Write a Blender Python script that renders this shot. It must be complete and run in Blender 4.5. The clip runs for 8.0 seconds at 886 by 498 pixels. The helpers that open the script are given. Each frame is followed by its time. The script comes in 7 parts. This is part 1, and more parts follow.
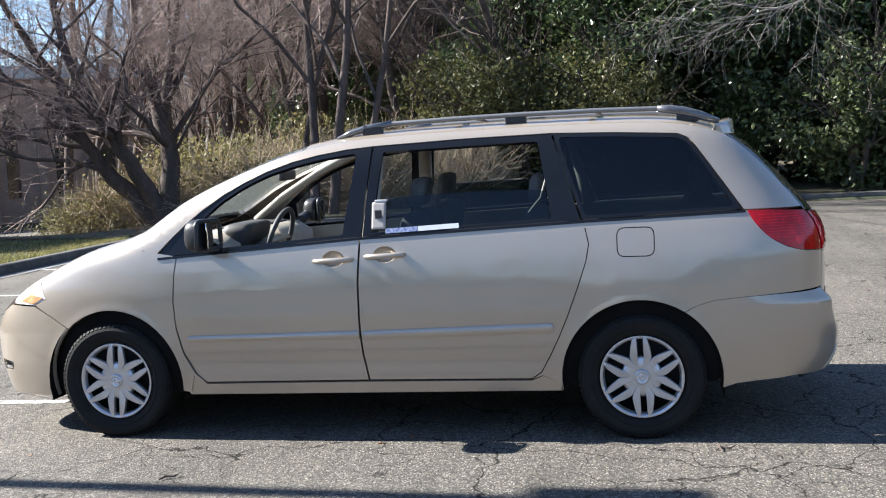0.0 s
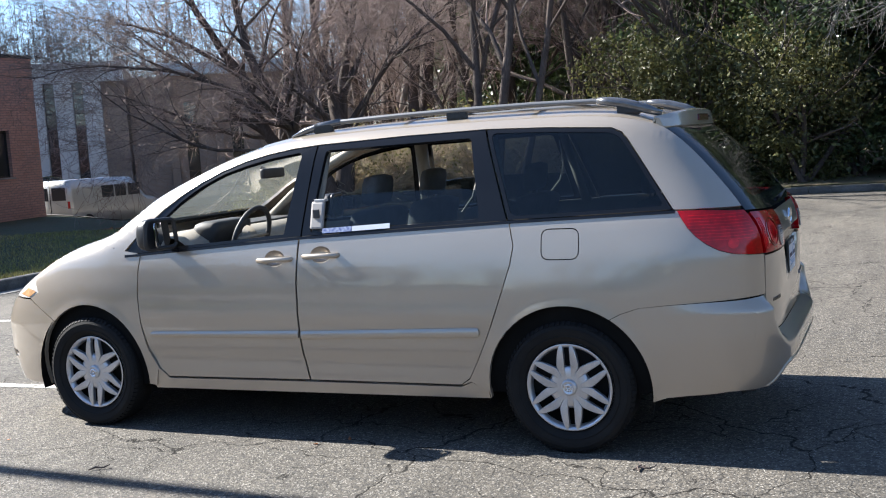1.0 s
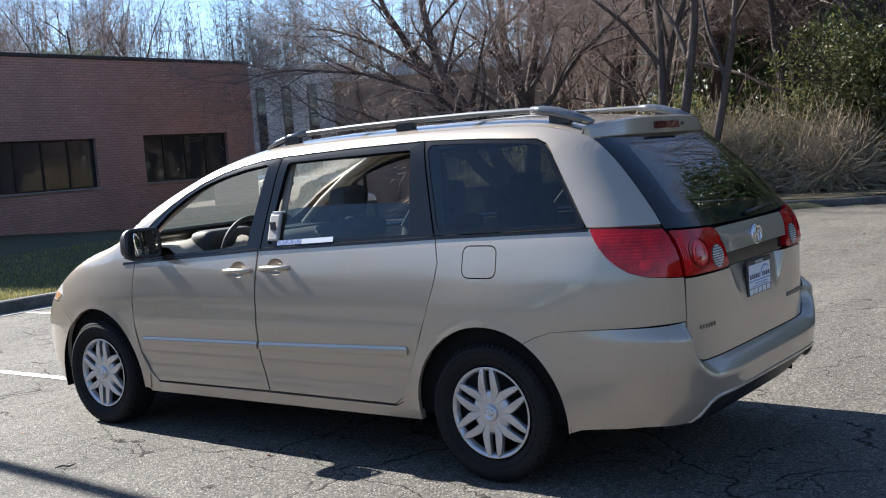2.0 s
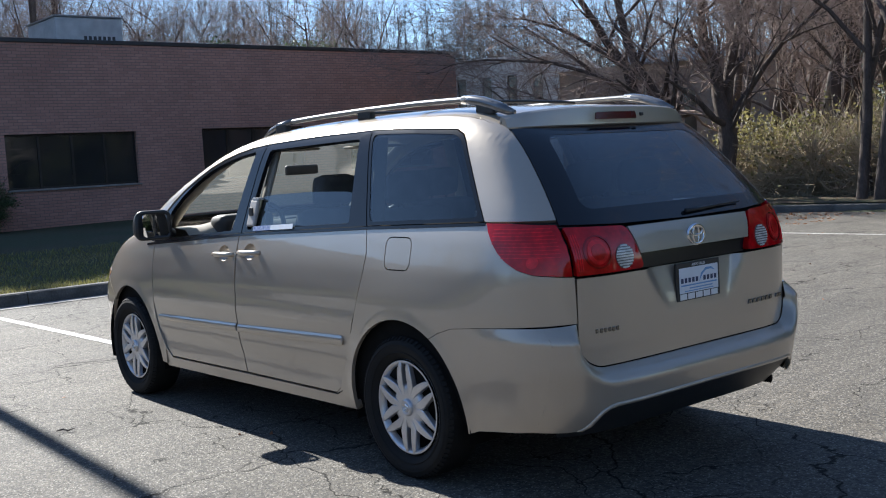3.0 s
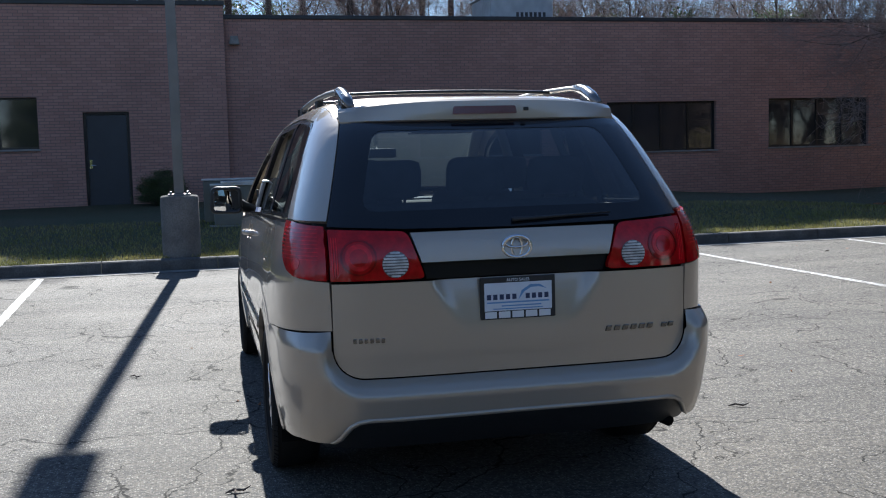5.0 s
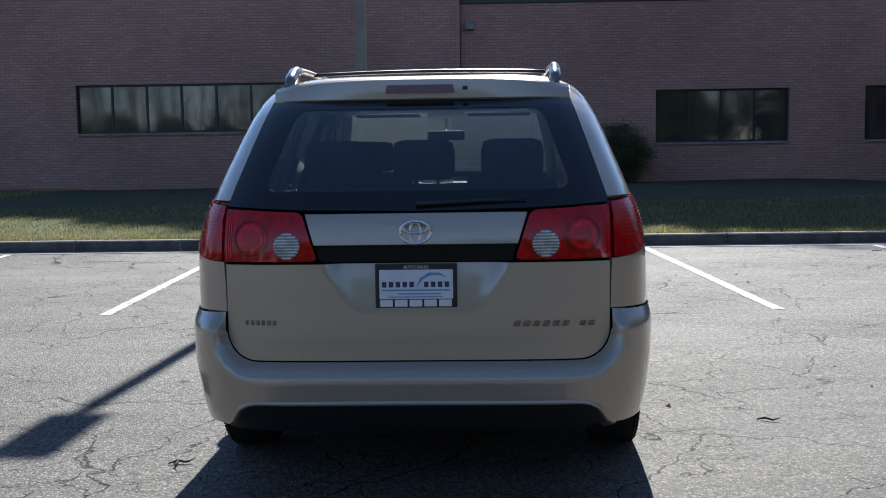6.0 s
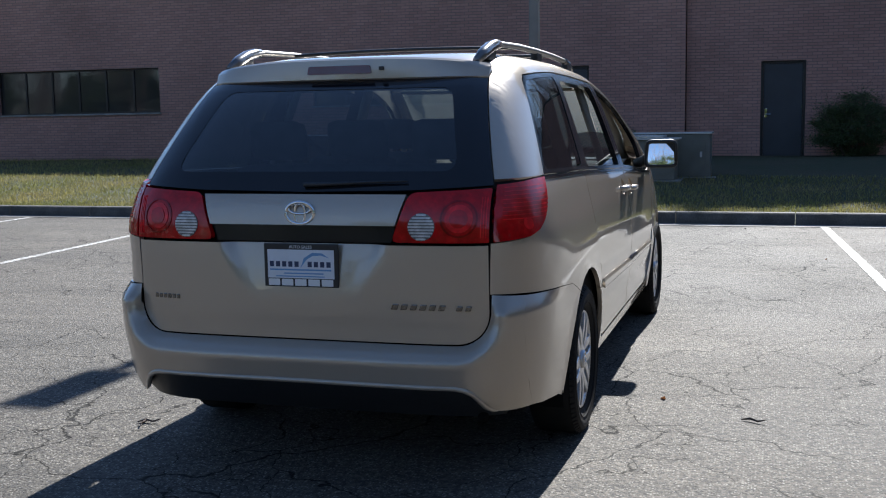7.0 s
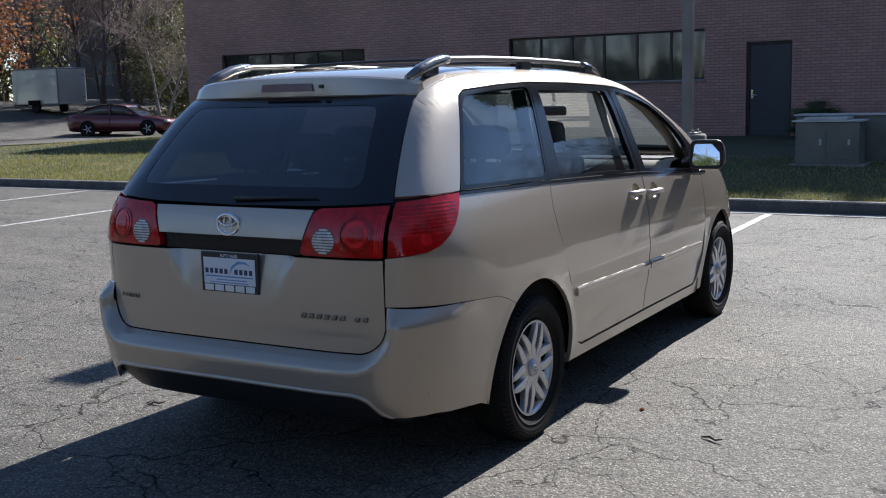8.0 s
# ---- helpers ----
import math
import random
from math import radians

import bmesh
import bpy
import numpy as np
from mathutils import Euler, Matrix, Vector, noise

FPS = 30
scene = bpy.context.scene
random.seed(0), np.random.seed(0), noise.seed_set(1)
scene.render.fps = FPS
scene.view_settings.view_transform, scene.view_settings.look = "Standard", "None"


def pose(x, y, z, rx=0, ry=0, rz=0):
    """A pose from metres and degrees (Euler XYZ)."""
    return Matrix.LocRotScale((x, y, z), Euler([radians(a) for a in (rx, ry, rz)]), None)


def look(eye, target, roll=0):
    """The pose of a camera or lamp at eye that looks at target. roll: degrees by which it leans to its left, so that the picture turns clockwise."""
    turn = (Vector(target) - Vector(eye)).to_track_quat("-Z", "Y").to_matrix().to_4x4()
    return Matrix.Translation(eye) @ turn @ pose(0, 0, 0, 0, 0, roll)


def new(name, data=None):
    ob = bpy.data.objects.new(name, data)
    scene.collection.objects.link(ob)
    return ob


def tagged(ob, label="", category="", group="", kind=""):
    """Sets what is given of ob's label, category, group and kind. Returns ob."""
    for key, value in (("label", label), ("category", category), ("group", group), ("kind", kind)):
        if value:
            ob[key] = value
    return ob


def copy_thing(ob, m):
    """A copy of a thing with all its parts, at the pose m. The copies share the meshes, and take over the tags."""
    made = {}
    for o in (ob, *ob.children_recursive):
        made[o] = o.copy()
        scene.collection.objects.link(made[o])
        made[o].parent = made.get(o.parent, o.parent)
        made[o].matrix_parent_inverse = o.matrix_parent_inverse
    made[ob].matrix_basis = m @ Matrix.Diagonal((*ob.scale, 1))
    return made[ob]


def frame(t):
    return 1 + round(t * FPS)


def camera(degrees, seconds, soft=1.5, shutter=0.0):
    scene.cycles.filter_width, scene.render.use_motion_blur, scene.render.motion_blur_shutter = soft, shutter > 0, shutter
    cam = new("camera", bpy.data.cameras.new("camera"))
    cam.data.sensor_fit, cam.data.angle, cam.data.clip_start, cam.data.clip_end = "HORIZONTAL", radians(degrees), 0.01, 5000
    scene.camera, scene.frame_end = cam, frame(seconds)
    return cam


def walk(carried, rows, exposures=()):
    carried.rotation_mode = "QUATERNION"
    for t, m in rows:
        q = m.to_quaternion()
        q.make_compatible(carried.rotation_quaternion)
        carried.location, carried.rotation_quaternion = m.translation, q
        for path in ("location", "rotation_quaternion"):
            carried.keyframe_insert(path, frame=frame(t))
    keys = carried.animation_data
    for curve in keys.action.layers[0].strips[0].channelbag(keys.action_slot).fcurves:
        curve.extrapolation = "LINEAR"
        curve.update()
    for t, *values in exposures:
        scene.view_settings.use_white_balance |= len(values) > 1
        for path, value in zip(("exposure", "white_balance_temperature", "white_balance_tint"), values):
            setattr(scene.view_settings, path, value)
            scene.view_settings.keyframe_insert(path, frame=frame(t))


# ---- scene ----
# Van square to the axes: its nose points to -x, its driver's side to -y, z = 0 is the parking lot.
cam = camera(45.2, 8.0, soft=1.1)
PATH = [
    (0, (1.596, -6.578, 1.61), (1.208, -4.626, 1.416), -2.9),
    (0.5, (2.395, -6.324, 1.604), (1.793, -4.427, 1.408), -3.4),
    (1, (3.093, -5.945, 1.595), (2.288, -4.125, 1.395), -3.8),
    (1.5, (3.764, -5.507, 1.564), (2.76, -3.788, 1.37), -4.2),
    (1.7, (4.018, -5.297, 1.581), (2.932, -3.629, 1.393), -4.3),
    (2.8, (5.236, -4.142, 1.488), (3.761, -2.801, 1.327), -3.6),
    (3, (5.422, -3.898, 1.471), (3.887, -2.626, 1.306), -3.4),
    (3.5, (5.844, -3.355, 1.466), (4.183, -2.255, 1.295), -2.9),
    (4, (6.196, -2.691, 1.458), (4.418, -1.792, 1.28), -2.5),
    (4.5, (6.453, -1.967, 1.44), (4.581, -1.287, 1.259), -2.0),
    (4.7, (6.54, -1.679, 1.455), (4.638, -1.089, 1.275), -1.8),
    (5.8, (6.537, -0.041, 1.432), (4.546, -0.017, 1.244), -1.0),
    (6, (6.505, 0.263, 1.407), (4.516, 0.178, 1.212), -0.9),
    (6.5, (6.391, 1.013, 1.393), (4.434, 0.663, 1.178), -0.9),
    (7, (6.234, 1.727, 1.432), (4.34, 1.136, 1.188), -1.0),
    (7.5, (6.049, 2.365, 1.569), (4.24, 1.556, 1.296), -1.3),
    (8, (5.848, 2.981, 1.592), (4.14, 1.981, 1.305), -1.4),
]
EXPOSURES = [(0.0, 1.91, 6000, 10), (1.5, 1.73, 6000, 10), (3.0, 1.35, 5900, 9), (4.5, 1.14, 5750, 9), (6.0, 1.14, 5750, 9), (8.0, 1.07, 5800, 11)]
walk(cam, [(t, look(eye, target, roll)) for t, eye, target, roll in PATH], EXPOSURES)

# ---- light ----
SUN_EL, SUN_DIR = 36.5, Vector((-1.0, 0.015, 0.0)).normalized()   # towards the sun, on the plan
world = bpy.data.worlds.new("sky")
scene.world = world
world.use_nodes = True
wn, wl = world.node_tree.nodes, world.node_tree.links
sky = wn.new("ShaderNodeTexSky")
sky.sky_type, sky.sun_disc = "NISHITA", False
sky.sun_elevation = radians(SUN_EL)
sky.sun_rotation = math.atan2(SUN_DIR.x, SUN_DIR.y)
sky.air_density, sky.dust_density, sky.ozone_density = 0.8, 0.05, 1.6
wn["Background"].inputs[1].default_value = 0.075
wl.new(sky.outputs[0], wn["Background"].inputs[0])
sun_data = bpy.data.lights.new("sun", "SUN")
sun_data.energy, sun_data.angle, sun_data.color = 5.0, radians(0.53), (1.0, 0.93, 0.82)
sun = new("sun", sun_data)
c = math.cos(radians(SUN_EL))
sun.matrix_world = look((-30 * c, 1.5 * c, 30 * math.sin(radians(SUN_EL))), (0, 0, 0))

# ---- materials ----
def material(name, colour, rough=0.6, metal=0.0, spots=0.0, scale=8.0, fine=0.0, fine_scale=120.0, bump=0.0, bump_scale=200.0,
             coat=0.0, second=None, rough_var=0.0, piece=0.0, spec=0.5, stretch=(1, 1, 1)):
    """A principled material: a base colour mottled at two scales, uneven roughness and a fine relief. piece: how far alike pieces differ."""
    m = bpy.data.materials.new(name)
    m.use_nodes = True
    nodes, links = m.node_tree.nodes, m.node_tree.links
    p = nodes["Principled BSDF"]
    p.inputs["Base Color"].default_value = (*colour, 1)
    p.inputs["Roughness"].default_value = rough
    p.inputs["Metallic"].default_value = metal
    p.inputs["Coat Weight"].default_value = coat
    p.inputs["Coat Roughness"].default_value = 0.04
    p.inputs["Specular IOR Level"].default_value = spec
    geo = nodes.new("ShaderNodeNewGeometry")
    place = nodes.new("ShaderNodeVectorMath")
    place.operation = "MULTIPLY"
    links.new(geo.outputs["Position"], place.inputs[0])
    place.inputs[1].default_value = stretch

    def field(size, detail=4.0):
        n = nodes.new("ShaderNodeTexNoise")
        n.inputs["Scale"].default_value, n.inputs["Detail"].default_value = size, detail
        links.new(place.outputs[0], n.inputs["Vector"])
        return n.outputs["Fac"]

    def mixed(a, b, fac, low=0.35, high=0.65):
        r = nodes.new("ShaderNodeMapRange")
        r.inputs["From Min"].default_value, r.inputs["From Max"].default_value = low, high
        links.new(fac, r.inputs["Value"])
        x = nodes.new("ShaderNodeMix")
        x.data_type = "RGBA"
        links.new(r.outputs[0], x.inputs["Factor"])
        for socket, v in ((x.inputs["A"], a), (x.inputs["B"], b)):
            if isinstance(v, tuple):
                socket.default_value = (*v, 1)
            else:
                links.new(v, socket)
        return x.outputs["Result"]

    out = colour
    if spots:
        other = second or tuple(v * (1 - spots) for v in colour)
        out = mixed(colour, other, field(scale))
    if fine:
        k = nodes.new("ShaderNodeMapRange")
        k.inputs["To Min"].default_value, k.inputs["To Max"].default_value = 1 - fine, 1 + fine
        k.inputs["From Min"].default_value, k.inputs["From Max"].default_value = 0.3, 0.7
        links.new(field(fine_scale, 3.0), k.inputs["Value"])
        s = nodes.new("ShaderNodeVectorMath")
        s.operation = "SCALE"
        if isinstance(out, tuple):
            s.inputs[0].default_value = out
        else:
            links.new(out, s.inputs[0])
        links.new(k.outputs[0], s.inputs["Scale"])
        out = s.outputs[0]
    if piece:
        info = nodes.new("ShaderNodeObjectInfo")
        k = nodes.new("ShaderNodeMapRange")
        k.inputs["To Min"].default_value, k.inputs["To Max"].default_value = 1 - piece, 1 + piece
        links.new(info.outputs["Random"], k.inputs["Value"])
        s = nodes.new("ShaderNodeVectorMath")
        s.operation = "SCALE"
        if isinstance(out, tuple):
            s.inputs[0].default_value = out
        else:
            links.new(out, s.inputs[0])
        links.new(k.outputs[0], s.inputs["Scale"])
        out = s.outputs[0]
    if not isinstance(out, tuple):
        links.new(out, p.inputs["Base Color"])
    if rough_var:
        k = nodes.new("ShaderNodeMapRange")
        k.inputs["To Min"].default_value, k.inputs["To Max"].default_value = max(rough - rough_var, 0), min(rough + rough_var, 1)
        links.new(field(scale * 2.3), k.inputs["Value"])
        links.new(k.outputs[0], p.inputs["Roughness"])
    if bump:
        b = nodes.new("ShaderNodeBump")
        b.inputs["Strength"].default_value, b.inputs["Distance"].default_value = 1.0, bump
        links.new(field(bump_scale, 5.0), b.inputs["Height"])
        links.new(b.outputs[0], p.inputs["Normal"])
    return m


def glass(name, tint, rough=0.0, front=0.05):
    """A pane: clear gloss over a tinted see-through."""
    m = bpy.data.materials.new(name)
    m.use_nodes = True
    nodes, links = m.node_tree.nodes, m.node_tree.links
    nodes.remove(nodes["Principled BSDF"])
    clear, gloss, mix, face, power, scale = (nodes.new("ShaderNode" + n) for n in ("BsdfTransparent", "BsdfGlossy", "MixShader", "LayerWeight", "Math", "Math"))
    clear.inputs[0].default_value = (*tint, 1)
    gloss.inputs["Roughness"].default_value = rough
    face.inputs["Blend"].default_value = 0.5
    power.operation, scale.operation = "POWER", "MULTIPLY_ADD"
    links.new(face.outputs["Facing"], power.inputs[0])
    power.inputs[1].default_value = 2.4
    links.new(power.outputs[0], scale.inputs[0])
    scale.inputs[1].default_value, scale.inputs[2].default_value = 0.58, front
    links.new(scale.outputs[0], mix.inputs[0])
    links.new(clear.outputs[0], mix.inputs[1])
    links.new(gloss.outputs[0], mix.inputs[2])
    links.new(mix.outputs[0], nodes["Material Output"].inputs[0])
    return m


PAINT = material("beige_metallic_paint", (0.435, 0.372, 0.298), 0.35, 0.45, spots=0.04, scale=1.6, fine=0.05, fine_scale=900, coat=1.0)
PAINT.node_tree.nodes["Principled BSDF"].inputs["Coat IOR"].default_value = 1.6
PLASTIC_BLACK = material("black_plastic", (0.018, 0.019, 0.021), 0.42, fine=0.2, fine_scale=60, bump=0.0002, bump_scale=900)
GLOSS_BLACK = material("gloss_black_trim", (0.010, 0.011, 0.014), 0.16, spots=0.2, scale=3, spec=0.3)
FRIT = material("black_glass_border", (0.012, 0.013, 0.016), 0.05, spots=0.2, scale=3, spec=0.55)
UNDER = material("underbody_black", (0.007, 0.007, 0.007), 0.9, spots=0.4, scale=6, spec=0.15)
RUBBER = material("tyre_rubber", (0.008, 0.008, 0.0085), 0.75, spots=0.35, scale=9, spec=0.25, second=(0.013, 0.0125, 0.012), bump=0.0006, bump_scale=160)
SILVER = material("silver_wheel_cover", (0.58, 0.58, 0.60), 0.33, 0.75, spots=0.12, scale=14, fine=0.06, rough_var=0.08)
CHROME = material("chrome", (0.76, 0.76, 0.77), 0.06, 1.0, spots=0.05, scale=30)
RAIL_END = material("dark_grey_rail_end", (0.16, 0.16, 0.165), 0.24, 0.5, spots=0.2, scale=20, coat=0.5)
BADGE = material("dull_chrome_badge", (0.20, 0.20, 0.20), 0.12, 1.0, spots=0.4, scale=90)
ALU = material("brushed_rail_metal", (0.20, 0.198, 0.195), 0.42, 0.5, fine=0.08, fine_scale=300)
TRIM_GREY = material("grey_molding", (0.40, 0.37, 0.34), 0.5, 0.0, spots=0.08, scale=5)
CABIN = material("beige_cabin_trim", (0.36, 0.33, 0.28), 0.7, spots=0.15, scale=6, fine=0.08)
SEAT = material("grey_seat_cloth", (0.16, 0.155, 0.15), 0.9, spots=0.25, scale=12, fine=0.2, fine_scale=400, bump=0.001, bump_scale=500)
DASH = material("dark_dashboard", (0.05, 0.05, 0.052), 0.6, spots=0.2, scale=10)
TINTED = glass("tinted_window_glass", (0.19, 0.235, 0.25), front=0.04)
REAR_GLASS = glass("tinted_rear_glass", (0.20, 0.24, 0.25), front=0.10)
DUSTY = glass("dusty_windshield_glass", (0.70, 0.76, 0.72))
dusty_nodes, dusty_links = DUSTY.node_tree.nodes, DUSTY.node_tree.links
film, film_mix = dusty_nodes.new("ShaderNodeBsdfTranslucent"), dusty_nodes.new("ShaderNodeMixShader")
film.inputs[0].default_value, film_mix.inputs[0].default_value = (0.66, 0.72, 0.68, 1), 0.05
dusty_links.new(dusty_nodes["Material Output"].inputs[0].links[0].from_socket, film_mix.inputs[1])
dusty_links.new(film.outputs[0], film_mix.inputs[2])
dusty_links.new(film_mix.outputs[0], dusty_nodes["Material Output"].inputs[0])
MIRROR = material("mirror_glass", (0.9, 0.9, 0.9), 0.01, 1.0)
PLATE_WHITE = material("plate_white", (0.72, 0.75, 0.80), 0.35, spots=0.05, scale=20)
INK_BLUE = material("ink_dark_blue", (0.03, 0.05, 0.12), 0.4, spots=0.1)
INK_CYAN = material("ink_light_blue", (0.18, 0.36, 0.62), 0.4, spots=0.1)
STICKER_BLUE = material("pale_blue_sticker", (0.42, 0.47, 0.60), 0.4, spots=0.8, scale=60, second=(0.10, 0.14, 0.34))
WHITE_INK = material("ink_white", (0.8, 0.8, 0.8), 0.4, spots=0.05)


def lens(name, colour, rough=0.08):
    m = material(name, colour, rough, 0.0, spots=0.35, scale=22, coat=0.35, fine=0.15, fine_scale=60)
    p = m.node_tree.nodes["Principled BSDF"]
    p.inputs["Specular IOR Level"].default_value = 0.35
    return m


RED = lens("red_lamp_lens", (0.50, 0.003, 0.008))
RED_DEEP = lens("red_lamp_bowl", (0.27, 0.002, 0.005), 0.12)
RED_BRIGHT = lens("bright_red_reflector", (0.78, 0.008, 0.016), 0.25)
CLEAR_LENS = lens("clear_lamp_lens", (0.72, 0.70, 0.67), 0.15)
DULL_LENS = lens("grey_lamp_lens", (0.17, 0.15, 0.15), 0.2)
AMBER = lens("amber_lamp_lens", (0.62, 0.36, 0.18))


def asphalt():
    """Weathered lot: pale stone chips in dark binder, worn patches, and a net of hairline cracks."""
    m = material("weathered_asphalt", (0.114, 0.099, 0.079), 0.82, spots=0.3, scale=0.35, second=(0.080, 0.071, 0.058), fine=0.48, fine_scale=34,
                 bump=0.010, bump_scale=70, rough_var=0.08, spec=0.46)
    nodes, links = m.node_tree.nodes, m.node_tree.links
    p = nodes["Principled BSDF"]
    geo = nodes.new("ShaderNodeNewGeometry")

    def mapped(socket, lo, hi, a, b):
        r = nodes.new("ShaderNodeMapRange")
        for name, v in (("From Min", lo), ("From Max", hi), ("To Min", a), ("To Max", b)):
            r.inputs[name].default_value = v
        links.new(socket, r.inputs["Value"])
        return r.outputs[0]

    def times(a, b):
        f = nodes.new("ShaderNodeMath")
        f.operation = "MULTIPLY"
        links.new(a, f.inputs[0])
        links.new(b, f.inputs[1])
        return f.outputs[0]

    def over(base, colour, fac):
        x = nodes.new("ShaderNodeMix")
        x.data_type = "RGBA"
        links.new(fac, x.inputs["Factor"])
        links.new(base, x.inputs["A"])
        x.inputs["B"].default_value = (*colour, 1)
        return x.outputs["Result"]

    def net(size, where, feature):
        v = nodes.new("ShaderNodeTexVoronoi")
        v.feature = feature
        v.inputs["Scale"].default_value = size
        links.new(where, v.inputs["Vector"])
        return v

    def cloud(size, detail=3.0):
        n = nodes.new("ShaderNodeTexNoise")
        n.inputs["Scale"].default_value, n.inputs["Detail"].default_value = size, detail
        links.new(geo.outputs["Position"], n.inputs["Vector"])
        return n

    base = p.inputs["Base Color"].links[0].from_socket
    chips = net(85, geo.outputs["Position"], "F1")
    grey = nodes.new("ShaderNodeRGBToBW")
    links.new(chips.outputs["Color"], grey.inputs[0])
    base = over(base, (0.33, 0.308, 0.272), times(mapped(grey.outputs[0], 0.56, 0.70, 0.0, 0.75), mapped(chips.outputs["Distance"], 0.25, 0.5, 1.0, 0.0)))
    base = over(base, (0.035, 0.034, 0.033), mapped(grey.outputs[0], 0.27, 0.38, 0.65, 0.0))
    wob = cloud(2.4, 9)
    shift = nodes.new("ShaderNodeVectorMath")
    shift.operation = "MULTIPLY_ADD"
    links.new(wob.outputs["Color"], shift.inputs[0])
    shift.inputs[1].default_value = (0.6, 0.6, 0.0)
    links.new(geo.outputs["Position"], shift.inputs[2])
    crack = None
    for size, width, low, high, k in ((0.55, 0.0060, 0.38, 0.47, 0.9), (1.5, 0.0046, 0.43, 0.51, 0.88), (3.6, 0.0034, 0.53, 0.60, 0.8)):
        v = net(size, shift.outputs[0], "DISTANCE_TO_EDGE")
        line = times(mapped(v.outputs["Distance"], width * size * 0.4, width * size * 1.2, k, 0.0), mapped(cloud(0.45 + 0.2 * size).outputs["Fac"], low, high, 0.0, 1.0))
        base = over(base, (0.016, 0.015, 0.014), line)
        if crack is None:
            crack = line
        else:
            most = nodes.new("ShaderNodeMath")
            most.operation = "MAXIMUM"
            links.new(crack, most.inputs[0])
            links.new(line, most.inputs[1])
            crack = most.outputs[0]
    # the cracks are open: little gloss on them
    links.new(mapped(crack, 0.0, 0.8, 0.46, 0.10), p.inputs["Specular IOR Level"])
    # wheel-worn streaks along the rows of stalls
    long = nodes.new("ShaderNodeVectorMath")
    long.operation = "MULTIPLY"
    links.new(geo.outputs["Position"], long.inputs[0])
    long.inputs[1].default_value = (1.3, 0.22, 1.0)
    n = nodes.new("ShaderNodeTexNoise")
    n.inputs["Scale"].default_value, n.inputs["Detail"].default_value = 1.3, 6.0
    links.new(long.outputs[0], n.inputs["Vector"])
    s = nodes.new("ShaderNodeVectorMath")
    s.operation = "SCALE"
    links.new(base, s.inputs[0])
    thin = nodes.new("ShaderNodeTexNoise")
    thin.inputs["Scale"].default_value, thin.inputs["Detail"].default_value = 6.5, 5.0
    links.new(long.outputs[0], thin.inputs["Vector"])
    links.new(times(mapped(n.outputs["Fac"], 0.32, 0.68, 0.84, 1.16), mapped(thin.outputs["Fac"], 0.32, 0.68, 0.88, 1.12)), s.inputs["Scale"])
    links.new(s.outputs[0], p.inputs["Base Color"])
    return m


ASPHALT = asphalt()
LINE_PAINT = material("worn_white_line_paint", (0.62, 0.61, 0.58), 0.75, spots=0.7, scale=17, second=(0.17, 0.155, 0.135), fine=0.40, fine_scale=60, bump=0.004, bump_scale=85)
CONCRETE = material("weathered_concrete", (0.30, 0.29, 0.27), 0.85, spots=0.35, scale=3, fine=0.15, fine_scale=60, bump=0.003, bump_scale=60)
KERB = material("weathered_kerb", (0.115, 0.110, 0.102), 0.85, spots=0.35, scale=4, second=(0.065, 0.062, 0.058), fine=0.25, fine_scale=50, bump=0.004, bump_scale=50)
SOIL = material("lawn_soil", (0.050, 0.048, 0.022), 0.95, spots=0.5, scale=0.8, second=(0.032, 0.044, 0.015), fine=0.4, fine_scale=30, bump=0.02, bump_scale=25)
LITTER = material("leaf_litter", (0.14, 0.10, 0.06), 0.95, spots=0.5, scale=1.5, second=(0.08, 0.08, 0.035), fine=0.5, fine_scale=25, bump=0.03, bump_scale=15)
COPING = material("dark_roof_coping", (0.045, 0.045, 0.048), 0.5, 0.3, spots=0.2, scale=2)
WHITE_WALL = material("pale_concrete_panels", (0.74, 0.72, 0.69), 0.8, spots=0.15, scale=0.7, fine=0.08)
TAN_WALL = material("tan_brick_wall", (0.36, 0.28, 0.22), 0.85, spots=0.2, scale=0.6, fine=0.15, fine_scale=12)
DARK_GLASS = material("dark_window_glass", (0.085, 0.085, 0.088), 0.04, 0.6, spots=0.3, scale=0.6, spec=0.8)
BRONZE = material("dark_bronze_frame", (0.03, 0.027, 0.025), 0.4, 0.4, spots=0.15)
DOOR_PAINT = material("dark_door_paint", (0.035, 0.038, 0.045), 0.5, spots=0.2, scale=2)
DARK_BRICK = material("dark_brown_wall", (0.085, 0.062, 0.055), 0.85, spots=0.25, scale=0.8, fine=0.15, fine_scale=9)
LID = material("pale_metal_lid", (0.55, 0.54, 0.51), 0.4, 0.3, spots=0.2, scale=4)
FOOTING = material("stained_footing_concrete", (0.19, 0.175, 0.155), 0.9, spots=0.4, scale=3, second=(0.12, 0.11, 0.098), fine=0.2, fine_scale=50, bump=0.004, bump_scale=60)
BOX_GREEN = material("utility_box_paint", (0.19, 0.185, 0.15), 0.55, spots=0.25, scale=2.5, rough_var=0.1)
POLE_PAINT = material("pole_bronze", (0.20, 0.19, 0.175), 0.5, 0.4, spots=0.2, scale=3)
BARK = material("grey_brown_bark", (0.105, 0.080, 0.068), 0.95, spots=0.4, scale=5, fine=0.3, fine_scale=40, bump=0.01, bump_scale=25, stretch=(1, 1, 0.3))
BARK_PALE = material("pale_bark", (0.30, 0.27, 0.24), 0.9, spots=0.4, scale=5, fine=0.2, fine_scale=40)
TWIG = material("reddish_twigs", (0.30, 0.225, 0.195), 0.9, spots=0.3, scale=2)


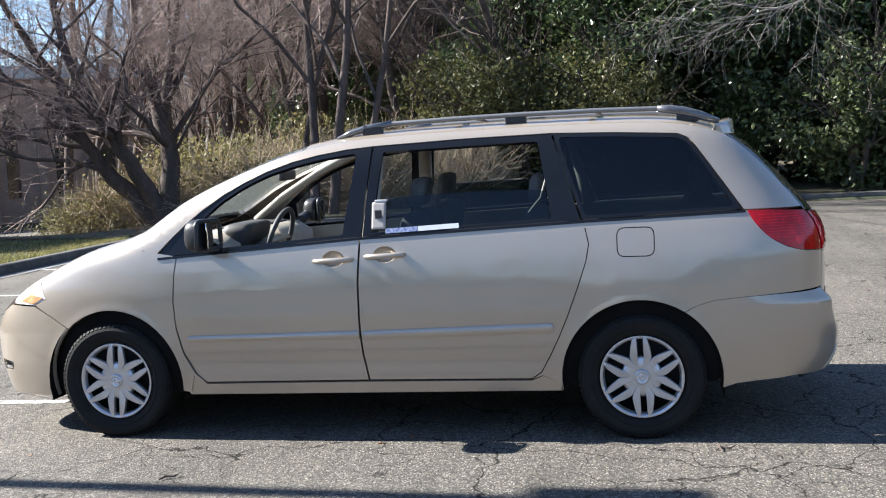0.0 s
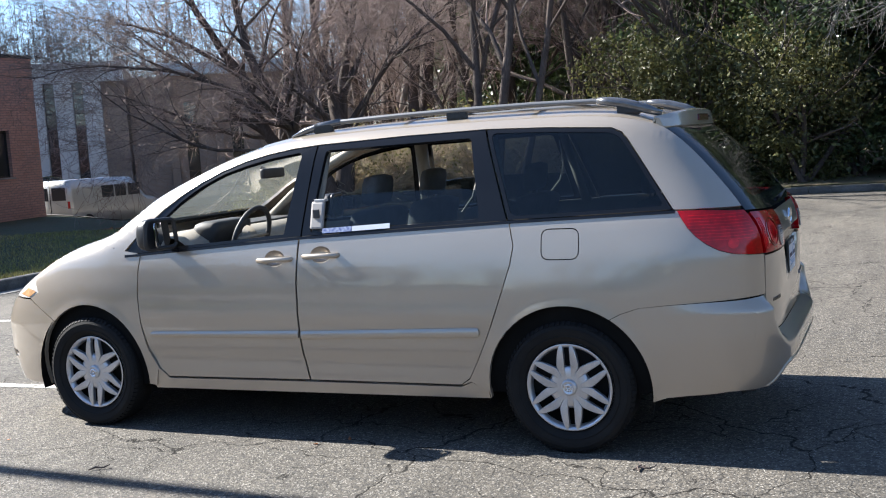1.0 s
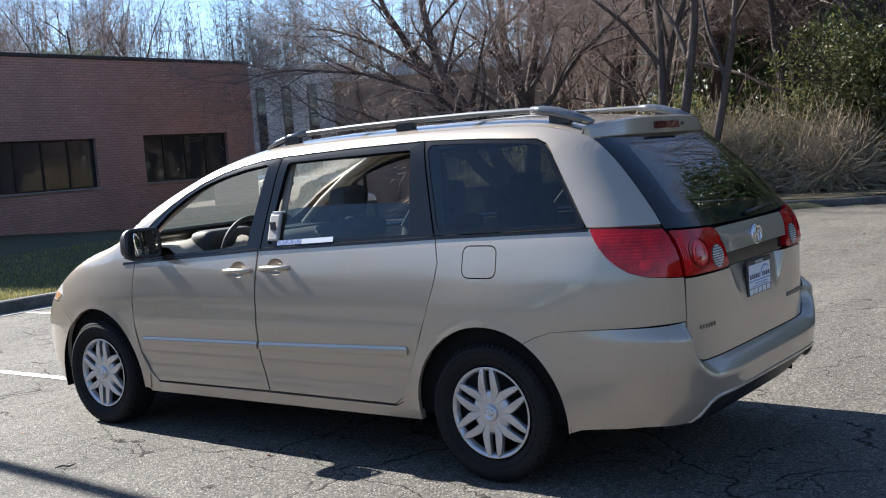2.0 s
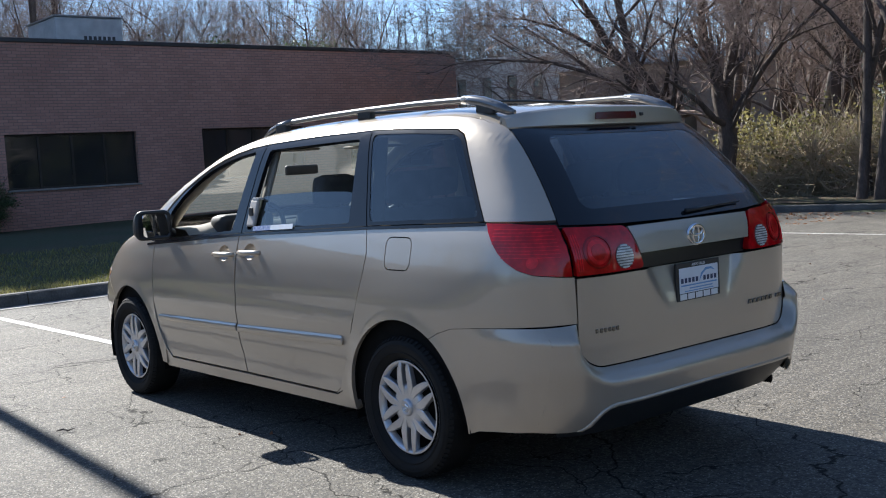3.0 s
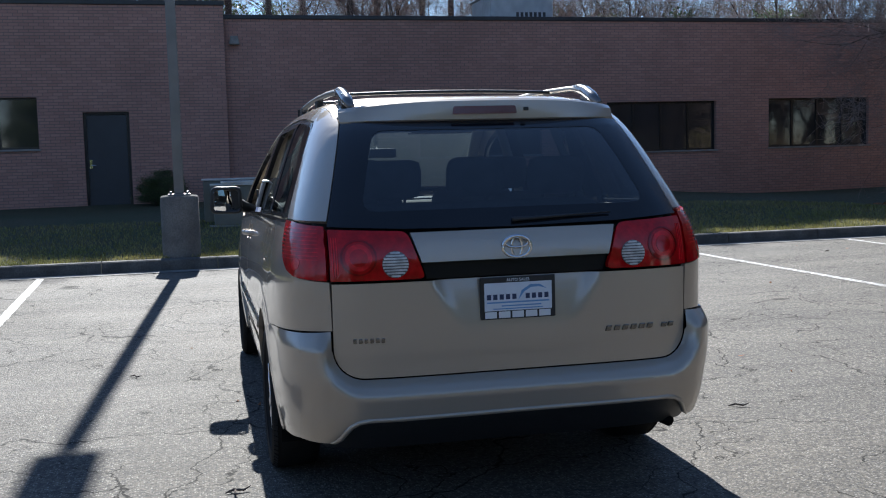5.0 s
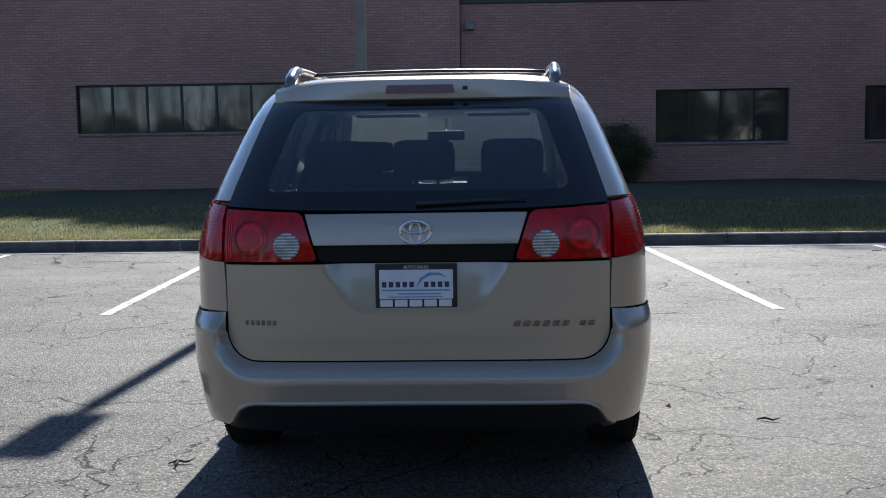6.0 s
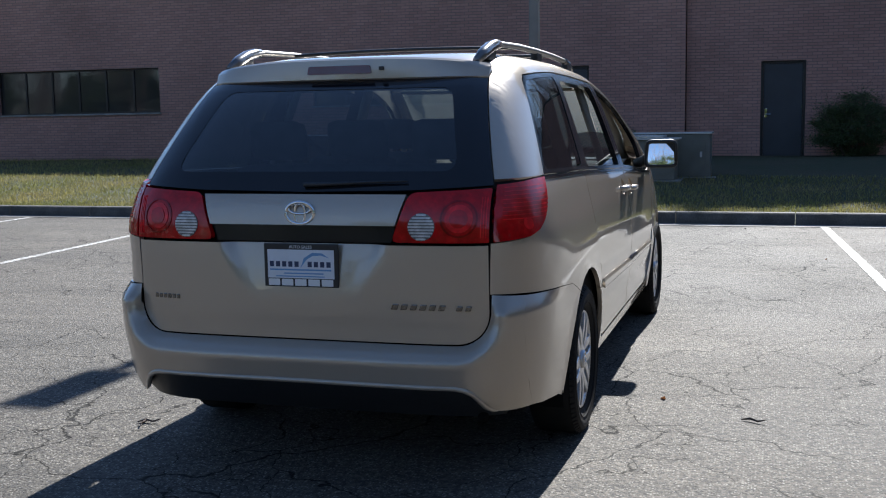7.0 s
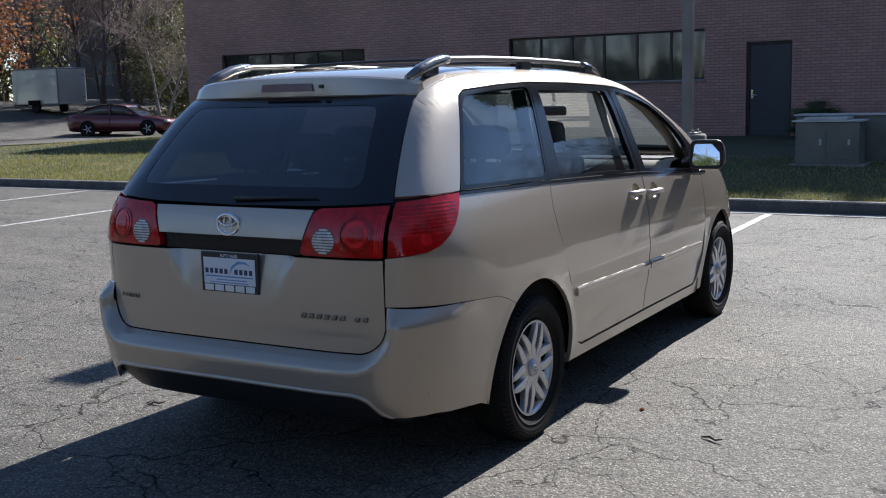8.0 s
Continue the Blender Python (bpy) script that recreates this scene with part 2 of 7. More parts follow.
def foliage(name, colour, other, gloss):
    m = material(name, colour, gloss, spots=0.6, scale=0.6, second=other)
    nodes, links = m.node_tree.nodes, m.node_tree.links
    p = nodes["Principled BSDF"]
    base = p.inputs["Base Color"].links[0].from_socket
    geo = nodes.new("ShaderNodeNewGeometry")
    k = nodes.new("ShaderNodeMapRange")
    k.inputs["To Min"].default_value, k.inputs["To Max"].default_value = 0.5, 1.5
    links.new(geo.outputs["Random Per Island"], k.inputs["Value"])
    s = nodes.new("ShaderNodeVectorMath")
    s.operation = "SCALE"
    links.new(base, s.inputs[0])
    links.new(k.outputs[0], s.inputs["Scale"])
    links.new(s.outputs[0], p.inputs["Base Color"])
    thin, mix = nodes.new("ShaderNodeBsdfTranslucent"), nodes.new("ShaderNodeMixShader")
    links.new(s.outputs[0], thin.inputs["Color"])
    mix.inputs[0].default_value = 0.35
    links.new(p.outputs[0], mix.inputs[1])
    links.new(thin.outputs[0], mix.inputs[2])
    links.new(mix.outputs[0], nodes["Material Output"].inputs[0])
    return m


LEAF_DARK = foliage("glossy_evergreen_leaves", (0.065, 0.10, 0.04), (0.10, 0.13, 0.052), 0.33)
LEAF_OLIVE = foliage("olive_shrub_leaves", (0.14, 0.135, 0.05), (0.10, 0.105, 0.035), 0.5)
LEAF_YELLOW = foliage("yellow_green_leaves", (0.25, 0.22, 0.09), (0.155, 0.145, 0.06), 0.6)
LEAF_MID = foliage("light_evergreen_leaves", (0.12, 0.14, 0.055), (0.075, 0.10, 0.04), 0.42)
LEAF_RUST = foliage("rusty_oak_leaves", (0.30, 0.13, 0.05), (0.22, 0.09, 0.04), 0.7)
PINE = foliage("pine_needles", (0.035, 0.055, 0.025), (0.05, 0.07, 0.03), 0.6)
GRASS = foliage("winter_grass", (0.20, 0.205, 0.058), (0.30, 0.26, 0.10), 0.7)
LINER = material("dark_red_lens", (0.09, 0.006, 0.008), 0.15, coat=0.6)
GUTTER = material("pale_gutter_strip", (0.26, 0.25, 0.235), 0.8, spots=0.4, scale=2.5, fine=0.25, fine_scale=60, bump=0.004, bump_scale=60)
BRUSH = material("dry_tan_brush", (0.40, 0.32, 0.215), 0.9, spots=0.3, scale=2)

# ---- mesh tools ----
def part(name, bm, mat, parent=None, label="", smooth=False):
    """Links a bmesh as one mesh object, under a thing or a part."""
    me = bpy.data.meshes.new(name)
    bm.to_mesh(me)
    bm.free()
    if smooth:
        me.shade_smooth()
    me.materials.append(mat)
    ob = new(name, me)
    if parent is not None:
        ob.parent = parent
    return tagged(ob, label)


def thing(name, label, category, at=(0, 0, 0), turn=0.0, group="", kind=""):
    ob = new(name)
    ob.empty_display_size = 0.2
    ob.matrix_basis = pose(*at, 0, 0, turn)
    return tagged(ob, label, category, group, kind)


def box(bm, lo, hi, bevel=0.0, taper=1.0):
    """A box between two corners, its top scaled by taper, with rounded edges."""
    lo, hi = Vector(lo), Vector(hi)
    made = bmesh.ops.create_cube(bm, size=1.0)["verts"]
    mid, size = (lo + hi) / 2, hi - lo
    for v in made:
        k = taper if v.co.z > 0 else 1.0
        v.co = Vector((mid.x + v.co.x * size.x * k, mid.y + v.co.y * size.y * k, mid.z + v.co.z * size.z))
    if bevel:
        edges = {e for v in made for e in v.link_edges}
        bmesh.ops.bevel(bm, geom=list(edges), offset=bevel, segments=2, affect="EDGES", profile=0.6)
    return bm


def boxed(lo, hi, bevel=0.0, taper=1.0):
    return box(bmesh.new(), lo, hi, bevel, taper)


def lathe(profile, n=48, axis="y"):
    """Turns (radius, height) pairs round an axis."""
    bm = bmesh.new()
    rings = []
    for r, h in profile:
        ring = []
        for i in range(n):
            a = 2 * math.pi * i / n
            c, s = r * math.cos(a), r * math.sin(a)
            ring.append(bm.verts.new((c, h, s) if axis == "y" else (c, s, h)))
        rings.append(ring)
    for a, b in zip(rings, rings[1:]):
        for i in range(n):
            bm.faces.new((a[i], a[(i + 1) % n], b[(i + 1) % n], b[i]))
    bmesh.ops.remove_doubles(bm, verts=bm.verts[:], dist=1e-6)
    bmesh.ops.recalc_face_normals(bm, faces=bm.faces[:])
    return bm


def tube(bm, points, radii, n=8, squash=1.0, close=True):
    """A tube through points; squash flattens it upright."""
    rings = []
    pts = [Vector(p) for p in points]
    for i, p in enumerate(pts):
        d = (pts[min(i + 1, len(pts) - 1)] - pts[max(i - 1, 0)]).normalized()
        side = d.cross(Vector((0, 0, 1)))
        side = side.normalized() if side.length > 1e-4 else Vector((1, 0, 0))
        up = side.cross(d)
        r = radii[i] if isinstance(radii, (list, tuple)) else radii
        rings.append([bm.verts.new(p + r * (math.cos(2 * math.pi * k / n) * side + squash * math.sin(2 * math.pi * k / n) * up)) for k in range(n)])
    for a, b in zip(rings, rings[1:]):
        for k in range(n):
            bm.faces.new((a[k], a[(k + 1) % n], b[(k + 1) % n], b[k]))
    if close:
        bm.faces.new(rings[0][::-1])
        bm.faces.new(rings[-1])
    return bm


def hermite(knots):
    """A smooth function through (x, y) knots."""
    xs, ys = np.array(knots, float).T
    h = np.diff(xs)
    d = np.diff(ys) / h
    m = np.zeros(len(xs))
    m[0], m[-1] = d[0], d[-1]
    for i in range(1, len(xs) - 1):
        m[i] = 0 if d[i - 1] * d[i] <= 0 else 2 * d[i - 1] * d[i] / (d[i - 1] + d[i])

    def f(x):
        x = np.asarray(x, float)
        i = np.clip(np.searchsorted(xs, x) - 1, 0, len(h) - 1)
        t = np.clip((x - xs[i]) / h[i], -0.5, 1.5)
        return ((2 * t**3 - 3 * t**2 + 1) * ys[i] + (t**3 - 2 * t**2 + t) * h[i] * m[i]
                + (-2 * t**3 + 3 * t**2) * ys[i + 1] + (t**3 - t**2) * h[i] * m[i + 1])
    return f


def ease(t):
    t = np.clip(t, 0, 1)
    return t * t * (3 - 2 * t)


def rounded(poly, r, n=5):
    """A polygon with its corners rounded; r: one radius, or one a corner."""
    out = []
    for i, p in enumerate(poly):
        p, a, b = Vector(p), Vector(poly[i - 1]), Vector(poly[(i + 1) % len(poly)])
        rad = r[i] if isinstance(r, (list, tuple)) else r
        u, w = (a - p), (b - p)
        k = min(rad, 0.45 * u.length, 0.45 * w.length)
        if k < 1e-4:
            out.append(tuple(p))
            continue
        s, e = p + u.normalized() * k, p + w.normalized() * k
        for j in range(n + 1):
            t = j / n
            q = (1 - t) ** 2 * s + 2 * t * (1 - t) * p + t * t * e
            out.append(tuple(q))
    return out


def inset(poly, d):
    """A polygon moved inward by d all round."""
    area = sum(a[0] * b[1] - b[0] * a[1] for a, b in zip(poly, poly[1:] + poly[:1]))
    sign = 1 if area > 0 else -1
    out = []
    for i, p in enumerate(poly):
        p, a, b = Vector(p), Vector(poly[i - 1]), Vector(poly[(i + 1) % len(poly)])
        u, w = (p - a), (b - p)
        if u.length < 1e-6 or w.length < 1e-6:
            out.append(tuple(p))
            continue
        n1, n2 = Vector((-u.y, u.x)).normalized(), Vector((-w.y, w.x)).normalized()
        k = n1 + n2
        k = k / max(k.length_squared / 2, 0.4)
        out.append(tuple(p + sign * d * k))
    return out


def sheet(outline, project, step=0.04, depth=0.012, holes=(), gap=0.0, fine=()):
    """A panel: the outline (with holes) cut into a net, laid on a curved surface by project(a, b) -> xyz, with turned-in rims.
    fine: extra cuts, ('a' or 'b', value)."""
    bm = bmesh.new()
    for loop in ([inset(list(outline), gap) if gap else outline], [inset(list(h), -gap) if gap else h for h in holes]):
        for poly in loop:
            vs = [bm.verts.new((p[0], p[1], 0)) for p in poly]
            for i in range(len(vs)):
                bm.edges.new((vs[i - 1], vs[i]))
    bmesh.ops.triangle_fill(bm, use_beauty=True, use_dissolve=False, edges=bm.edges[:])
    for axis in (0, 1):
        vals = [v.co[axis] for v in bm.verts]
        lo, hi = min(vals), max(vals)
        cuts = [lo + (hi - lo) * i / max(1, round((hi - lo) / step)) for i in range(1, max(1, round((hi - lo) / step)))]
        cuts += [v for a, v in fine if a == "ab"[axis] and lo < v < hi]
        for c in cuts:
            n = [0, 0, 0]
            o = [0, 0, 0]
            n[axis], o[axis] = 1, c
            bmesh.ops.bisect_plane(bm, geom=bm.verts[:] + bm.edges[:] + bm.faces[:], plane_co=o, plane_no=n, dist=1e-5)
    bmesh.ops.remove_doubles(bm, verts=bm.verts[:], dist=2e-4)
    a = np.array([v.co.x for v in bm.verts])
    b = np.array([v.co.y for v in bm.verts])
    xyz = np.stack(np.broadcast_arrays(*project(a, b)), -1)
    for v, p in zip(bm.verts, xyz):
        v.co = p
    return bm, depth


def finish(made, centre=(0.3, 0, 0.8), flip=False):
    """Turns a sheet's faces outward (away from the centre) and folds its rims in."""
    bm, depth = made
    bmesh.ops.recalc_face_normals(bm, faces=bm.faces[:])
    c = Vector(centre)
    total = sum((f.normal.dot(f.calc_center_median() - c) * f.calc_area() for f in bm.faces), 0.0)
    if (total < 0) != flip:
        bmesh.ops.reverse_faces(bm, faces=bm.faces[:])
    bm.normal_update()
    if depth:
        rim = [e for e in bm.edges if e.is_boundary]
        normals = {v: v.normal.copy() for e in rim for v in e.verts}
        ret = bmesh.ops.extrude_edge_only(bm, edges=rim)["geom"]
        fresh = [g for g in ret if isinstance(g, bmesh.types.BMVert)]
        by = {}
        for v in normals:
            by[tuple(round(q, 6) for q in v.co)] = normals[v]
        for v in fresh:
            n = by.get(tuple(round(q, 6) for q in v.co))
            if n is not None:
                v.co -= n * depth
        for e in rim:
            e.smooth = False
    return bm


def mirrored(bm):
    """A copy of a bmesh on the other side of the van."""
    other = bm.copy()
    for v in other.verts:
        v.co.y = -v.co.y
    bmesh.ops.reverse_faces(other, faces=other.faces[:])
    return other

# ---- ground ----
def rise(x, y):
    """The lie of the land outside the lot."""
    x, y = np.asarray(x, float), np.asarray(y, float)
    z = 0.14 + 0.26 * ease((-8.3 - x) / 9.0) * (1 - 1.2 * ease((y - 7.0) / 9.0))
    crest = (x + 19.5) * 0.517 + (y - 17.9) * 0.856
    z = z - 1.8 * ease(crest / 8.5) * ease((-x - 8.8) / 5.0)
    z = z - 0.36 * ease((-y - 23.0) / 9.0) * ease((-x - 12.0) / 8.0) + 1.75 * ease((-x - 12.0) / 26.0) * ease((-y - 32.0) / 20.0)
    return z + 0.03 * np.sin(0.7 * x + 1.3) * np.sin(0.55 * y) * ease((-9.5 - x) / 3)


EDGE = [(-8.0, -70.0), (-8.0, 13.9), (-7.75, 14.9), (-7.0, 15.5), (-5.6, 15.65), (-2.0, 15.9), (1.0, 17.6), (60.0, 19.0)]  # lot side of the kerb


def inside_lot(x, y):
    """How far inside the lot, roughly, in metres."""
    north = np.interp(x, [p[0] for p in EDGE[2:]], [p[1] for p in EDGE[2:]])
    return np.minimum(x + 8.0, north - y)


def grid_sheet(xs, ys, height):
    X, Y = np.meshgrid(xs, ys, indexing="ij")
    Z = height(X, Y)
    n, m = X.shape
    idx = np.arange(n * m).reshape(n, m)
    quads = np.stack([idx[:-1, :-1], idx[1:, :-1], idx[1:, 1:], idx[:-1, 1:]], -1).reshape(-1, 4)
    me = bpy.data.meshes.new("ground")
    me.from_pydata(np.stack([X, Y, Z], -1).reshape(-1, 3).tolist(), [], quads.tolist())
    me.shade_smooth()
    return me


def spread(lo, mid_lo, mid_hi, hi, step, coarse):
    a = np.arange(mid_lo, mid_hi + 1e-6, step)
    far = lambda d: np.cumsum(step * coarse ** np.arange(1, 60))  # noqa: E731
    left = mid_lo - far(0)
    right = mid_hi + far(0)
    return np.concatenate([[lo], left[left > lo][::-1], a, right[right < hi], [hi]])


gx, gy = spread(-900, -46, 12, 900, 0.5, 1.25), spread(-900, -50, 36, 900, 0.5, 1.25)
me = grid_sheet(gx, gy, lambda x, y: np.where(inside_lot(x, y) > -0.12, -0.03, rise(x, y)))
me.materials.append(SOIL)
ground = tagged(new("ground", me), "patchy winter lawn and bare soil round the lot", "ground", kind="structure")

lot = [(-8.0, -70.0), (70.0, -70.0), (70.0, 19.2)] + [(x, y) for x, y in EDGE[:0:-1]]
bm, _ = sheet(lot, lambda a, b: (a, b, 0 * a), step=8.0, depth=0)
for f in bm.faces:
    if f.normal.z < 0:
        f.normal_flip()
pavement = tagged(part("pavement", bm, ASPHALT), "weathered grey asphalt parking lot with hairline cracks", "parking lot", kind="structure")

# Stall lines, each a worn strip of paint on the asphalt.
def stall_line(y, slant, x0, x1):
    bm = bmesh.new()
    n = 150
    rows = []
    for i in range(n + 1):
        x = x0 + (x1 - x0) * i / n
        yy = y + slant * (x - x0) / (x1 - x0)
        w, v = (0.050 + 0.006 * noise.noise((x * 5, y, q)) + 0.007 * noise.noise((x * 23, y, q)) for q in (0, 7))
        rows.append((bm.verts.new((x, yy - w, 0.004)), bm.verts.new((x, yy + v, 0.004))))
    for a, b in zip(rows, rows[1:]):
        bm.faces.new((a[0], b[0], b[1], a[1]))
    for f in bm.faces:
        f.normal_update()
        if f.normal.z < 0:
            f.normal_flip()
    return tagged(part("stall_line", bm, LINE_PAINT), "worn white painted parking stall line on the asphalt", "road marking", "stall lines", "structure")


for y, slant in ((-15.6, 0.1), (-12.5, 0.1), (-9.38, 0.2), (-6.28, 0.32), (-3.22, 0.20), (-0.20, 0.10), (2.34, 0.33), (5.36, 0.16), (8.3, -0.05), (11.1, 0.0)):
    stall_line(y, slant, -7.75, -2.35)
for x in (4.5, 7.4, 10.3):
    bm = boxed((x - 0.05, 14.2, 0.0), (x + 0.05, 17.4, 0.004))
    tagged(part("stall_line", bm, LINE_PAINT), "worn white painted parking stall line on the asphalt", "road marking", "stall lines", "structure")


def along(path, step):
    """Points every step metres along a bent line, with the direction there."""
    out, left = [], 0.0
    for a, b in zip(path, path[1:]):
        a, b = Vector(a), Vector(b)
        d = (b - a).length
        s = left
        while s < d:
            out.append((a + (b - a) * (s / d), (b - a).normalized()))
            s += step
        left = s - d
    return out


kerb = thing("kerb", "dark weathered concrete kerb round the lot", "kerb", kind="structure")
stops = along(EDGE, 1.5)
for (p, d), (q, e) in zip(stops, stops[1:]):
    if not (-45 < p.y and p.x < 40):
        continue
    bm = bmesh.new()
    rows = []
    for s, w in ((0.004, d), (0.996, e)):
        c0 = p + (q - p) * s
        n = Vector((-w.y, w.x))
        wob = 0.006 * noise.noise((c0.x, c0.y, 3))
        rows.append([bm.verts.new((*(c0 + n * u), v + wob)) for u, v in ((0, -0.05), (0.0, 0.07), (0.012, 0.135), (0.035, 0.15), (0.15, 0.152), (0.165, 0.14), (0.165, -0.05))])
    for i in range(6):
        bm.faces.new((rows[0][i], rows[1][i], rows[1][i + 1], rows[0][i + 1]))
    bm.faces.new(rows[0][::-1])
    bm.faces.new(rows[1])
    bmesh.ops.recalc_face_normals(bm, faces=bm.faces[:])
    part("kerb_stone", bm, KERB, kerb)

bm, _ = sheet([(-7.995, -45), (-7.72, -45), (-7.72, 13.9), (-7.995, 13.9)], lambda a, b: (a + 0.012 * np.sin(1.7 * b) + 0.008 * np.sin(5.1 * b), b, 0 * a + 0.004), step=0.6, depth=0)
for f in bm.faces:
    f.normal_update()
    if f.normal.z < 0:
        f.normal_flip()
tagged(part("gutter", bm, GUTTER), "pale strip of gutter along the kerb", "gutter", kind="structure")
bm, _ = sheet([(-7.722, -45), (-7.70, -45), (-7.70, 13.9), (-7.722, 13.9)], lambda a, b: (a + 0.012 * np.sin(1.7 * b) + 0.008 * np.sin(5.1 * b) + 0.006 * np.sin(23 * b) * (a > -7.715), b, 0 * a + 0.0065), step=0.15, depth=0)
for f in bm.faces:
    f.normal_update()
    if f.normal.z < 0:
        f.normal_flip()
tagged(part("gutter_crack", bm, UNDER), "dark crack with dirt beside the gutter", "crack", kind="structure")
bm, _ = sheet([(-15.5, 34), (-12.4, 24), (-10.9, 19.0), (-12.6, 16.6), (-12.4, 13.0), (-8.5, 12.2), (-8.2, 14.6), (-7.4, 15.9), (-5.6, 16.0), (-2.0, 16.3), (0.9, 18.0), (30, 19.0), (30, 50), (-17.5, 50)], lambda a, b: (a, b, rise(a, b) + 0.02), step=0.8, depth=0)
for f in bm.faces:
    f.normal_update()
    if f.normal.z < 0:
        f.normal_flip()
tagged(part("leaf_bed", bm, LITTER), "brown leaf litter under the trees", "leaf litter", kind="structure")

# Roads behind the lawns, each laid just above the land.
def road(name, outline, label, step=1.5, lift=0.03):
    bm, _ = sheet(outline, lambda a, b: (a, b, rise(a, b) + lift), step=step, depth=0)
    for f in bm.faces:
        f.normal_update()
        if f.normal.z < 0:
            f.normal_flip()
    return tagged(part(name, bm, ASPHALT), label, "road", kind="structure")


road("road", [(-70, 19.6), (-20.6, 19.6), (-13.2, 17.0), (-11.0, 17.2), (-11.3, 19.0), (-12.8, 24.0), (-15.9, 34.0), (-18, 42), (-70, 44.5)], "grey asphalt yard in front of the pale building")
road("road", [(-80, -22.5), (-20.5, -22.9), (-14.0, -26.0), (-14.0, -70), (-80, -70)], "pale asphalt road beside the brick building")


# ---- brick building ----
def brick_wall_material(name, brick, other, mortar, width=0.22, height=0.075):
    m = material(name, brick, 0.85)
    nodes, links = m.node_tree.nodes, m.node_tree.links
    p = nodes["Principled BSDF"]
    geo, sep, com, tex = (nodes.new("ShaderNode" + n) for n in ("NewGeometry", "SeparateXYZ", "CombineXYZ", "TexBrick"))
    links.new(geo.outputs["Position"], sep.inputs[0])
    add = nodes.new("ShaderNodeMath")
    links.new(sep.outputs["X"], add.inputs[0])
    links.new(sep.outputs["Y"], add.inputs[1])
    links.new(add.outputs[0], com.inputs["X"])
    links.new(sep.outputs["Z"], com.inputs["Y"])
    links.new(com.outputs[0], tex.inputs["Vector"])
    tex.inputs["Color1"].default_value, tex.inputs["Color2"].default_value, tex.inputs["Mortar"].default_value = (*brick, 1), (*other, 1), (*mortar, 1)
    tex.inputs["Scale"].default_value = 1.0
    tex.inputs["Brick Width"].default_value, tex.inputs["Row Height"].default_value = width, height
    tex.inputs["Mortar Size"].default_value, tex.inputs["Mortar Smooth"].default_value = 0.008, 0.2
    big = nodes.new("ShaderNodeTexNoise")
    big.inputs["Scale"].default_value, big.inputs["Detail"].default_value = 0.5, 6
    links.new(geo.outputs["Position"], big.inputs["Vector"])
    k = nodes.new("ShaderNodeMapRange")
    k.inputs["To Min"].default_value, k.inputs["To Max"].default_value = 0.65, 1.3
    links.new(big.outputs["Fac"], k.inputs["Value"])
    s = nodes.new("ShaderNodeVectorMath")
    s.operation = "SCALE"
    links.new(tex.outputs["Color"], s.inputs[0])
    links.new(k.outputs[0], s.inputs["Scale"])
    links.new(s.outputs[0], p.inputs["Base Color"])
    b = nodes.new("ShaderNodeBump")
    b.inputs["Distance"].default_value = 0.008
    b.invert = True
    links.new(tex.outputs["Fac"], b.inputs["Height"])
    links.new(b.outputs[0], p.inputs["Normal"])
    return m


BRICKWORK = brick_wall_material("red_brown_brickwork", (0.46, 0.255, 0.205), (0.38, 0.205, 0.165), (0.22, 0.165, 0.14))
TAN_BRICK = brick_wall_material("tan_brickwork", (0.42, 0.31, 0.24), (0.36, 0.26, 0.20), (0.42, 0.37, 0.32))

WALL_X, TOP_N, TOP_S, STEP_Y, NORTH_Y, SOUTH_Y = -21.0, 4.94, 5.24, -0.40, 19.45, -21.6
building = thing("brick_building", "long single-storey red-brown brick building with a flat roof", "building", (0, 0, 0))
ALONG_WALL = pose(WALL_X, 1.4, 0, 0, 0, 1.72) @ pose(-WALL_X, -1.4, 0)   # the front stands a little askew to the kerb
building.matrix_basis = ALONG_WALL
OPENINGS = [  # south edge, north edge, sill, head, panes
    ("window", -20.16, -14.83, 1.73, 2.98, 6), ("window", -10.20, -4.86, 1.82, 3.05, 6), ("door", -3.84, -2.76, 0.36, 2.68, 1),
    ("door", 1.38, 2.42, 0.36, 2.67, 1), ("window", 4.58, 7.98, 1.37, 2.72, 4), ("window", 9.90, 13.25, 1.37, 2.74, 4), ("window", 14.92, 18.25, 1.39, 2.78, 4)]


def wall_face(y0, y1, top, x, name):
    holes = [[(a, s), (b, s), (b, h), (a, h)] for _, a, b, s, h, _ in OPENINGS if y0 < a and b < y1]
    made = sheet([(y0, -0.3), (y1, -0.3), (y1, top), (y0, top)], lambda a, b: (0 * a + x, a, b), step=40, depth=0.22, holes=holes)
    bm = finish(made, centre=(x - 10, (y0 + y1) / 2, 2))
    return part(name, bm, BRICKWORK, building)


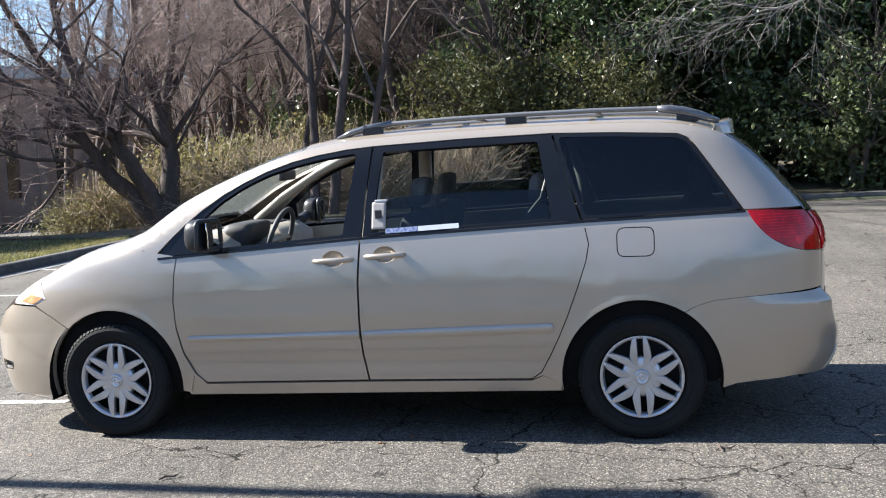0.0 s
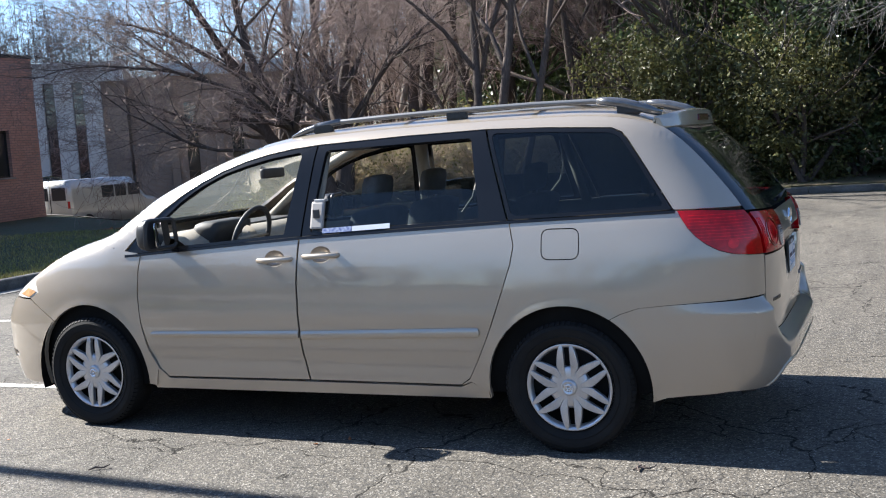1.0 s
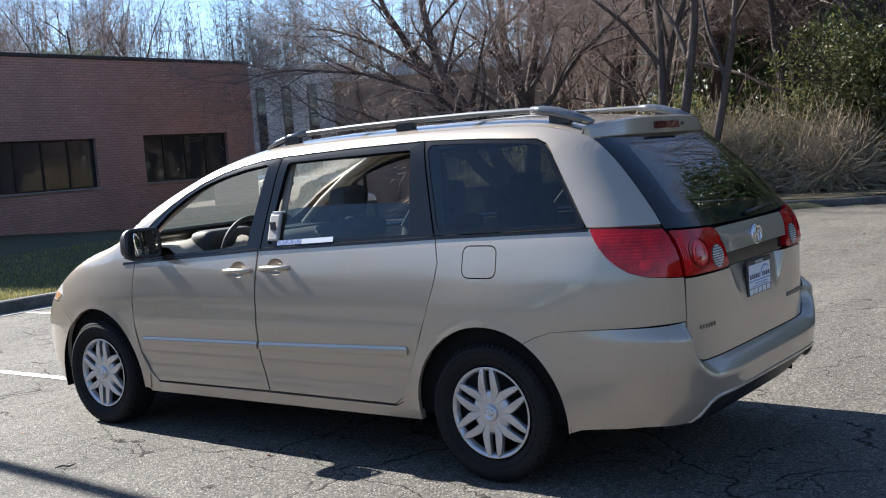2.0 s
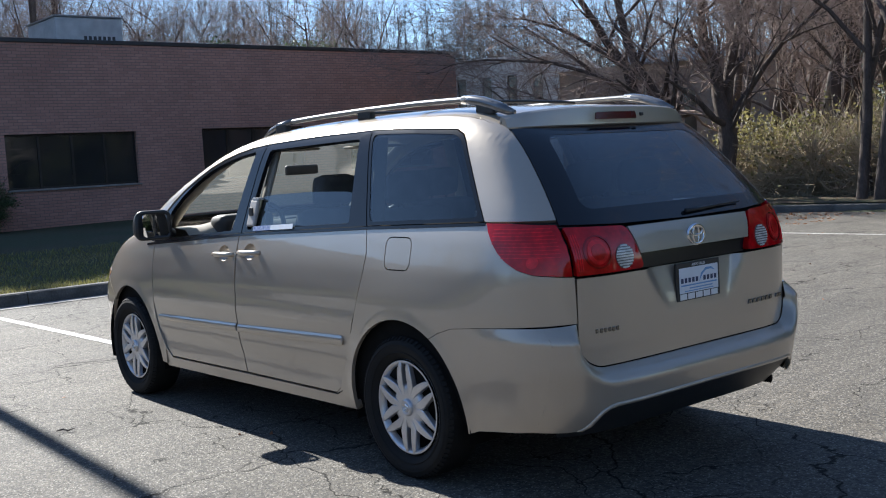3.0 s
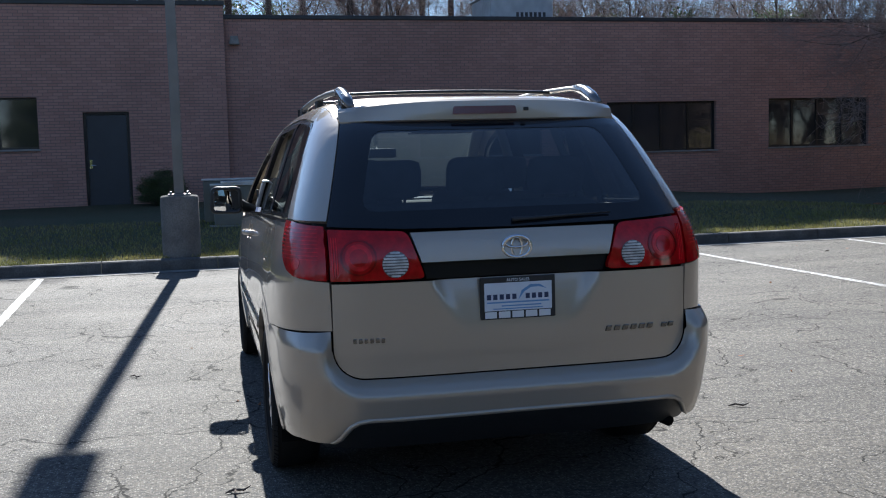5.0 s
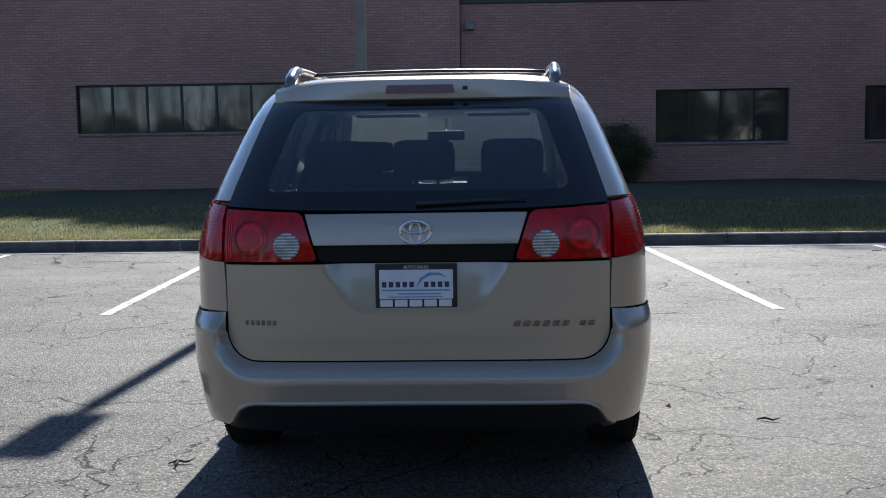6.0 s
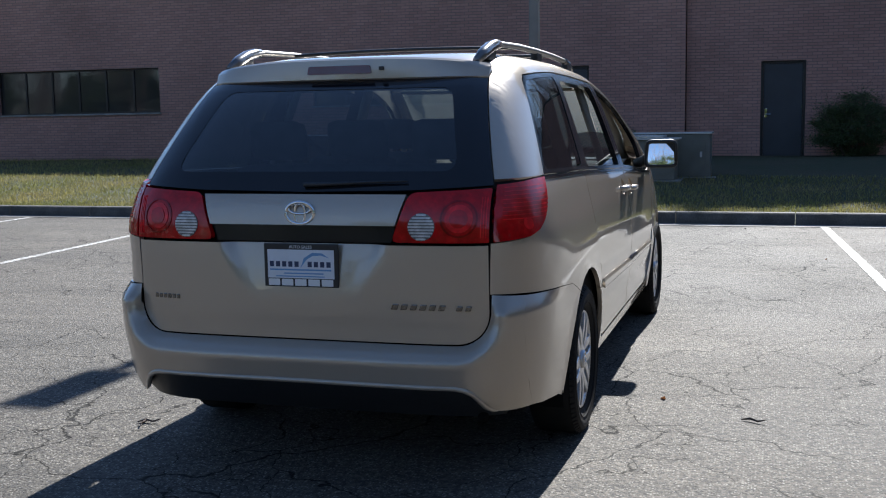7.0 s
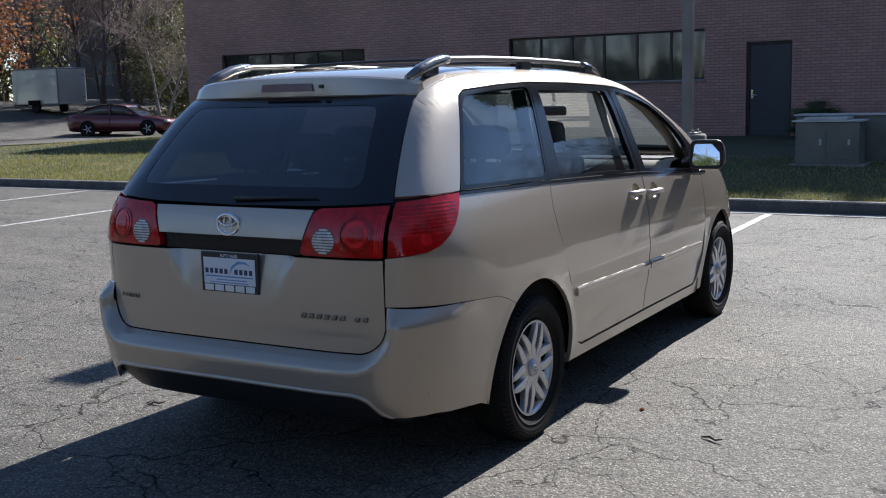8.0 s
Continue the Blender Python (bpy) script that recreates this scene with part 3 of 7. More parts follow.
wall_face(STEP_Y + 0.02, NORTH_Y, TOP_N, WALL_X, "wall")
wall_face(SOUTH_Y, STEP_Y, TOP_S, WALL_X + 0.22, "wall")
for y0, y1, x1, top in ((SOUTH_Y, STEP_Y, WALL_X - 0.3 + 0.22, TOP_S), (STEP_Y + 0.02, NORTH_Y, WALL_X - 0.3, TOP_N)):
    # the rooms behind: floor slab, end and back walls and roof
    part("floor_slab", boxed((x1 - 18, y0 + 0.05, -0.4), (x1 - 0.05, y1 - 0.05, 0.38)), CONCRETE, building)
    part("roof", boxed((x1 - 18, y0 + 0.02, top - 0.42), (x1 + 0.05, y1 - 0.02, top - 0.12)), CONCRETE, building)
    part("wall", boxed((x1 - 18.3, y0 + 0.001, -0.3), (x1 - 18.0, y1 - 0.001, top - 0.01)), BRICKWORK, building)
    part("coping", boxed((WALL_X - 0.30, y0 - 0.03, top), (x1 + 0.34, y1 + 0.03, top + 0.11), 0.02), COPING, building, "dark metal coping")
    part("coping", boxed((x1 - 18.36, y0 - 0.03, top), (x1 - 17.9, y1 + 0.03, top + 0.11), 0.02), COPING, building, "dark metal coping")
part("wall", boxed((WALL_X - 18.3, NORTH_Y - 0.3, -1.8), (WALL_X - 0.001, NORTH_Y, TOP_N - 0.002)), BRICKWORK, building)
part("wall", boxed((WALL_X - 18.3, SOUTH_Y, -0.3), (WALL_X + 0.218, SOUTH_Y + 0.3, TOP_S - 0.002)), BRICKWORK, building)
part("wall", boxed((WALL_X - 18.3, STEP_Y - 0.3, -0.3), (WALL_X + 0.219, STEP_Y, TOP_S - 0.003)), BRICKWORK, building)

for kind, a, b, s, h, n in OPENINGS:
    x = WALL_X + (0.22 if b < STEP_Y else 0.0) - 0.16
    if kind == "window":
        win = part("window", boxed((x - 0.02, a, s), (x + 0.04, b, s + 0.05)), BRONZE, building, "dark-framed ribbon window")
        part("frame", boxed((x - 0.02, a, h - 0.05), (x + 0.04, b, h)), BRONZE, win)
        part("sill", boxed((x - 0.02, a - 0.03, s - 0.05), (x + 0.22, b + 0.03, s - 0.002), 0.01), CONCRETE, win)
        w = (b - a) / n
        for i in range(n + 1):
            y = a + i * w
            part("mullion", boxed((x - 0.018, max(y - 0.03, a), s + 0.05), (x + 0.038, min(y + 0.03, b), h - 0.05)), BRONZE, win)
        for i in range(n):
            part("pane", boxed((x - 0.006, a + i * w + 0.03, s + 0.05), (x + 0.006, a + (i + 1) * w - 0.03, h - 0.05)), DARK_GLASS, win)
    else:
        door = part("door", boxed((x - 0.03, a + 0.07, s), (x + 0.02, b - 0.07, h - 0.07), 0.004), DOOR_PAINT, building, "dark painted steel door, shut")
        for lo, hi in (((x - 0.05, a, s), (x + 0.05, a + 0.065, h)), ((x - 0.05, b - 0.065, s), (x + 0.05, b, h)), ((x - 0.05, a + 0.066, h - 0.065), (x + 0.05, b - 0.066, h))):
            part("frame", boxed(lo, hi, 0.005), BRONZE, door)
        bm = boxed((x + 0.02, a + 0.10, s + 0.95), (x + 0.035, a + 0.16, s + 1.17), 0.004)
        tube(bm, [(x + 0.03, a + 0.13, s + 1.03), (x + 0.07, a + 0.13, s + 1.03), (x + 0.075, a + 0.25, s + 1.03)], 0.012, 8)
        part("handle", bm, CHROME, door, "chrome lever handle")
wall_lamp = part("wall_lamp", boxed((WALL_X + 0.005, STEP_Y + 0.12, 4.30), (WALL_X + 0.16, STEP_Y + 0.38, 4.52), 0.03, 0.7), CONCRETE)
wall_lamp.matrix_basis = ALONG_WALL
tagged(wall_lamp, "small grey floodlight high on the brick wall", "wall lamp")
roof_unit = thing("roof_unit", "pale grey sheet-metal air handler on the flat roof", "air conditioner", (-28.0, 9.25, TOP_N - 0.12))
part("housing", boxed((-1.2, -1.05, 0.12), (1.2, 1.05, 1.66), 0.03), material("galvanised_sheet", (0.42, 0.43, 0.44), 0.5, 0.3, spots=0.2, scale=3), roof_unit)
part("lid", boxed((-1.25, -1.1, 1.66), (1.25, 1.1, 1.72), 0.02), ALU, roof_unit)
part("kerb_frame", boxed((-1.1, -1.05, 0.0), (1.1, 1.05, 0.12)), COPING, roof_unit)
for i in range(7):
    part("louvre", boxed((1.2, -0.2 + 0.15 * i, 0.3), (1.215, -0.11 + 0.15 * i, 1.1)), COPING, roof_unit)

# ---- pale building beyond, its long front square to the yard ----
pale = thing("pale_building", "two-storey pale concrete building with tall narrow dark windows", "building", (-40.8, 42.66, 0), 37.0)
PB, PT, PITCH = -1.9, 7.55, 1.58
part("wall", boxed((-17.0, 0.45, PB), (2.60, 16.0, PT - 0.02)), TAN_WALL, pale)
part("fascia", boxed((-17.0, -0.12, PT - 1.15), (2.60, 0.45, PT - 0.22), 0.02), WHITE_WALL, pale, "pale concrete fascia")
part("roof_edge", boxed((-17.1, -0.30, PT - 0.22), (2.70, 16.1, PT), 0.03), WHITE_WALL, pale, "pale projecting roof edge")
part("plinth", boxed((-17.0, -0.05, PB), (1.28, 0.45, PB + 0.5)), WHITE_WALL, pale)
for k in range(-10, 1):
    x = k * PITCH
    part("pier", boxed((x + 0.30, -0.08, PB + 0.5), (x + PITCH - 0.30, 0.45, PT - 1.15), 0.02), WHITE_WALL, pale)
    win = part("window", boxed((x - 0.298, 0.36, PB + 0.5), (x + 0.298, 0.44, PT - 1.15)), DARK_GLASS, pale, "tall narrow dark window")
    for z in (0.9, 3.1, 4.6):
        part("transom", boxed((x - 0.297, 0.32, z), (x + 0.297, 0.40, z + 0.10)), BRONZE, win)
tan = thing("tan_building", "low tan brick wing with a pale blue roof edge", "building", (-40.8, 42.66, 0), 37.0)
part("wall", boxed((2.75, 1.6, -1.9), (17.0, 14, 6.6)), TAN_BRICK, tan)
part("roof_edge", boxed((4.6, 0.9, 6.602), (17.2, 14.2, 7.35), 0.05), material("pale_blue_metal", (0.45, 0.55, 0.62), 0.5, 0.2, spots=0.15, scale=1.0), tan, "pale blue metal roof edge")
for k in range(5):
    part("column", boxed((4.9 + 2.7 * k, 1.1, -1.9), (5.4 + 2.7 * k, 1.55, 6.6), 0.02), TAN_WALL, tan, "square column under the roof edge")
    win = part("window", boxed((5.9 + 2.7 * k, 1.54, -0.2), (6.6 + 2.7 * k, 1.60, 5.0), 0.005), DARK_GLASS, tan, "tall dark window")

# ---- minivan: one smooth hull, cut into panels ----
L_HALF = hermite([(0.15, 0.885), (0.3, 0.915), (0.45, 0.935), (0.6, 0.945), (0.8, 0.946), (0.95, 0.934), (1.1, 0.904), (1.2, 0.875), (1.4, 0.805), (1.65, 0.715), (1.85, 0.645)])
R_BACK = hermite([(0.2, 2.44), (0.4, 2.49), (0.6, 2.505), (0.9, 2.508), (1.03, 2.503), (1.12, 2.482), (1.2, 2.43), (1.35, 2.31), (1.6, 2.085), (1.7, 1.995), (1.8, 1.90)])
F_NOSE = hermite([(0.15, -2.42), (0.25, -2.46), (0.45, -2.50), (0.6, -2.495), (0.75, -2.43), (0.88, -2.33), (1.0, -2.25), (1.8, -2.2)])
Z_TOP = hermite([(-2.6, 0.66), (-2.45, 0.75), (-2.3, 0.85), (-2.12, 0.945), (-1.73, 1.10), (-1.45, 1.172), (-1.34, 1.215), (-1.257, 1.268), (-1.065, 1.395), (-0.806, 1.515),
                 (-0.517, 1.622), (-0.306, 1.672), (0.0, 1.712), (0.5, 1.732), (0.98, 1.736), (1.4, 1.731), (1.75, 1.715), (2.0, 1.684), (2.3, 1.63)])
Q_BACK = hermite([(0.3, 6.5), (0.65, 7.5), (0.85, 8.0), (1.0, 9.5), (1.2, 9.5), (1.45, 9.0), (1.7, 8.5)])   # how square the rear corners are
AFT, FORE = 0.9, -0.9


def u_term(x, r, f, z):
    back = np.clip((x - AFT) / (r - AFT), 0, 1.2) ** Q_BACK(z)
    nose = np.clip((FORE - x) / (FORE - f), 0, 1.2) ** 2.6
    return back + nose


def v_term(x, z):
    return np.clip((z - 0.3) / (Z_TOP(x) - 0.3), 0, 1.3) ** 26


def side(x, z, off=0.0, wide=0.0, r=0.0):
    """The driver's side of the hull over (x, z); off: inward."""
    k = np.clip(1 - u_term(x, R_BACK(z) + r, F_NOSE(z), z) - v_term(x, z), 1e-4, 1) ** (1 / 6)
    return x, -((L_HALF(z) + wide) * k - off), z


def back(y, z, off=0.0, wide=0.0, r=0.0):
    """The rear of the hull over (y, z)."""
    R = R_BACK(z) + r
    w = np.clip(np.abs(y) / (L_HALF(z) + wide), 0, 0.999) ** 6
    x = R + 0 * y
    for _ in range(5):
        x = AFT + (R - AFT) * np.clip(1 - w - v_term(x, z), 1e-4, 1) ** (1 / Q_BACK(z))
    return x - off, y, z


def nose(y, z, off=0.0):
    f = F_NOSE(z)
    w = np.clip(np.abs(y) / L_HALF(z), 0, 0.999) ** 6
    x = f + 0 * y
    for _ in range(5):
        x = FORE - (FORE - f) * np.clip(1 - w - v_term(x, z), 1e-4, 1) ** (1 / 2.6)
    return x + off, y, z


def top(x, y, off=0.0):
    x, y = np.broadcast_arrays(np.asarray(x, float), np.asarray(y, float))
    lo, hi = 0.45 + 0 * x, Z_TOP(x) + 0 * x
    for _ in range(40):
        mid = (lo + hi) / 2
        inside = u_term(x, R_BACK(mid), F_NOSE(mid), mid) + v_term(x, mid) + (np.abs(y) / L_HALF(mid)) ** 6 < 1
        lo, hi = np.where(inside, mid, lo), np.where(inside, hi, mid)
    return x, y, lo - off


def joint(x):
    """Where the top panels meet the side panels."""
    return np.interp(x, [-2.4, -1.4, -1.2, -0.3, 3], [0.66, 0.72, 0.745, 0.645, 0.635])


def z_joint(x):
    return float(top(np.array([x]), np.array([joint(x)]))[2][0])


def gate_edge(z):
    """Half the width of the tailgate at a height."""
    return float(np.interp(z, [0.5, 0.78, 0.97, 1.18, 1.60, 1.7], [0.735, 0.74, 0.745, 0.742, 0.622, 0.632]))


def x_seam(z, r=0.0):
    return float(back(np.array([gate_edge(z)]), np.array([z]), r=r)[0][0])


van = thing("minivan", "beige metallic minivan with roof rails, parked on the asphalt", "car")


def both(name, made, mat, parents=(van, van), label="", flip=False, smooth=True):
    """The same panel on the driver's side and, mirrored, on the other; returns the two."""
    bm = finish(made, flip=flip)
    other = mirrored(bm)
    return part(name, bm, mat, parents[0], label, smooth), part(name, other, mat, parents[1], label, smooth)


def arc(cx, cz, r, a0, a1, n=18):
    return [(cx + r * math.cos(radians(a0 + (a1 - a0) * i / n)), cz + r * math.sin(radians(a0 + (a1 - a0) * i / n))) for i in range(n + 1)]


GAP = 0.0055
B_SEAM = [(0.020, 0.325), (-0.004, 0.47), (-0.013, 0.62), (-0.012, 0.88), (0.004, 1.125)]
S_SEAM = [(0.93, 0.325), (0.985, 0.362), (1.04, 0.46), (1.09, 0.56), (1.14, 0.675), (1.20, 0.83), (1.245, 0.96), (1.262, 1.05), (1.236, 1.174)]
F_SEAM = [(-1.085, 1.050), (-1.102, 0.95), (-1.113, 0.80), (-1.104, 0.64), (-1.07, 0.49), (-1.01, 0.372), (-0.95, 0.318)]

# Doors below the belt line
def dented(x, z):
    """The side with two soft creases."""
    x, y, z = side(x, z)
    y = y - 0.006 * np.exp(-((z - 0.70) / 0.05) ** 2) + 0.008 * np.exp(-((z - 0.43) / 0.06) ** 2)
    return x, y, z


def oval(cx, cz, a=0.064, b=0.045, n=28):
    return [(cx + a * math.cos(2 * math.pi * i / n), cz + b * math.sin(2 * math.pi * i / n)) for i in range(n)]


F_CUP, S_CUP = (-0.150, 1.012), (0.145, 1.028)
f_doors = both("front_door", sheet(F_SEAM + B_SEAM, dented, 0.035, 0.02, gap=GAP, holes=(inset(oval(*F_CUP), GAP),)), PAINT, label="beige front door with its window lowered")
s_doors = both("sliding_door", sheet(B_SEAM[::-1] + S_SEAM, dented, 0.035, 0.02, gap=GAP, holes=(inset(oval(*S_CUP), GAP),)), PAINT, label="beige sliding door with its window half lowered")

for doors, (cx, cz) in ((f_doors, F_CUP), (s_doors, S_CUP)):
    def cup(x, z, cx=cx, cz=cz):
        r2 = ((x - cx) / 0.064) ** 2 + ((z - cz) / 0.045) ** 2
        return side(x, z, 0.032 * np.clip(1 - r2, 0, 1) ** 0.55)
    both("handle_cup", sheet(oval(cx, cz), cup, 0.008, 0.0), PAINT, doors, "hollow behind the handle")

# Rocker, quarter panel, fender
both("rocker_panel", sheet([(-1.06, 0.245), (1.09, 0.258), (1.09, 0.30), (0.99, 0.345), (0.93, 0.318), (0.02, 0.318), (-0.95, 0.311), (-1.02, 0.365), (-1.085, 0.29)], lambda x, z: side(x, z, 0.004 * ease((0.32 - z) / 0.08)), 0.05, 0.03, gap=0.001), PAINT)


def flared(x, z, cx):
    """The side with a low rolled lip round a wheel arch."""
    x, y, z = side(x, z)
    d = np.hypot(x - cx, z - 0.33)
    return x, y - 0.005 * np.exp(-((d - 0.425) / 0.022) ** 2) - 0.007 * ease((0.72 - d) / 0.30), z


seam_low = [(x_seam(z), z) for z in (0.968, 0.92, 0.85, 0.80, 0.778)]
quarter = (S_SEAM[::-1] + [(0.99, 0.348), (1.092, 0.30), (1.094, 0.262)] + arc(1.515, 0.33, 0.422, 188, 57)
           + [(1.80, 0.712), (1.89, 0.740), (2.05, 0.754), (2.25, 0.766)] + seam_low[::-1]
           + [(2.337, 0.983), (2.27, 1.003), (2.212, 1.035), (2.165, 1.072), (2.128, 1.113), (2.098, 1.155), (2.078, 1.196)])
FUEL = rounded([(1.405, 0.977), (1.603, 0.977), (1.603, 1.132), (1.405, 1.132)], 0.045)
quarter_fine = [("a", v) for v in np.arange(2.2, 2.46, 0.012)]
q_panels = both("quarter_panel", sheet(quarter, lambda x, z: flared(x, z, 1.515), 0.022, 0.02, holes=(FUEL,), fine=quarter_fine), PAINT)
fuel = part("fuel_door", finish(sheet(FUEL, lambda x, z: flared(x, z, 1.515), 0.03, 0.015, gap=GAP)), PAINT, q_panels[0], "rounded square fuel door", True)
part("fuel_door", finish(sheet(inset(FUEL, -0.01), lambda x, z: side(x, z, 0.012), 0.04, 0)), UNDER, q_panels[0], "dark gap")
bm = mirrored(finish(sheet(inset(FUEL, -0.002), lambda x, z: flared(x, z, 1.515), 0.03, 0.0)))
part("panel_patch", bm, PAINT, q_panels[1], "", True)

hood_line = [(x, z_joint(x)) for x in np.linspace(-2.02, -1.30, 12)]
fender = (F_SEAM[::-1] + [(-1.11, 1.058), (-1.30, 1.09)] + hood_line[::-1][0:1] + hood_line[::-1][1:]
          + [(-1.99, 0.862), (-1.957, 0.818), (-2.043, 0.779), (-1.915, 0.712), (-1.80, 0.645)] + arc(-1.515, 0.33, 0.422, 132, -8)[0:]
          + [(-1.05, 0.262), (-1.02, 0.36)])
f_panels = both("front_fender", sheet(fender, lambda x, z: flared(x, z, -1.515), 0.022, 0.02, gap=0.001), PAINT)

# Bumpers
def nose_x(z):
    return float(nose(np.array([0.62]), np.array([z]))[0][0])


front_bumper = ([(-1.80, 0.640), (-1.915, 0.707), (-2.05, 0.772)] + [(nose_x(z), z) for z in (0.775, 0.70, 0.60, 0.50, 0.40, 0.30, 0.225)]
                + [(-2.2, 0.222), (-1.945, 0.225)] + arc(-1.515, 0.33, 0.422, 193, 133))
FOG = rounded([(-2.385, 0.362), (-2.285, 0.369), (-2.265, 0.423), (-2.385, 0.433)], 0.014)
fb = both("front_bumper", sheet(front_bumper, lambda x, z: flared(x, z, -1.515), 0.03, 0.02, holes=(FOG,), gap=0.001, fine=[("a", v) for v in np.arange(-2.46, -2.2, 0.012)]), PAINT)
fogs = both("fog_lamp", sheet(FOG, lambda x, z: side(x, z, 0.030), 0.02, 0.005), PLASTIC_BLACK, fb, "black fog lamp recess")
both("fog_trim", sheet(rounded([(-2.368, 0.373), (-2.292, 0.377), (-2.305, 0.397), (-2.360, 0.393)], 0.006), lambda x, z: side(x, z, 0.010), 0.02, 0.012), CHROME, fogs, "chrome strip in the recess")
part("front_fascia", finish(sheet([(-0.62, 0.22), (0.62, 0.22), (0.62, 0.775), (0.5, 0.80), (-0.5, 0.80), (-0.62, 0.775)], nose, 0.05, 0.02)), PAINT, van, "", True)
part("grille", finish(sheet([(-0.4, 0.62), (0.4, 0.62), (0.42, 0.77), (-0.42, 0.77)], lambda y, z: nose(y, z, -0.006), 0.05, 0.01)), CHROME, van, "", True)
part("air_intake", finish(sheet([(-0.45, 0.32), (0.45, 0.32), (0.42, 0.45), (-0.42, 0.45)], lambda y, z: nose(y, z, -0.006), 0.05, 0.01)), PLASTIC_BLACK, van)
lamp = [(nose_x(0.78), 0.782), (-2.05, 0.778), (-1.96, 0.818), (-1.99, 0.86), (-2.03, z_joint(-2.03) - 0.004), (-2.20, z_joint(-2.20) - 0.004), (-2.27, 0.852)]
heads = both("headlight", sheet(lamp, lambda x, z: side(x, z, 0.002), 0.03, 0.02, gap=0.002), CLEAR_LENS, label="clear wraparound headlight")
both("turn_lens", sheet([(-2.17, 0.800), (-2.055, 0.787), (-1.985, 0.824), (-2.08, 0.842)], lambda x, z: side(x, z, -0.002), 0.03, 0.003), AMBER, heads, "amber turn signal")


SEAM_Y, SEAM_Z, SEAM_R = 0.742, 0.583, 0.12


def beyond(y, z):
    """How far a place lies outside the tailgate's rounded outline."""
    qy, qz = np.abs(y) - (SEAM_Y - SEAM_R), (SEAM_Z + SEAM_R) - z
    return np.hypot(np.maximum(qy, 0), np.maximum(qz, 0)) + np.minimum(np.maximum(qy, qz), 0) - SEAM_R


def bulge(y, z):
    """How far the rear bumper stands out round the tailgate."""
    shelf = 1 - (1 - np.clip(beyond(y, z) / 0.075, 0, 1)) ** 2.2
    return 0.085 * shelf * ease((0.80 - z) / 0.10) - 0.05 * ease((0.45 - z) / 0.25) - 0.012 * ease((0.62 - z) / 0.15)


def bumper_back(y, z):
    return back(y, z, r=bulge(y, z), wide=0.012 * ease((0.80 - z) / 0.1))


def bumper_side(x, z):
    k = ease((x - 1.9) / 0.36)
    out = 0.085 * ease((0.80 - z) / 0.10) - 0.05 * ease((0.45 - z) / 0.25) - 0.012 * ease((0.62 - z) / 0.15)
    y0 = side(x, z, wide=0.012 * ease((0.80 - z) / 0.1) * k, r=out * k)[1]
    d = np.hypot(x - 1.515, z - 0.33)
    return x, y0 - 0.005 * np.exp(-((d - 0.425) / 0.022) ** 2) - 0.007 * ease((0.72 - d) / 0.30), z


TURN_Y = 0.865


def bx(z):
    return float(bumper_back(np.array([TURN_Y]), np.array([z]))[0][0])


def lift(y):
    """The height of the rear bumper's upper edge across the van."""
    q = max(abs(y) - (SEAM_Y - SEAM_R), 0)
    return SEAM_Z + SEAM_R - math.sqrt(max(SEAM_R ** 2 - q * q, 0))


low_z = 0.325
turn_top = 0.7665
rear_side = (arc(1.515, 0.33, 0.422, -8, 56.5) + [(1.80, 0.709), (1.89, 0.738), (2.05, 0.752), (2.20, 0.761), (bx(turn_top), turn_top)]
             + [(bx(z), z) for z in (0.75, 0.73, 0.71, 0.69, 0.665, 0.62, 0.58, 0.54, 0.5, 0.45, 0.40, 0.36, low_z)] + [(2.22, 0.316), (2.1, 0.306), (2.0, 0.294)])
half_low = [(0.62, 0.434), (0.655, 0.427), (0.685, 0.410), (0.706, 0.382), (0.722, 0.354), (0.745, 0.334), (0.79, 0.328), (TURN_Y, low_z), (TURN_Y, turn_top), (0.80, 0.772), (0.7465, 0.7755), (0.7465, 0.703)]
half_top = [(y, float(lift(y))) for y in (0.7415, 0.738, 0.73, 0.72, 0.71, 0.70, 0.68, 0.66, 0.64, 0.622, 0.5, 0.25)]
half_bumper = half_low + half_top
rb = tagged(part("rear_bumper", finish(sheet(half_bumper + [(0, SEAM_Z)] + [(-y, z) for y, z in half_bumper[::-1]], bumper_back, 0.04, 0.02,
      fine=[("b", v) for v in np.arange(0.5, 0.79, 0.0125)] + [("a", q * v) for q in (-1, 1) for v in np.arange(0.585, 0.865, 0.0125)])), PAINT, van, "", True), "beige painted rear bumper")
both("bumper_corner", sheet(rear_side, bumper_side, 0.03, 0.02, fine=[("a", v) for v in np.arange(2.15, 2.5, 0.0125)] + [("b", v) for v in np.arange(0.6, 0.79, 0.0125)]), PAINT, (rb, rb))
bm = bmesh.new()
lip = [(0.76, 0.333), (0.745, 0.336), (0.722, 0.356), (0.706, 0.382), (0.685, 0.410), (0.655, 0.427), (0.62, 0.434), (0.5, 0.435), (0.25, 0.436), (0, 0.437)]
lip = [(-y, z) for y, z in lip[:-1]] + lip[::-1]
tube(bm, [(float(bumper_back(np.array([y]), np.array([z]))[0][0]) - 0.004, y, z) for y, z in lip], [0.004, 0.008] + [0.011] * (len(lip) - 4) + [0.008, 0.004], 8)
part("bumper_lip", bm, PAINT, rb, "", True)
half_val = [(0.77, 0.292), (0.795, 0.336), (0.755, 0.362), (0.72, 0.41), (0.67, 0.440), (0.60, 0.444)]


def under(y, z):
    """The valance, tucked in below the bumper's lip."""
    x, y, z = bumper_back(y, z)
    return x - 0.008 - 0.45 * np.clip(0.437 - z, 0, 1), y, z


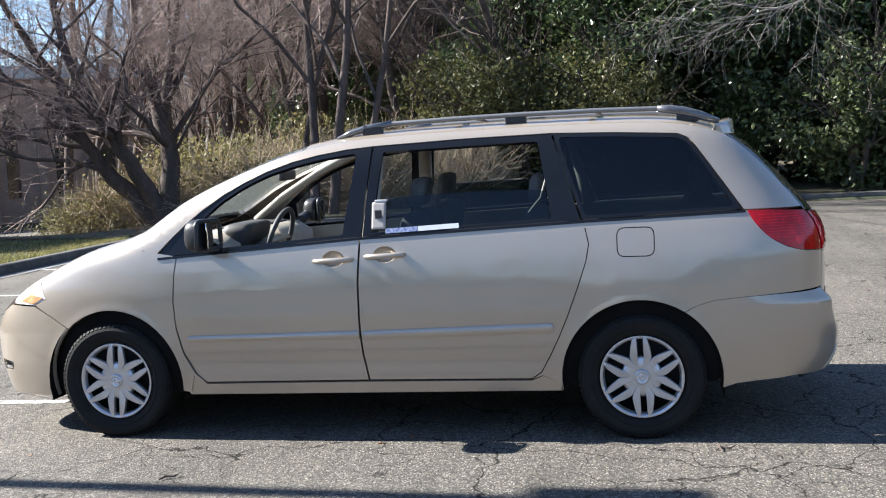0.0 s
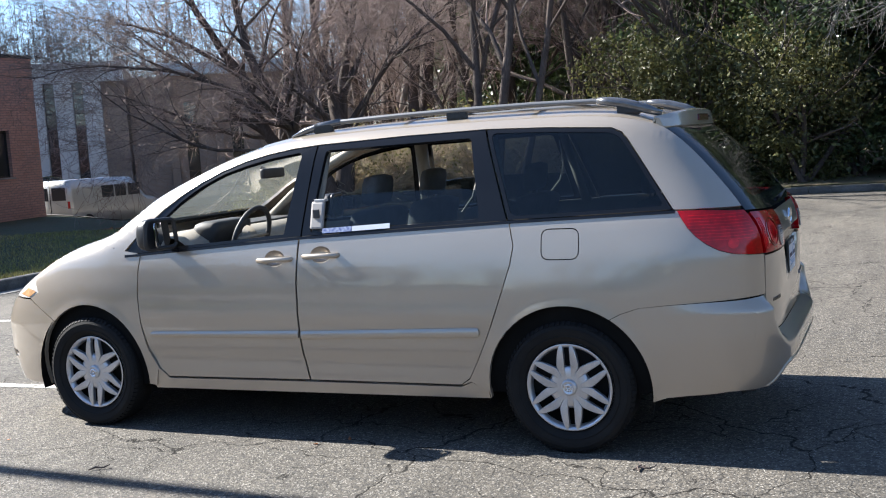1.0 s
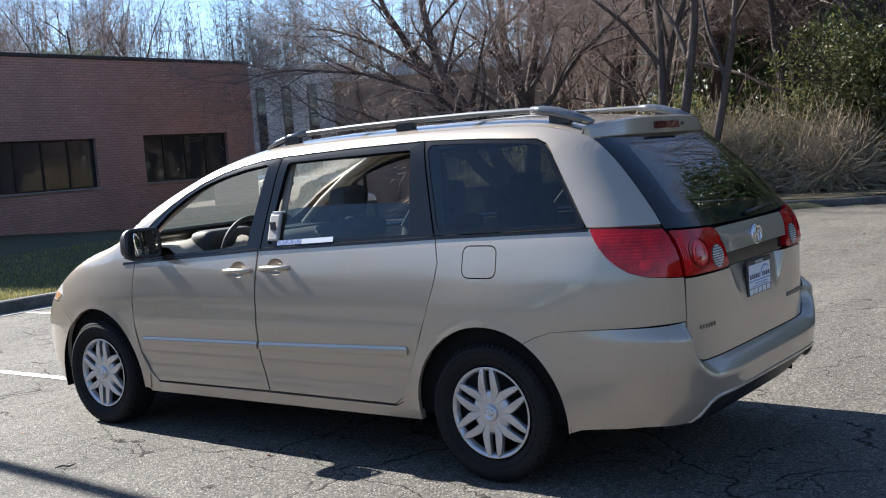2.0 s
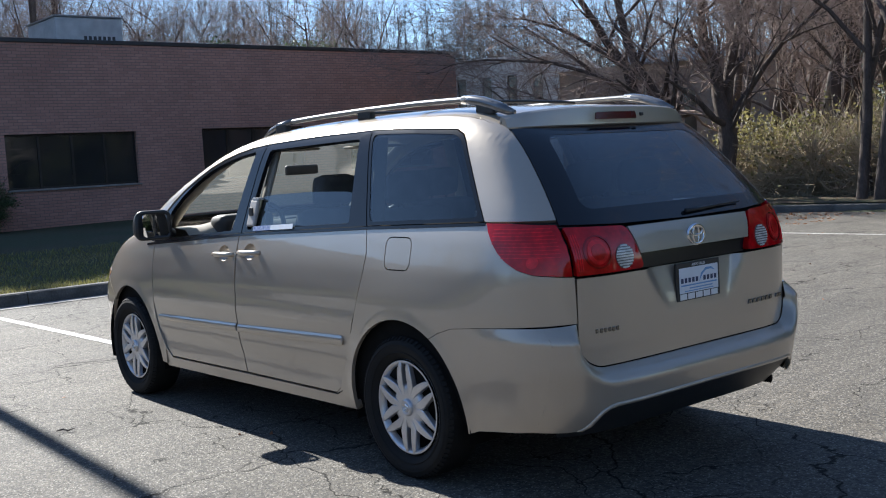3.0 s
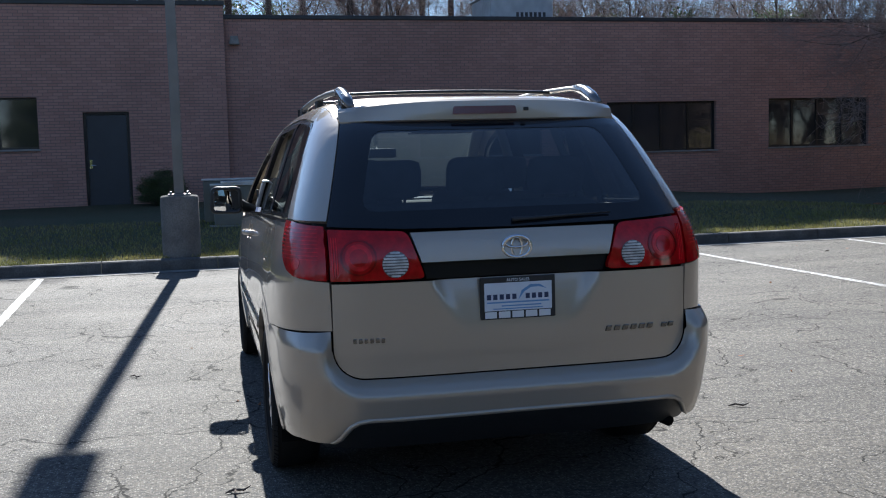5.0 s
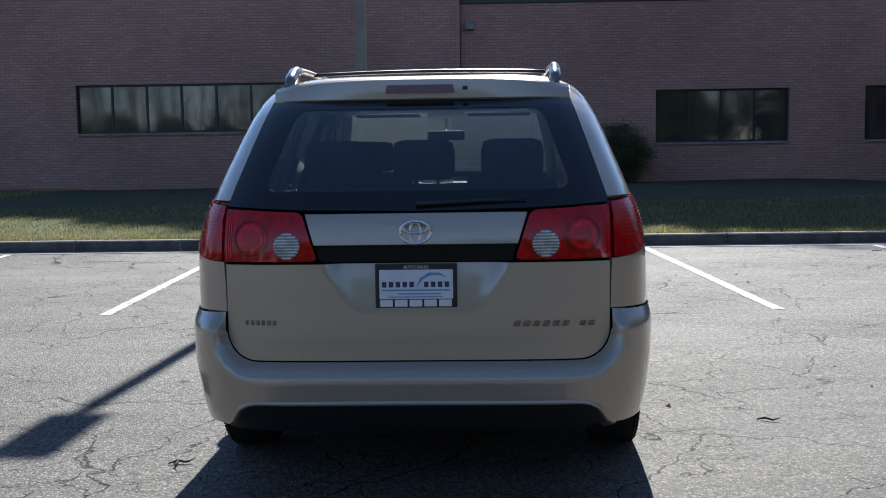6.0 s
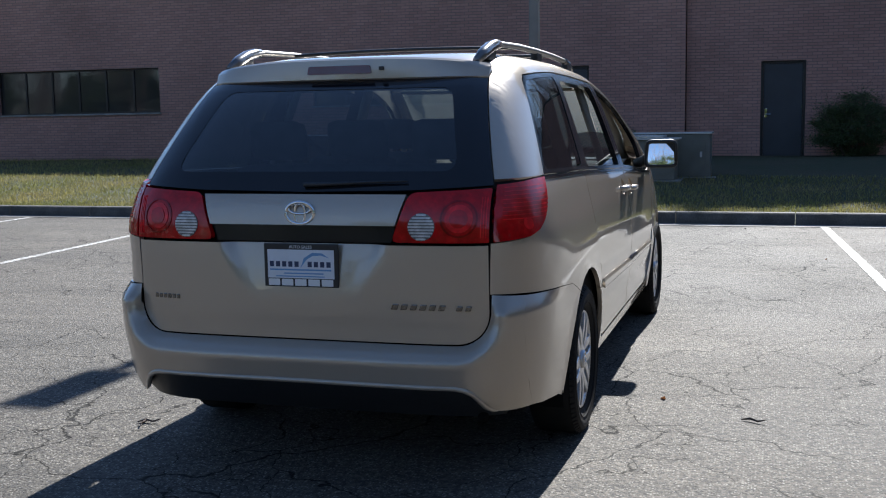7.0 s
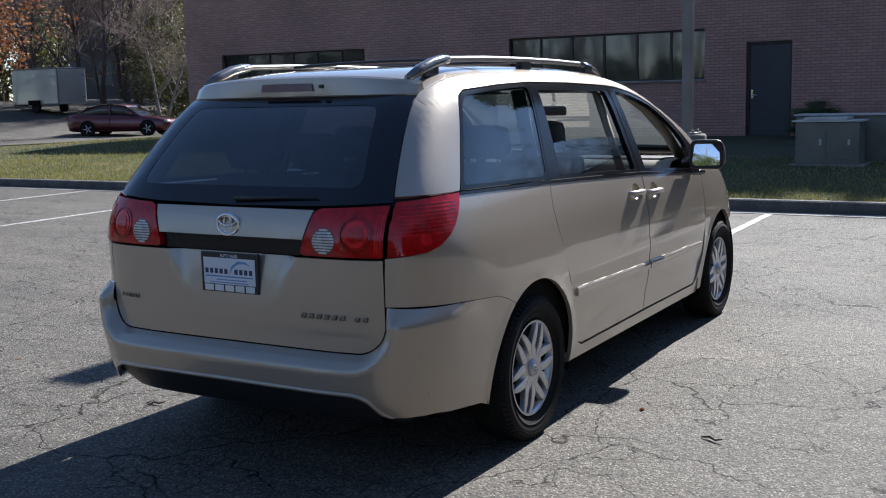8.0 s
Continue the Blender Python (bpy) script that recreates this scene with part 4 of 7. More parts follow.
part("valance", finish(sheet(half_val + [(-y, z) for y, z in half_val[::-1]], under, 0.04, 0.02)), PLASTIC_BLACK, rb, "black lower valance curving under", True)

# Tailgate
def gate(y, z):
    """The tailgate with the plate's recess and a crease."""
    x, y, z = back(y, z)
    s = np.clip((0.965 - z) / 0.2, 0, 1.3)
    half = 0.365 - 0.11 * s
    inside = ease((half - np.abs(y)) / 0.07) * np.clip((z - 0.745) / 0.2, 0, 1.1) ** 1.4
    return x - 0.027 * inside - 0.002 * ease((0.69 - z) / 0.06), y, z


corner = [(SEAM_Y - SEAM_R + SEAM_R * math.sin(a), SEAM_Z + SEAM_R - SEAM_R * math.cos(a)) for a in np.linspace(0, math.pi / 2, 9)]
gate_low = [(-0.742, 0.966)] + [(-y, z) for y, z in corner[::-1]] + corner + [(0.742, 0.966)]
tailgate = part("tailgate", finish(sheet(gate_low, gate, 0.03, 0.02, gap=GAP, fine=[("a", s * v) for s in (-1, 1) for v in np.arange(0.19, 0.37, 0.011)] + [("b", v) for v in np.arange(0.76, 0.80, 0.01)] + [("b", v) for v in (0.65, 0.66, 0.67, 0.68)])), PAINT, van, "beige tailgate", True)
part("handle_strip", finish(sheet([(-0.366, 0.968), (0.366, 0.968), (0.384, 1.032), (-0.384, 1.032)], lambda y, z: back(y, z, off=0.016), 0.05, 0.02)), GLOSS_BLACK, tailgate, "black strip above the plate", True)
part("garnish", finish(sheet([(-0.387, 1.034), (0.387, 1.034), (0.424, 1.15), (-0.424, 1.15)], lambda y, z: back(y, z, off=-0.006), 0.04, 0.02)), PAINT, tailgate, "beige garnish panel", True)


def gate_lamp(s):
    poly = [(s * 0.7425, 0.971), (s * 0.7415, 1.172), (s * 0.437, 1.158), (s * 0.372, 0.971)]
    lamp = part("tail_lamp", finish(sheet(rounded(poly, [0.006, 0.01, 0.03, 0.03]), lambda y, z: back(y, z, off=-0.008), 0.04, 0.03, gap=0.0015)), RED, tailgate, "red tail lamp on the tailgate", True)
    for cy, r, mat, nm in ((0.492, 0.052, DULL_LENS, "reverse_lens"), (0.632, 0.066, RED_DEEP, "brake_bowl")):
        disc = lambda rr, off: finish(sheet(arc(s * cy, 1.062 - 0.03 * (nm == "reverse_lens"), rr, 0, 345, 23), lambda y, z: back(y, z, off=off), 0.02, 0.006))  # noqa: E731
        if nm == "brake_bowl":
            ring = sheet(arc(s * cy, 1.062, r + 0.004, 0, 345, 23), lambda y, z: back(y, z, off=-0.011), 0.05, 0.004, holes=(arc(s * cy, 1.062, r - 0.003, 0, 345, 23),))
            part("bowl_ring", finish(ring), RED_DEEP, lamp, "", True)
            for rr, off, mat2 in ((0.052, -0.0105, RED_BRIGHT), (0.034, -0.0125, RED)):
                part("reflector", disc(rr, off), mat2, lamp, "round red reflector", True)
            for q in range(3):
                yy = s * (0.712 + 0.009 * q)
                part("lens_rib", finish(sheet([(yy - 0.002, 0.990), (yy + 0.002, 0.990), (yy + 0.002, 1.14), (yy - 0.002, 1.14)], lambda y, z: back(y, z, off=-0.011), 0.05, 0.003)), RED_BRIGHT, lamp)
        else:
            part(nm, disc(r, -0.011), mat, lamp, "clear ribbed reversing lens", True)
            for i in range(-4, 5):
                half = math.sqrt(max(r * r - (abs(i * 0.0112) + 0.0035) ** 2, 0)) - 0.001
                zz = 1.032 + i * 0.0112
                part("lens_rib", finish(sheet([(s * cy - half, zz - 0.0034), (s * cy + half, zz - 0.0034), (s * cy + half, zz + 0.0034), (s * cy - half, zz + 0.0034)], lambda y, z: back(y, z, off=-0.014), 0.05, 0.003)), CLEAR_LENS, lamp)


gate_lamp(-1)
gate_lamp(1)
tail = [(2.078, 1.198)] + [(2.2, 1.196)] + [(x_seam(z), z) for z in (1.183, 1.15, 1.10, 1.05, 1.0, 0.972)] + [(2.337, 0.985), (2.27, 1.006), (2.212, 1.038), (2.165, 1.075), (2.130, 1.115), (2.100, 1.157)]
corner_lamps = both("corner_lamp", sheet(tail, lambda x, z: side(x, z, -0.007), 0.03, 0.03, gap=0.0015, fine=quarter_fine), RED, label="red wraparound tail lamp")
for i in range(9):
    z = 1.055 + i * 0.0145
    x0 = 2.10 + max(0.0, 1.115 - z) * 1.0 + 0.03
    both("lens_rib", sheet([(x0, z - 0.002), (x_seam(z) - 0.02, z - 0.002), (x_seam(z) - 0.02, z + 0.002), (x0, z + 0.002)], lambda x, zz: side(x, zz, -0.0085), 0.03, 0.002), RED_BRIGHT, corner_lamps)
both("reflector", sheet(arc(2.335, 1.035, 0.024, 0, 345, 20), lambda x, z: side(x, z, -0.009), 0.02, 0.003), RED_BRIGHT, corner_lamps, "round red reflector")

# Rear glass with its black border, spoiler and high brake lamp
gl = [(-0.741, 1.178), (-0.623, 1.592), (-0.3, 1.606), (0.3, 1.606), (0.623, 1.592), (0.741, 1.178), (0.44, 1.163), (0, 1.156), (-0.44, 1.163)]
clear = rounded([(-0.60, 1.235), (-0.50, 1.555), (0.50, 1.555), (0.60, 1.235)], [0.06, 0.05, 0.05, 0.06])
border = part("glass_border", finish(sheet(gl, lambda y, z: back(y, z, off=0.002), 0.04, 0.012, holes=(clear,), gap=0.002)), FRIT, tailgate, "black frit border of the rear glass", True)
pane = part("rear_window", finish(sheet(inset(clear, -0.02), lambda y, z: back(y, z, off=0.004), 0.04, 0.0)), REAR_GLASS, tailgate, "dark tinted rear window", True)
pane.visible_shadow = False
bm = bmesh.new()
rows = []
for y in np.linspace(-0.622, 0.622, 33):
    k = 1 - abs(y / 0.622) ** 3
    xb = float(back(np.array([y]), np.array([1.60]))[0][0])
    zt = float(top(np.array([1.93]), np.array([y]))[2][0])
    ze = 1.687 - 0.036 * abs(y / 0.63) ** 3
    rows.append([bm.verts.new(p) for p in ((xb - 0.06, y, 1.588), (xb + 0.002, y, 1.592), (xb + 0.002 + 0.014 * k, y, 1.600), (xb - 0.016 + 0.032 * k, y, 1.640), (xb - 0.030 + 0.040 * k, y, ze - 0.008), (xb - 0.040 + 0.034 * k, y, ze), (1.93, y, zt + 0.001), (1.93, y, zt - 0.05))])
for a, b in zip(rows, rows[1:]):
    for i in range(7):
        bm.faces.new((a[i], a[i + 1], b[i + 1], b[i]))
bm.faces.new(rows[0])
bm.faces.new(rows[-1][::-1])
bmesh.ops.recalc_face_normals(bm, faces=bm.faces[:])
spoiler = part("spoiler", bm, PAINT, tailgate, "beige roof spoiler", True)
spoiler.data.set_sharp_from_angle(angle=radians(18))
xs = float(back(np.array([0.0]), np.array([1.60]))[0][0])
brake = rounded([(-0.144, 1.621), (0.144, 1.621), (0.138, 1.655), (-0.138, 1.655)], 0.008)
part("brake_lamp", finish(sheet(brake, lambda y, z: (xs + 0.026 - 0.10 * (z - 1.62) - 0.05 * y * y, y, z), 0.05, 0.02)), LINER, spoiler, "dark red high brake lamp", True)
part("washer_jet", boxed((xs + 0.0, 0.176, 1.632), (xs + 0.024, 0.198, 1.648), 0.004), PLASTIC_BLACK, spoiler)
bm = bmesh.new()
tube(bm, [(float(back(np.array([y]), np.array([z]))[0][0]) + 0.012, y, z) for y, z in ((0.0, 1.185), (0.12, 1.188), (0.26, 1.194), (0.42, 1.198))], [0.011, 0.008, 0.006, 0.004], 6)
part("wiper", bm, PLASTIC_BLACK, tailgate, "black rear wiper", True)

# Plate, badges
plate = part("dealer_plate", boxed((2.4960, -0.156, 0.792), (2.5080, 0.156, 0.961), 0.004), PLASTIC_BLACK, tailgate, "dealer plate in a black frame")
part("plate_face", boxed((2.5085, -0.140, 0.826), (2.5105, 0.140, 0.938), 0.001), PLATE_WHITE, plate)


def lettering(text, size, centre, mat, parent, name="lettering"):
    cu = bpy.data.curves.new(name, "FONT")
    cu.body, cu.size, cu.align_x, cu.align_y, cu.extrude = text, size, "CENTER", "CENTER", 0.0006
    tmp = new("tmp", cu)
    me = bpy.data.meshes.new_from_object(tmp.evaluated_get(bpy.context.evaluated_depsgraph_get()))
    bpy.data.objects.remove(tmp)
    me.transform(pose(*centre, 90, 0, 90))
    me.materials.clear()
    me.materials.append(mat)
    ob = new(name, me)
    ob.parent = parent
    return ob


lettering("AUTO SALES", 0.017, (2.5092, 0, 0.9475), WHITE_INK, plate)
for i in range(5):
    part("name_bar", boxed((2.5088, -0.138 + 0.056 * i, 0.797), (2.5102, -0.090 + 0.056 * i, 0.823), 0.0005), WHITE_INK, plate)
for a in [-0.130 + 0.0262 * i for i in range(5)] + [0.030 + 0.0262 * i for i in range(4)]:
    part("name_bar", boxed((2.5106, a, 0.871), (2.5116, a + 0.017, 0.892)), INK_BLUE, plate)
for y0, y1, z, h in ((-0.13, 0.128, 0.8565, 0.006), (-0.07, 0.095, 0.843, 0.005), (-0.105, 0.10, 0.832, 0.004)):
    part("name_bar", boxed((2.5106, y0, z), (2.5116, y1, z + h)), INK_CYAN, plate)
swoosh = [(0.0, 0.868), (0.014, 0.905), (0.05, 0.927), (0.09, 0.926), (0.118, 0.908), (0.085, 0.917), (0.052, 0.915), (0.026, 0.90)]
part("swoosh", finish(sheet(swoosh, lambda y, z: (2.5112 + 0 * y, y, z), 0.03, 0.0005)), INK_CYAN, plate)


def ring(bm, cy, cz, ry, rz, x, thick, n=40):
    pts = [(x, cy + ry * math.cos(2 * math.pi * i / n), cz + rz * math.sin(2 * math.pi * i / n)) for i in range(n)]
    tube(bm, pts + pts[:1], thick, 8, close=False)


xl = float(back(np.array([0.0]), np.array([1.09]))[0][0]) + 0.010
bm = bmesh.new()
ring(bm, 0, 1.079, 0.058, 0.042, xl, 0.0080)
emblem = part("emblem", bm, CHROME, tailgate, "oval chrome emblem", True)
bm = bmesh.new()
ring(bm, 0, 1.079, 0.022, 0.038, xl, 0.0055)
ring(bm, 0, 1.095, 0.046, 0.019, xl + 0.001, 0.0052)
part("emblem_inner", bm, CHROME, emblem, "", True)


def badge(y0, y1, z, h, n, slant):
    """A raised chrome name badge as plain bars."""
    pitch = (y1 - y0) / n
    for i in range(n):
        a = y0 + i * pitch
        x = float(back(np.array([a]), np.array([z]))[0][0])
        bm = boxed((x - 0.004, a + 0.002, z - h / 2), (x + 0.005, a + 0.72 * pitch, z + h / 2), 0.002)
        for v in bm.verts:
            v.co.y += slant * (v.co.z - z)
        part("badge", bm, BADGE, tailgate, "chrome name badge")


badge(-0.665, -0.535, 0.737, 0.018, 6, 0.0)
badge(0.368, 0.588, 0.728, 0.021, 6, 0.35)
badge(0.618, 0.685, 0.726, 0.018, 2, 0.3)

# Upper side: the painted ribbon from the front pillar over the windows to the rear pillar
GH_TOP = [(2.062, 1.202), (1.98, 1.325), (1.90, 1.444), (1.828, 1.55), (1.795, 1.587), (1.74, 1.612), (1.40, 1.634), (1.07, 1.646), (0.60, 1.641), (0.06, 1.624), (-0.10, 1.612), (-0.27, 1.588),
          (-0.42, 1.556), (-0.57, 1.508), (-0.70, 1.452), (-0.82, 1.388), (-0.94, 1.308), (-1.04, 1.228), (-1.13, 1.145), (-1.215, 1.062)]
ribbon = [(x, z_joint(x)) for x in np.linspace(-1.335, 1.93, 40)] + [(x_seam(z), z) for z in np.linspace(1.655, 1.20, 31)] + GH_TOP + [(-1.30, 1.092)]
both("roof_side", sheet(ribbon, side, 0.035, 0.02, gap=0.0008, fine=[("b", v) for v in np.arange(1.58, 1.74, 0.012)] + [("a", v) for v in np.arange(1.85, 2.42, 0.015)]), PAINT)
roof = [(x, float(joint(x))) for x in np.linspace(-0.36, 1.93, 30)]
part("roof", finish(sheet(roof + [(x, -y) for x, y in roof[::-1]], top, 0.06, 0.02)), PAINT, van, "", True)
hood = [(x, float(joint(x))) for x in np.linspace(-2.36, -1.39, 14)]
part("hood", finish(sheet(hood + [(x, -y) for x, y in hood[::-1]], top, 0.04, 0.02, gap=0.002)), PAINT, van, "beige hood", True)
cowl = [(x, float(joint(x)) - 0.004) for x in (-1.388, -1.36, -1.335)]
part("cowl", finish(sheet(cowl + [(x, -y) for x, y in cowl[::-1]], lambda x, y: top(x, y, 0.01), 0.05, 0.01)), PLASTIC_BLACK, van)
shield = [(x, float(joint(x)) - 0.004) for x in np.linspace(-1.332, -0.365, 14)]
ws = part("windshield", finish(sheet(shield + [(x, -y) for x, y in shield[::-1]], lambda x, y: top(x, y, 0.004), 0.05, 0.0)), DUSTY, van, "clear windshield with a film of dust", True)
ws.visible_shadow = False

# Window frames and panes
belt = lambda x: float(np.interp(x, [-1.3, -1.04, 0.0, 1.227, 2.07], [1.047, 1.056, 1.128, 1.178, 1.200]))  # noqa: E731
f_open = rounded([(-0.955, 1.083), (-0.945, 1.245), (-0.83, 1.345), (-0.70, 1.425), (-0.555, 1.489), (-0.40, 1.531), (-0.248, 1.562), (-0.035, 1.588), (-0.10, 1.142)], [0.01, 0.03, 0.03, 0.03, 0.03, 0.03, 0.03, 0.03, 0.01], 3)
f_outer = [(-1.205, belt(-1.2)), (0.008, belt(0.008)), (0.052, 1.618), (-0.10, 1.608), (-0.27, 1.584), (-0.42, 1.552), (-0.57, 1.504), (-0.70, 1.448), (-0.82, 1.384), (-0.94, 1.304), (-1.04, 1.224), (-1.13, 1.141)]
frames = both("window_frame", sheet(f_outer, lambda x, z: side(x, z, 0.006), 0.04, 0.025, holes=(f_open,), gap=0.001), GLOSS_BLACK, f_doors, "black window frame")
s_open = rounded([(0.118, 1.588), (0.99, 1.604), (1.066, 1.19), (0.066, 1.148)], 0.02, 3)
s_outer = [(0.016, belt(0.016)), (1.218, belt(1.2)), (1.062, 1.644), (0.60, 1.639), (0.06, 1.621)]
frames2 = both("window_frame", sheet(s_outer, lambda x, z: side(x, z, 0.006), 0.04, 0.025, holes=(s_open,), gap=0.001), GLOSS_BLACK, s_doors, "black window frame")
q_outer = [(1.228, belt(1.23)), (2.056, 1.202), (1.895, 1.444), (1.822, 1.55), (1.79, 1.584), (1.738, 1.608), (1.40, 1.631), (1.072, 1.643)]
q_open = rounded(inset(q_outer, 0.022), 0.03, 3)
q_frames = both("window_frame", sheet(q_outer, lambda x, z: side(x, z, 0.002), 0.04, 0.015, holes=(q_open,), gap=0.002), GLOSS_BLACK, q_panels, "black border of the quarter window")
q_panes = both("quarter_window", sheet(inset(q_open, -0.012), lambda x, z: side(x, z, 0.005), 0.05, 0.0), TINTED, q_panels, "dark tinted fixed quarter window")
half = [(0.076, 1.150), (1.064, 1.19), (1.030, 1.335), (0.97, 1.345), (0.60, 1.348), (0.25, 1.338), (0.098, 1.320)]
s_panes = both("lowered_window", sheet(half, lambda x, z: side(x, z, 0.022), 0.05, 0.005), TINTED, s_doors, "tinted window pane lowered halfway")
for ob in (*q_panes, *s_panes):
    ob.visible_shadow = False
strip = [(-1.20, belt(-1.2) - 0.016), (0.0, belt(0) - 0.016), (1.227, belt(1.227) - 0.016), (2.07, belt(2.07) - 0.014), (2.07, belt(2.07) - 0.002), (1.227, belt(1.227) - 0.002), (0.0, belt(0) - 0.002), (-1.20, belt(-1.2) - 0.002)]
both("belt_strip", sheet(strip, lambda x, z: side(x, z, -0.004), 0.06, 0.006), GLOSS_BLACK, label="black belt line strip")

# Side moldings, handles
for doors, x0, x1, z0, z1, t0, t1 in ((f_doors, -1.03, -0.018, 0.563, 0.566, 0.032, 0.045), (s_doors, 0.0, 1.06, 0.564, 0.586, 0.045, 0.050)):
    poly = rounded([(x0, z0), (x1, z1), (x1, z1 + t1), (x0, z0 + t0)], [0.012, 0.003, 0.003, 0.012] if x0 < -0.5 else [0.003, 0.02, 0.02, 0.003])
    def convex(x, z, x0=x0, x1=x1, z0=z0, z1=z1, t0=t0, t1=t1):
        f = (x - x0) / (x1 - x0)
        v = (z - (z0 + (z1 - z0) * f)) / (t0 + (t1 - t0) * f)
        return side(x, z, -(0.005 + 0.009 * np.sqrt(np.clip(1 - (2 * np.clip(v, 0, 1) - 0.9) ** 2, 0, 1))))
    both("side_molding", sheet(poly, convex, 0.05, 0.014, fine=[("b", v) for v in np.arange(z0, z1 + t1, 0.006)]), PAINT, doors, "beige side molding")
for doors, cx, cz in ((f_doors, -0.150, 1.003), (s_doors, 0.145, 1.020)):
    yo = float(side(np.array([cx]), np.array([cz]))[1][0])
    bm = bmesh.new()
    tube(bm, [(cx - 0.112, yo + 0.01, cz - 0.002), (cx - 0.098, yo - 0.012, cz), (cx - 0.05, yo - 0.026, cz + 0.002), (cx + 0.05, yo - 0.026, cz + 0.004), (cx + 0.095, yo - 0.012, cz + 0.004), (cx + 0.112, yo + 0.01, cz + 0.004)],
         [0.015, 0.016, 0.017, 0.017, 0.016, 0.014], 10, 0.9)
    other = mirrored(bm)
    part("handle", bm, PAINT, doors[0], "beige pull handle", True)
    part("handle", other, PAINT, doors[1], "beige pull handle", True)

# Door mirrors
def side_mirror(s):
    bm = bmesh.new()
    made = bmesh.ops.create_uvsphere(bm, u_segments=24, v_segments=16, radius=1.0)["verts"]
    for v in made:
        c = v.co
        q = lambda a: math.copysign(abs(a) ** 0.62, a)  # noqa: E731
        x, y, z = q(c.x), q(c.y), q(c.z)
        x = x if x < 0.25 else 0.25 + (x - 0.25) * 0.06
        v.co = Vector((-0.865 + 0.082 * x, s * (1.035 + 0.105 * y * (1 - 0.08 * z)), 1.178 + 0.090 * z))
    bmesh.ops.recalc_face_normals(bm, faces=bm.faces[:])
    shell = part("side_mirror", bm, PLASTIC_BLACK, van, "black door mirror", True)
    pane = sheet(rounded([(-0.088, -0.072), (0.088, -0.072), (0.082, 0.072), (-0.082, 0.072)], 0.03), lambda a, b: (-0.25 * (a * a + b * b), a, b), 0.02, 0.004)
    bm = finish(pane, centre=(-1, 0, 0))
    bm.transform(pose(-0.826, s * 1.035, 1.178, 0, -8 if s > 0 else -3, 9 if s > 0 else 20))
    part("mirror_glass", bm, MIRROR, shell, "slightly domed mirror glass", True)
    rim = bmesh.new()
    loop = rounded([(-0.097, -0.080), (0.097, -0.080), (0.090, 0.080), (-0.090, 0.080)], 0.034)
    tube(rim, [(-0.828 - (0.12 if s > 0 else 0.34) * s * a, s * 1.035 + a, 1.178 + b) for a, b in loop + loop[:1]], 0.013, 8, close=False)
    part("mirror_rim", rim, PLASTIC_BLACK, shell, "black rim round the mirror glass", True)
    arm = bmesh.new()
    tube(arm, [(-0.95, s * 0.86, 1.105), (-0.93, s * 0.91, 1.125), (-0.905, s * 0.955, 1.15), (-0.895, s * 1.0, 1.16)], [0.04, 0.042, 0.045, 0.04], 10, 0.9)
    part("mirror_arm", arm, PLASTIC_BLACK, shell, "", True)


side_mirror(-1)
side_mirror(1)

# Roof rails and cross bars
def roof_rail(s):
    bm = bmesh.new()
    pts, rad = [], []
    for x, z, r in ((-0.16, 1.684, 0.014), (-0.10, 1.706, 0.020), (0.0, 1.729, 0.020), (0.13, 1.745, 0.020), (0.5, 1.754, 0.020), (0.9, 1.758, 0.020), (1.3, 1.757, 0.020), (1.62, 1.750, 0.020), (1.75, 1.734, 0.022), (1.86, 1.704, 0.022), (1.955, 1.668, 0.016)):
        pts.append((x, s * (0.565 + 0.015 * math.sin((x + 0.2) * 1.4)), z))
        rad.append(r)
    tube(bm, pts, rad, 12, 0.7)
    rail = part("roof_rail", bm, ALU, van, "grey metal roof rail", True)
    for x in (0.03, 0.86, 1.80):
        zt = float(top(np.array([x]), np.array([0.57]))[2][0])
        part("rail_foot", boxed((x - 0.06, s * 0.575 - 0.018, zt - 0.01), (x + 0.06, s * 0.575 + 0.018, zt + 0.05), 0.012), PLASTIC_BLACK, rail)
    part("rail_cap", tube(bmesh.new(), [(1.64, s * 0.576, 1.748), (1.70, s * 0.576, 1.743), (1.78, s * 0.574, 1.728), (1.87, s * 0.57, 1.700), (1.965, s * 0.565, 1.664)], [0.020, 0.024, 0.026, 0.026, 0.016], 12, 1.0), RAIL_END, rail, "thick dark rail end", True)
    part("rail_cap", tube(bmesh.new(), [(-0.185, s * 0.566, 1.676), (-0.10, s * 0.567, 1.707), (0.0, s * 0.569, 1.731), (0.14, s * 0.572, 1.747)], [0.014, 0.024, 0.025, 0.023], 12, 0.8), RAIL_END, rail, "thick grey rail end", True)


roof_rail(-1)
roof_rail(1)
for x in (0.52, 1.28):
    bm = bmesh.new()
    tube(bm, [(x, y, 1.752 + 0.012 * (1 - (y / 0.58) ** 2)) for y in np.linspace(-0.565, 0.565, 13)], 0.015, 10, 0.6)
    part("cross_bar", bm, PLASTIC_BLACK, van, "black roof cross bar", True)

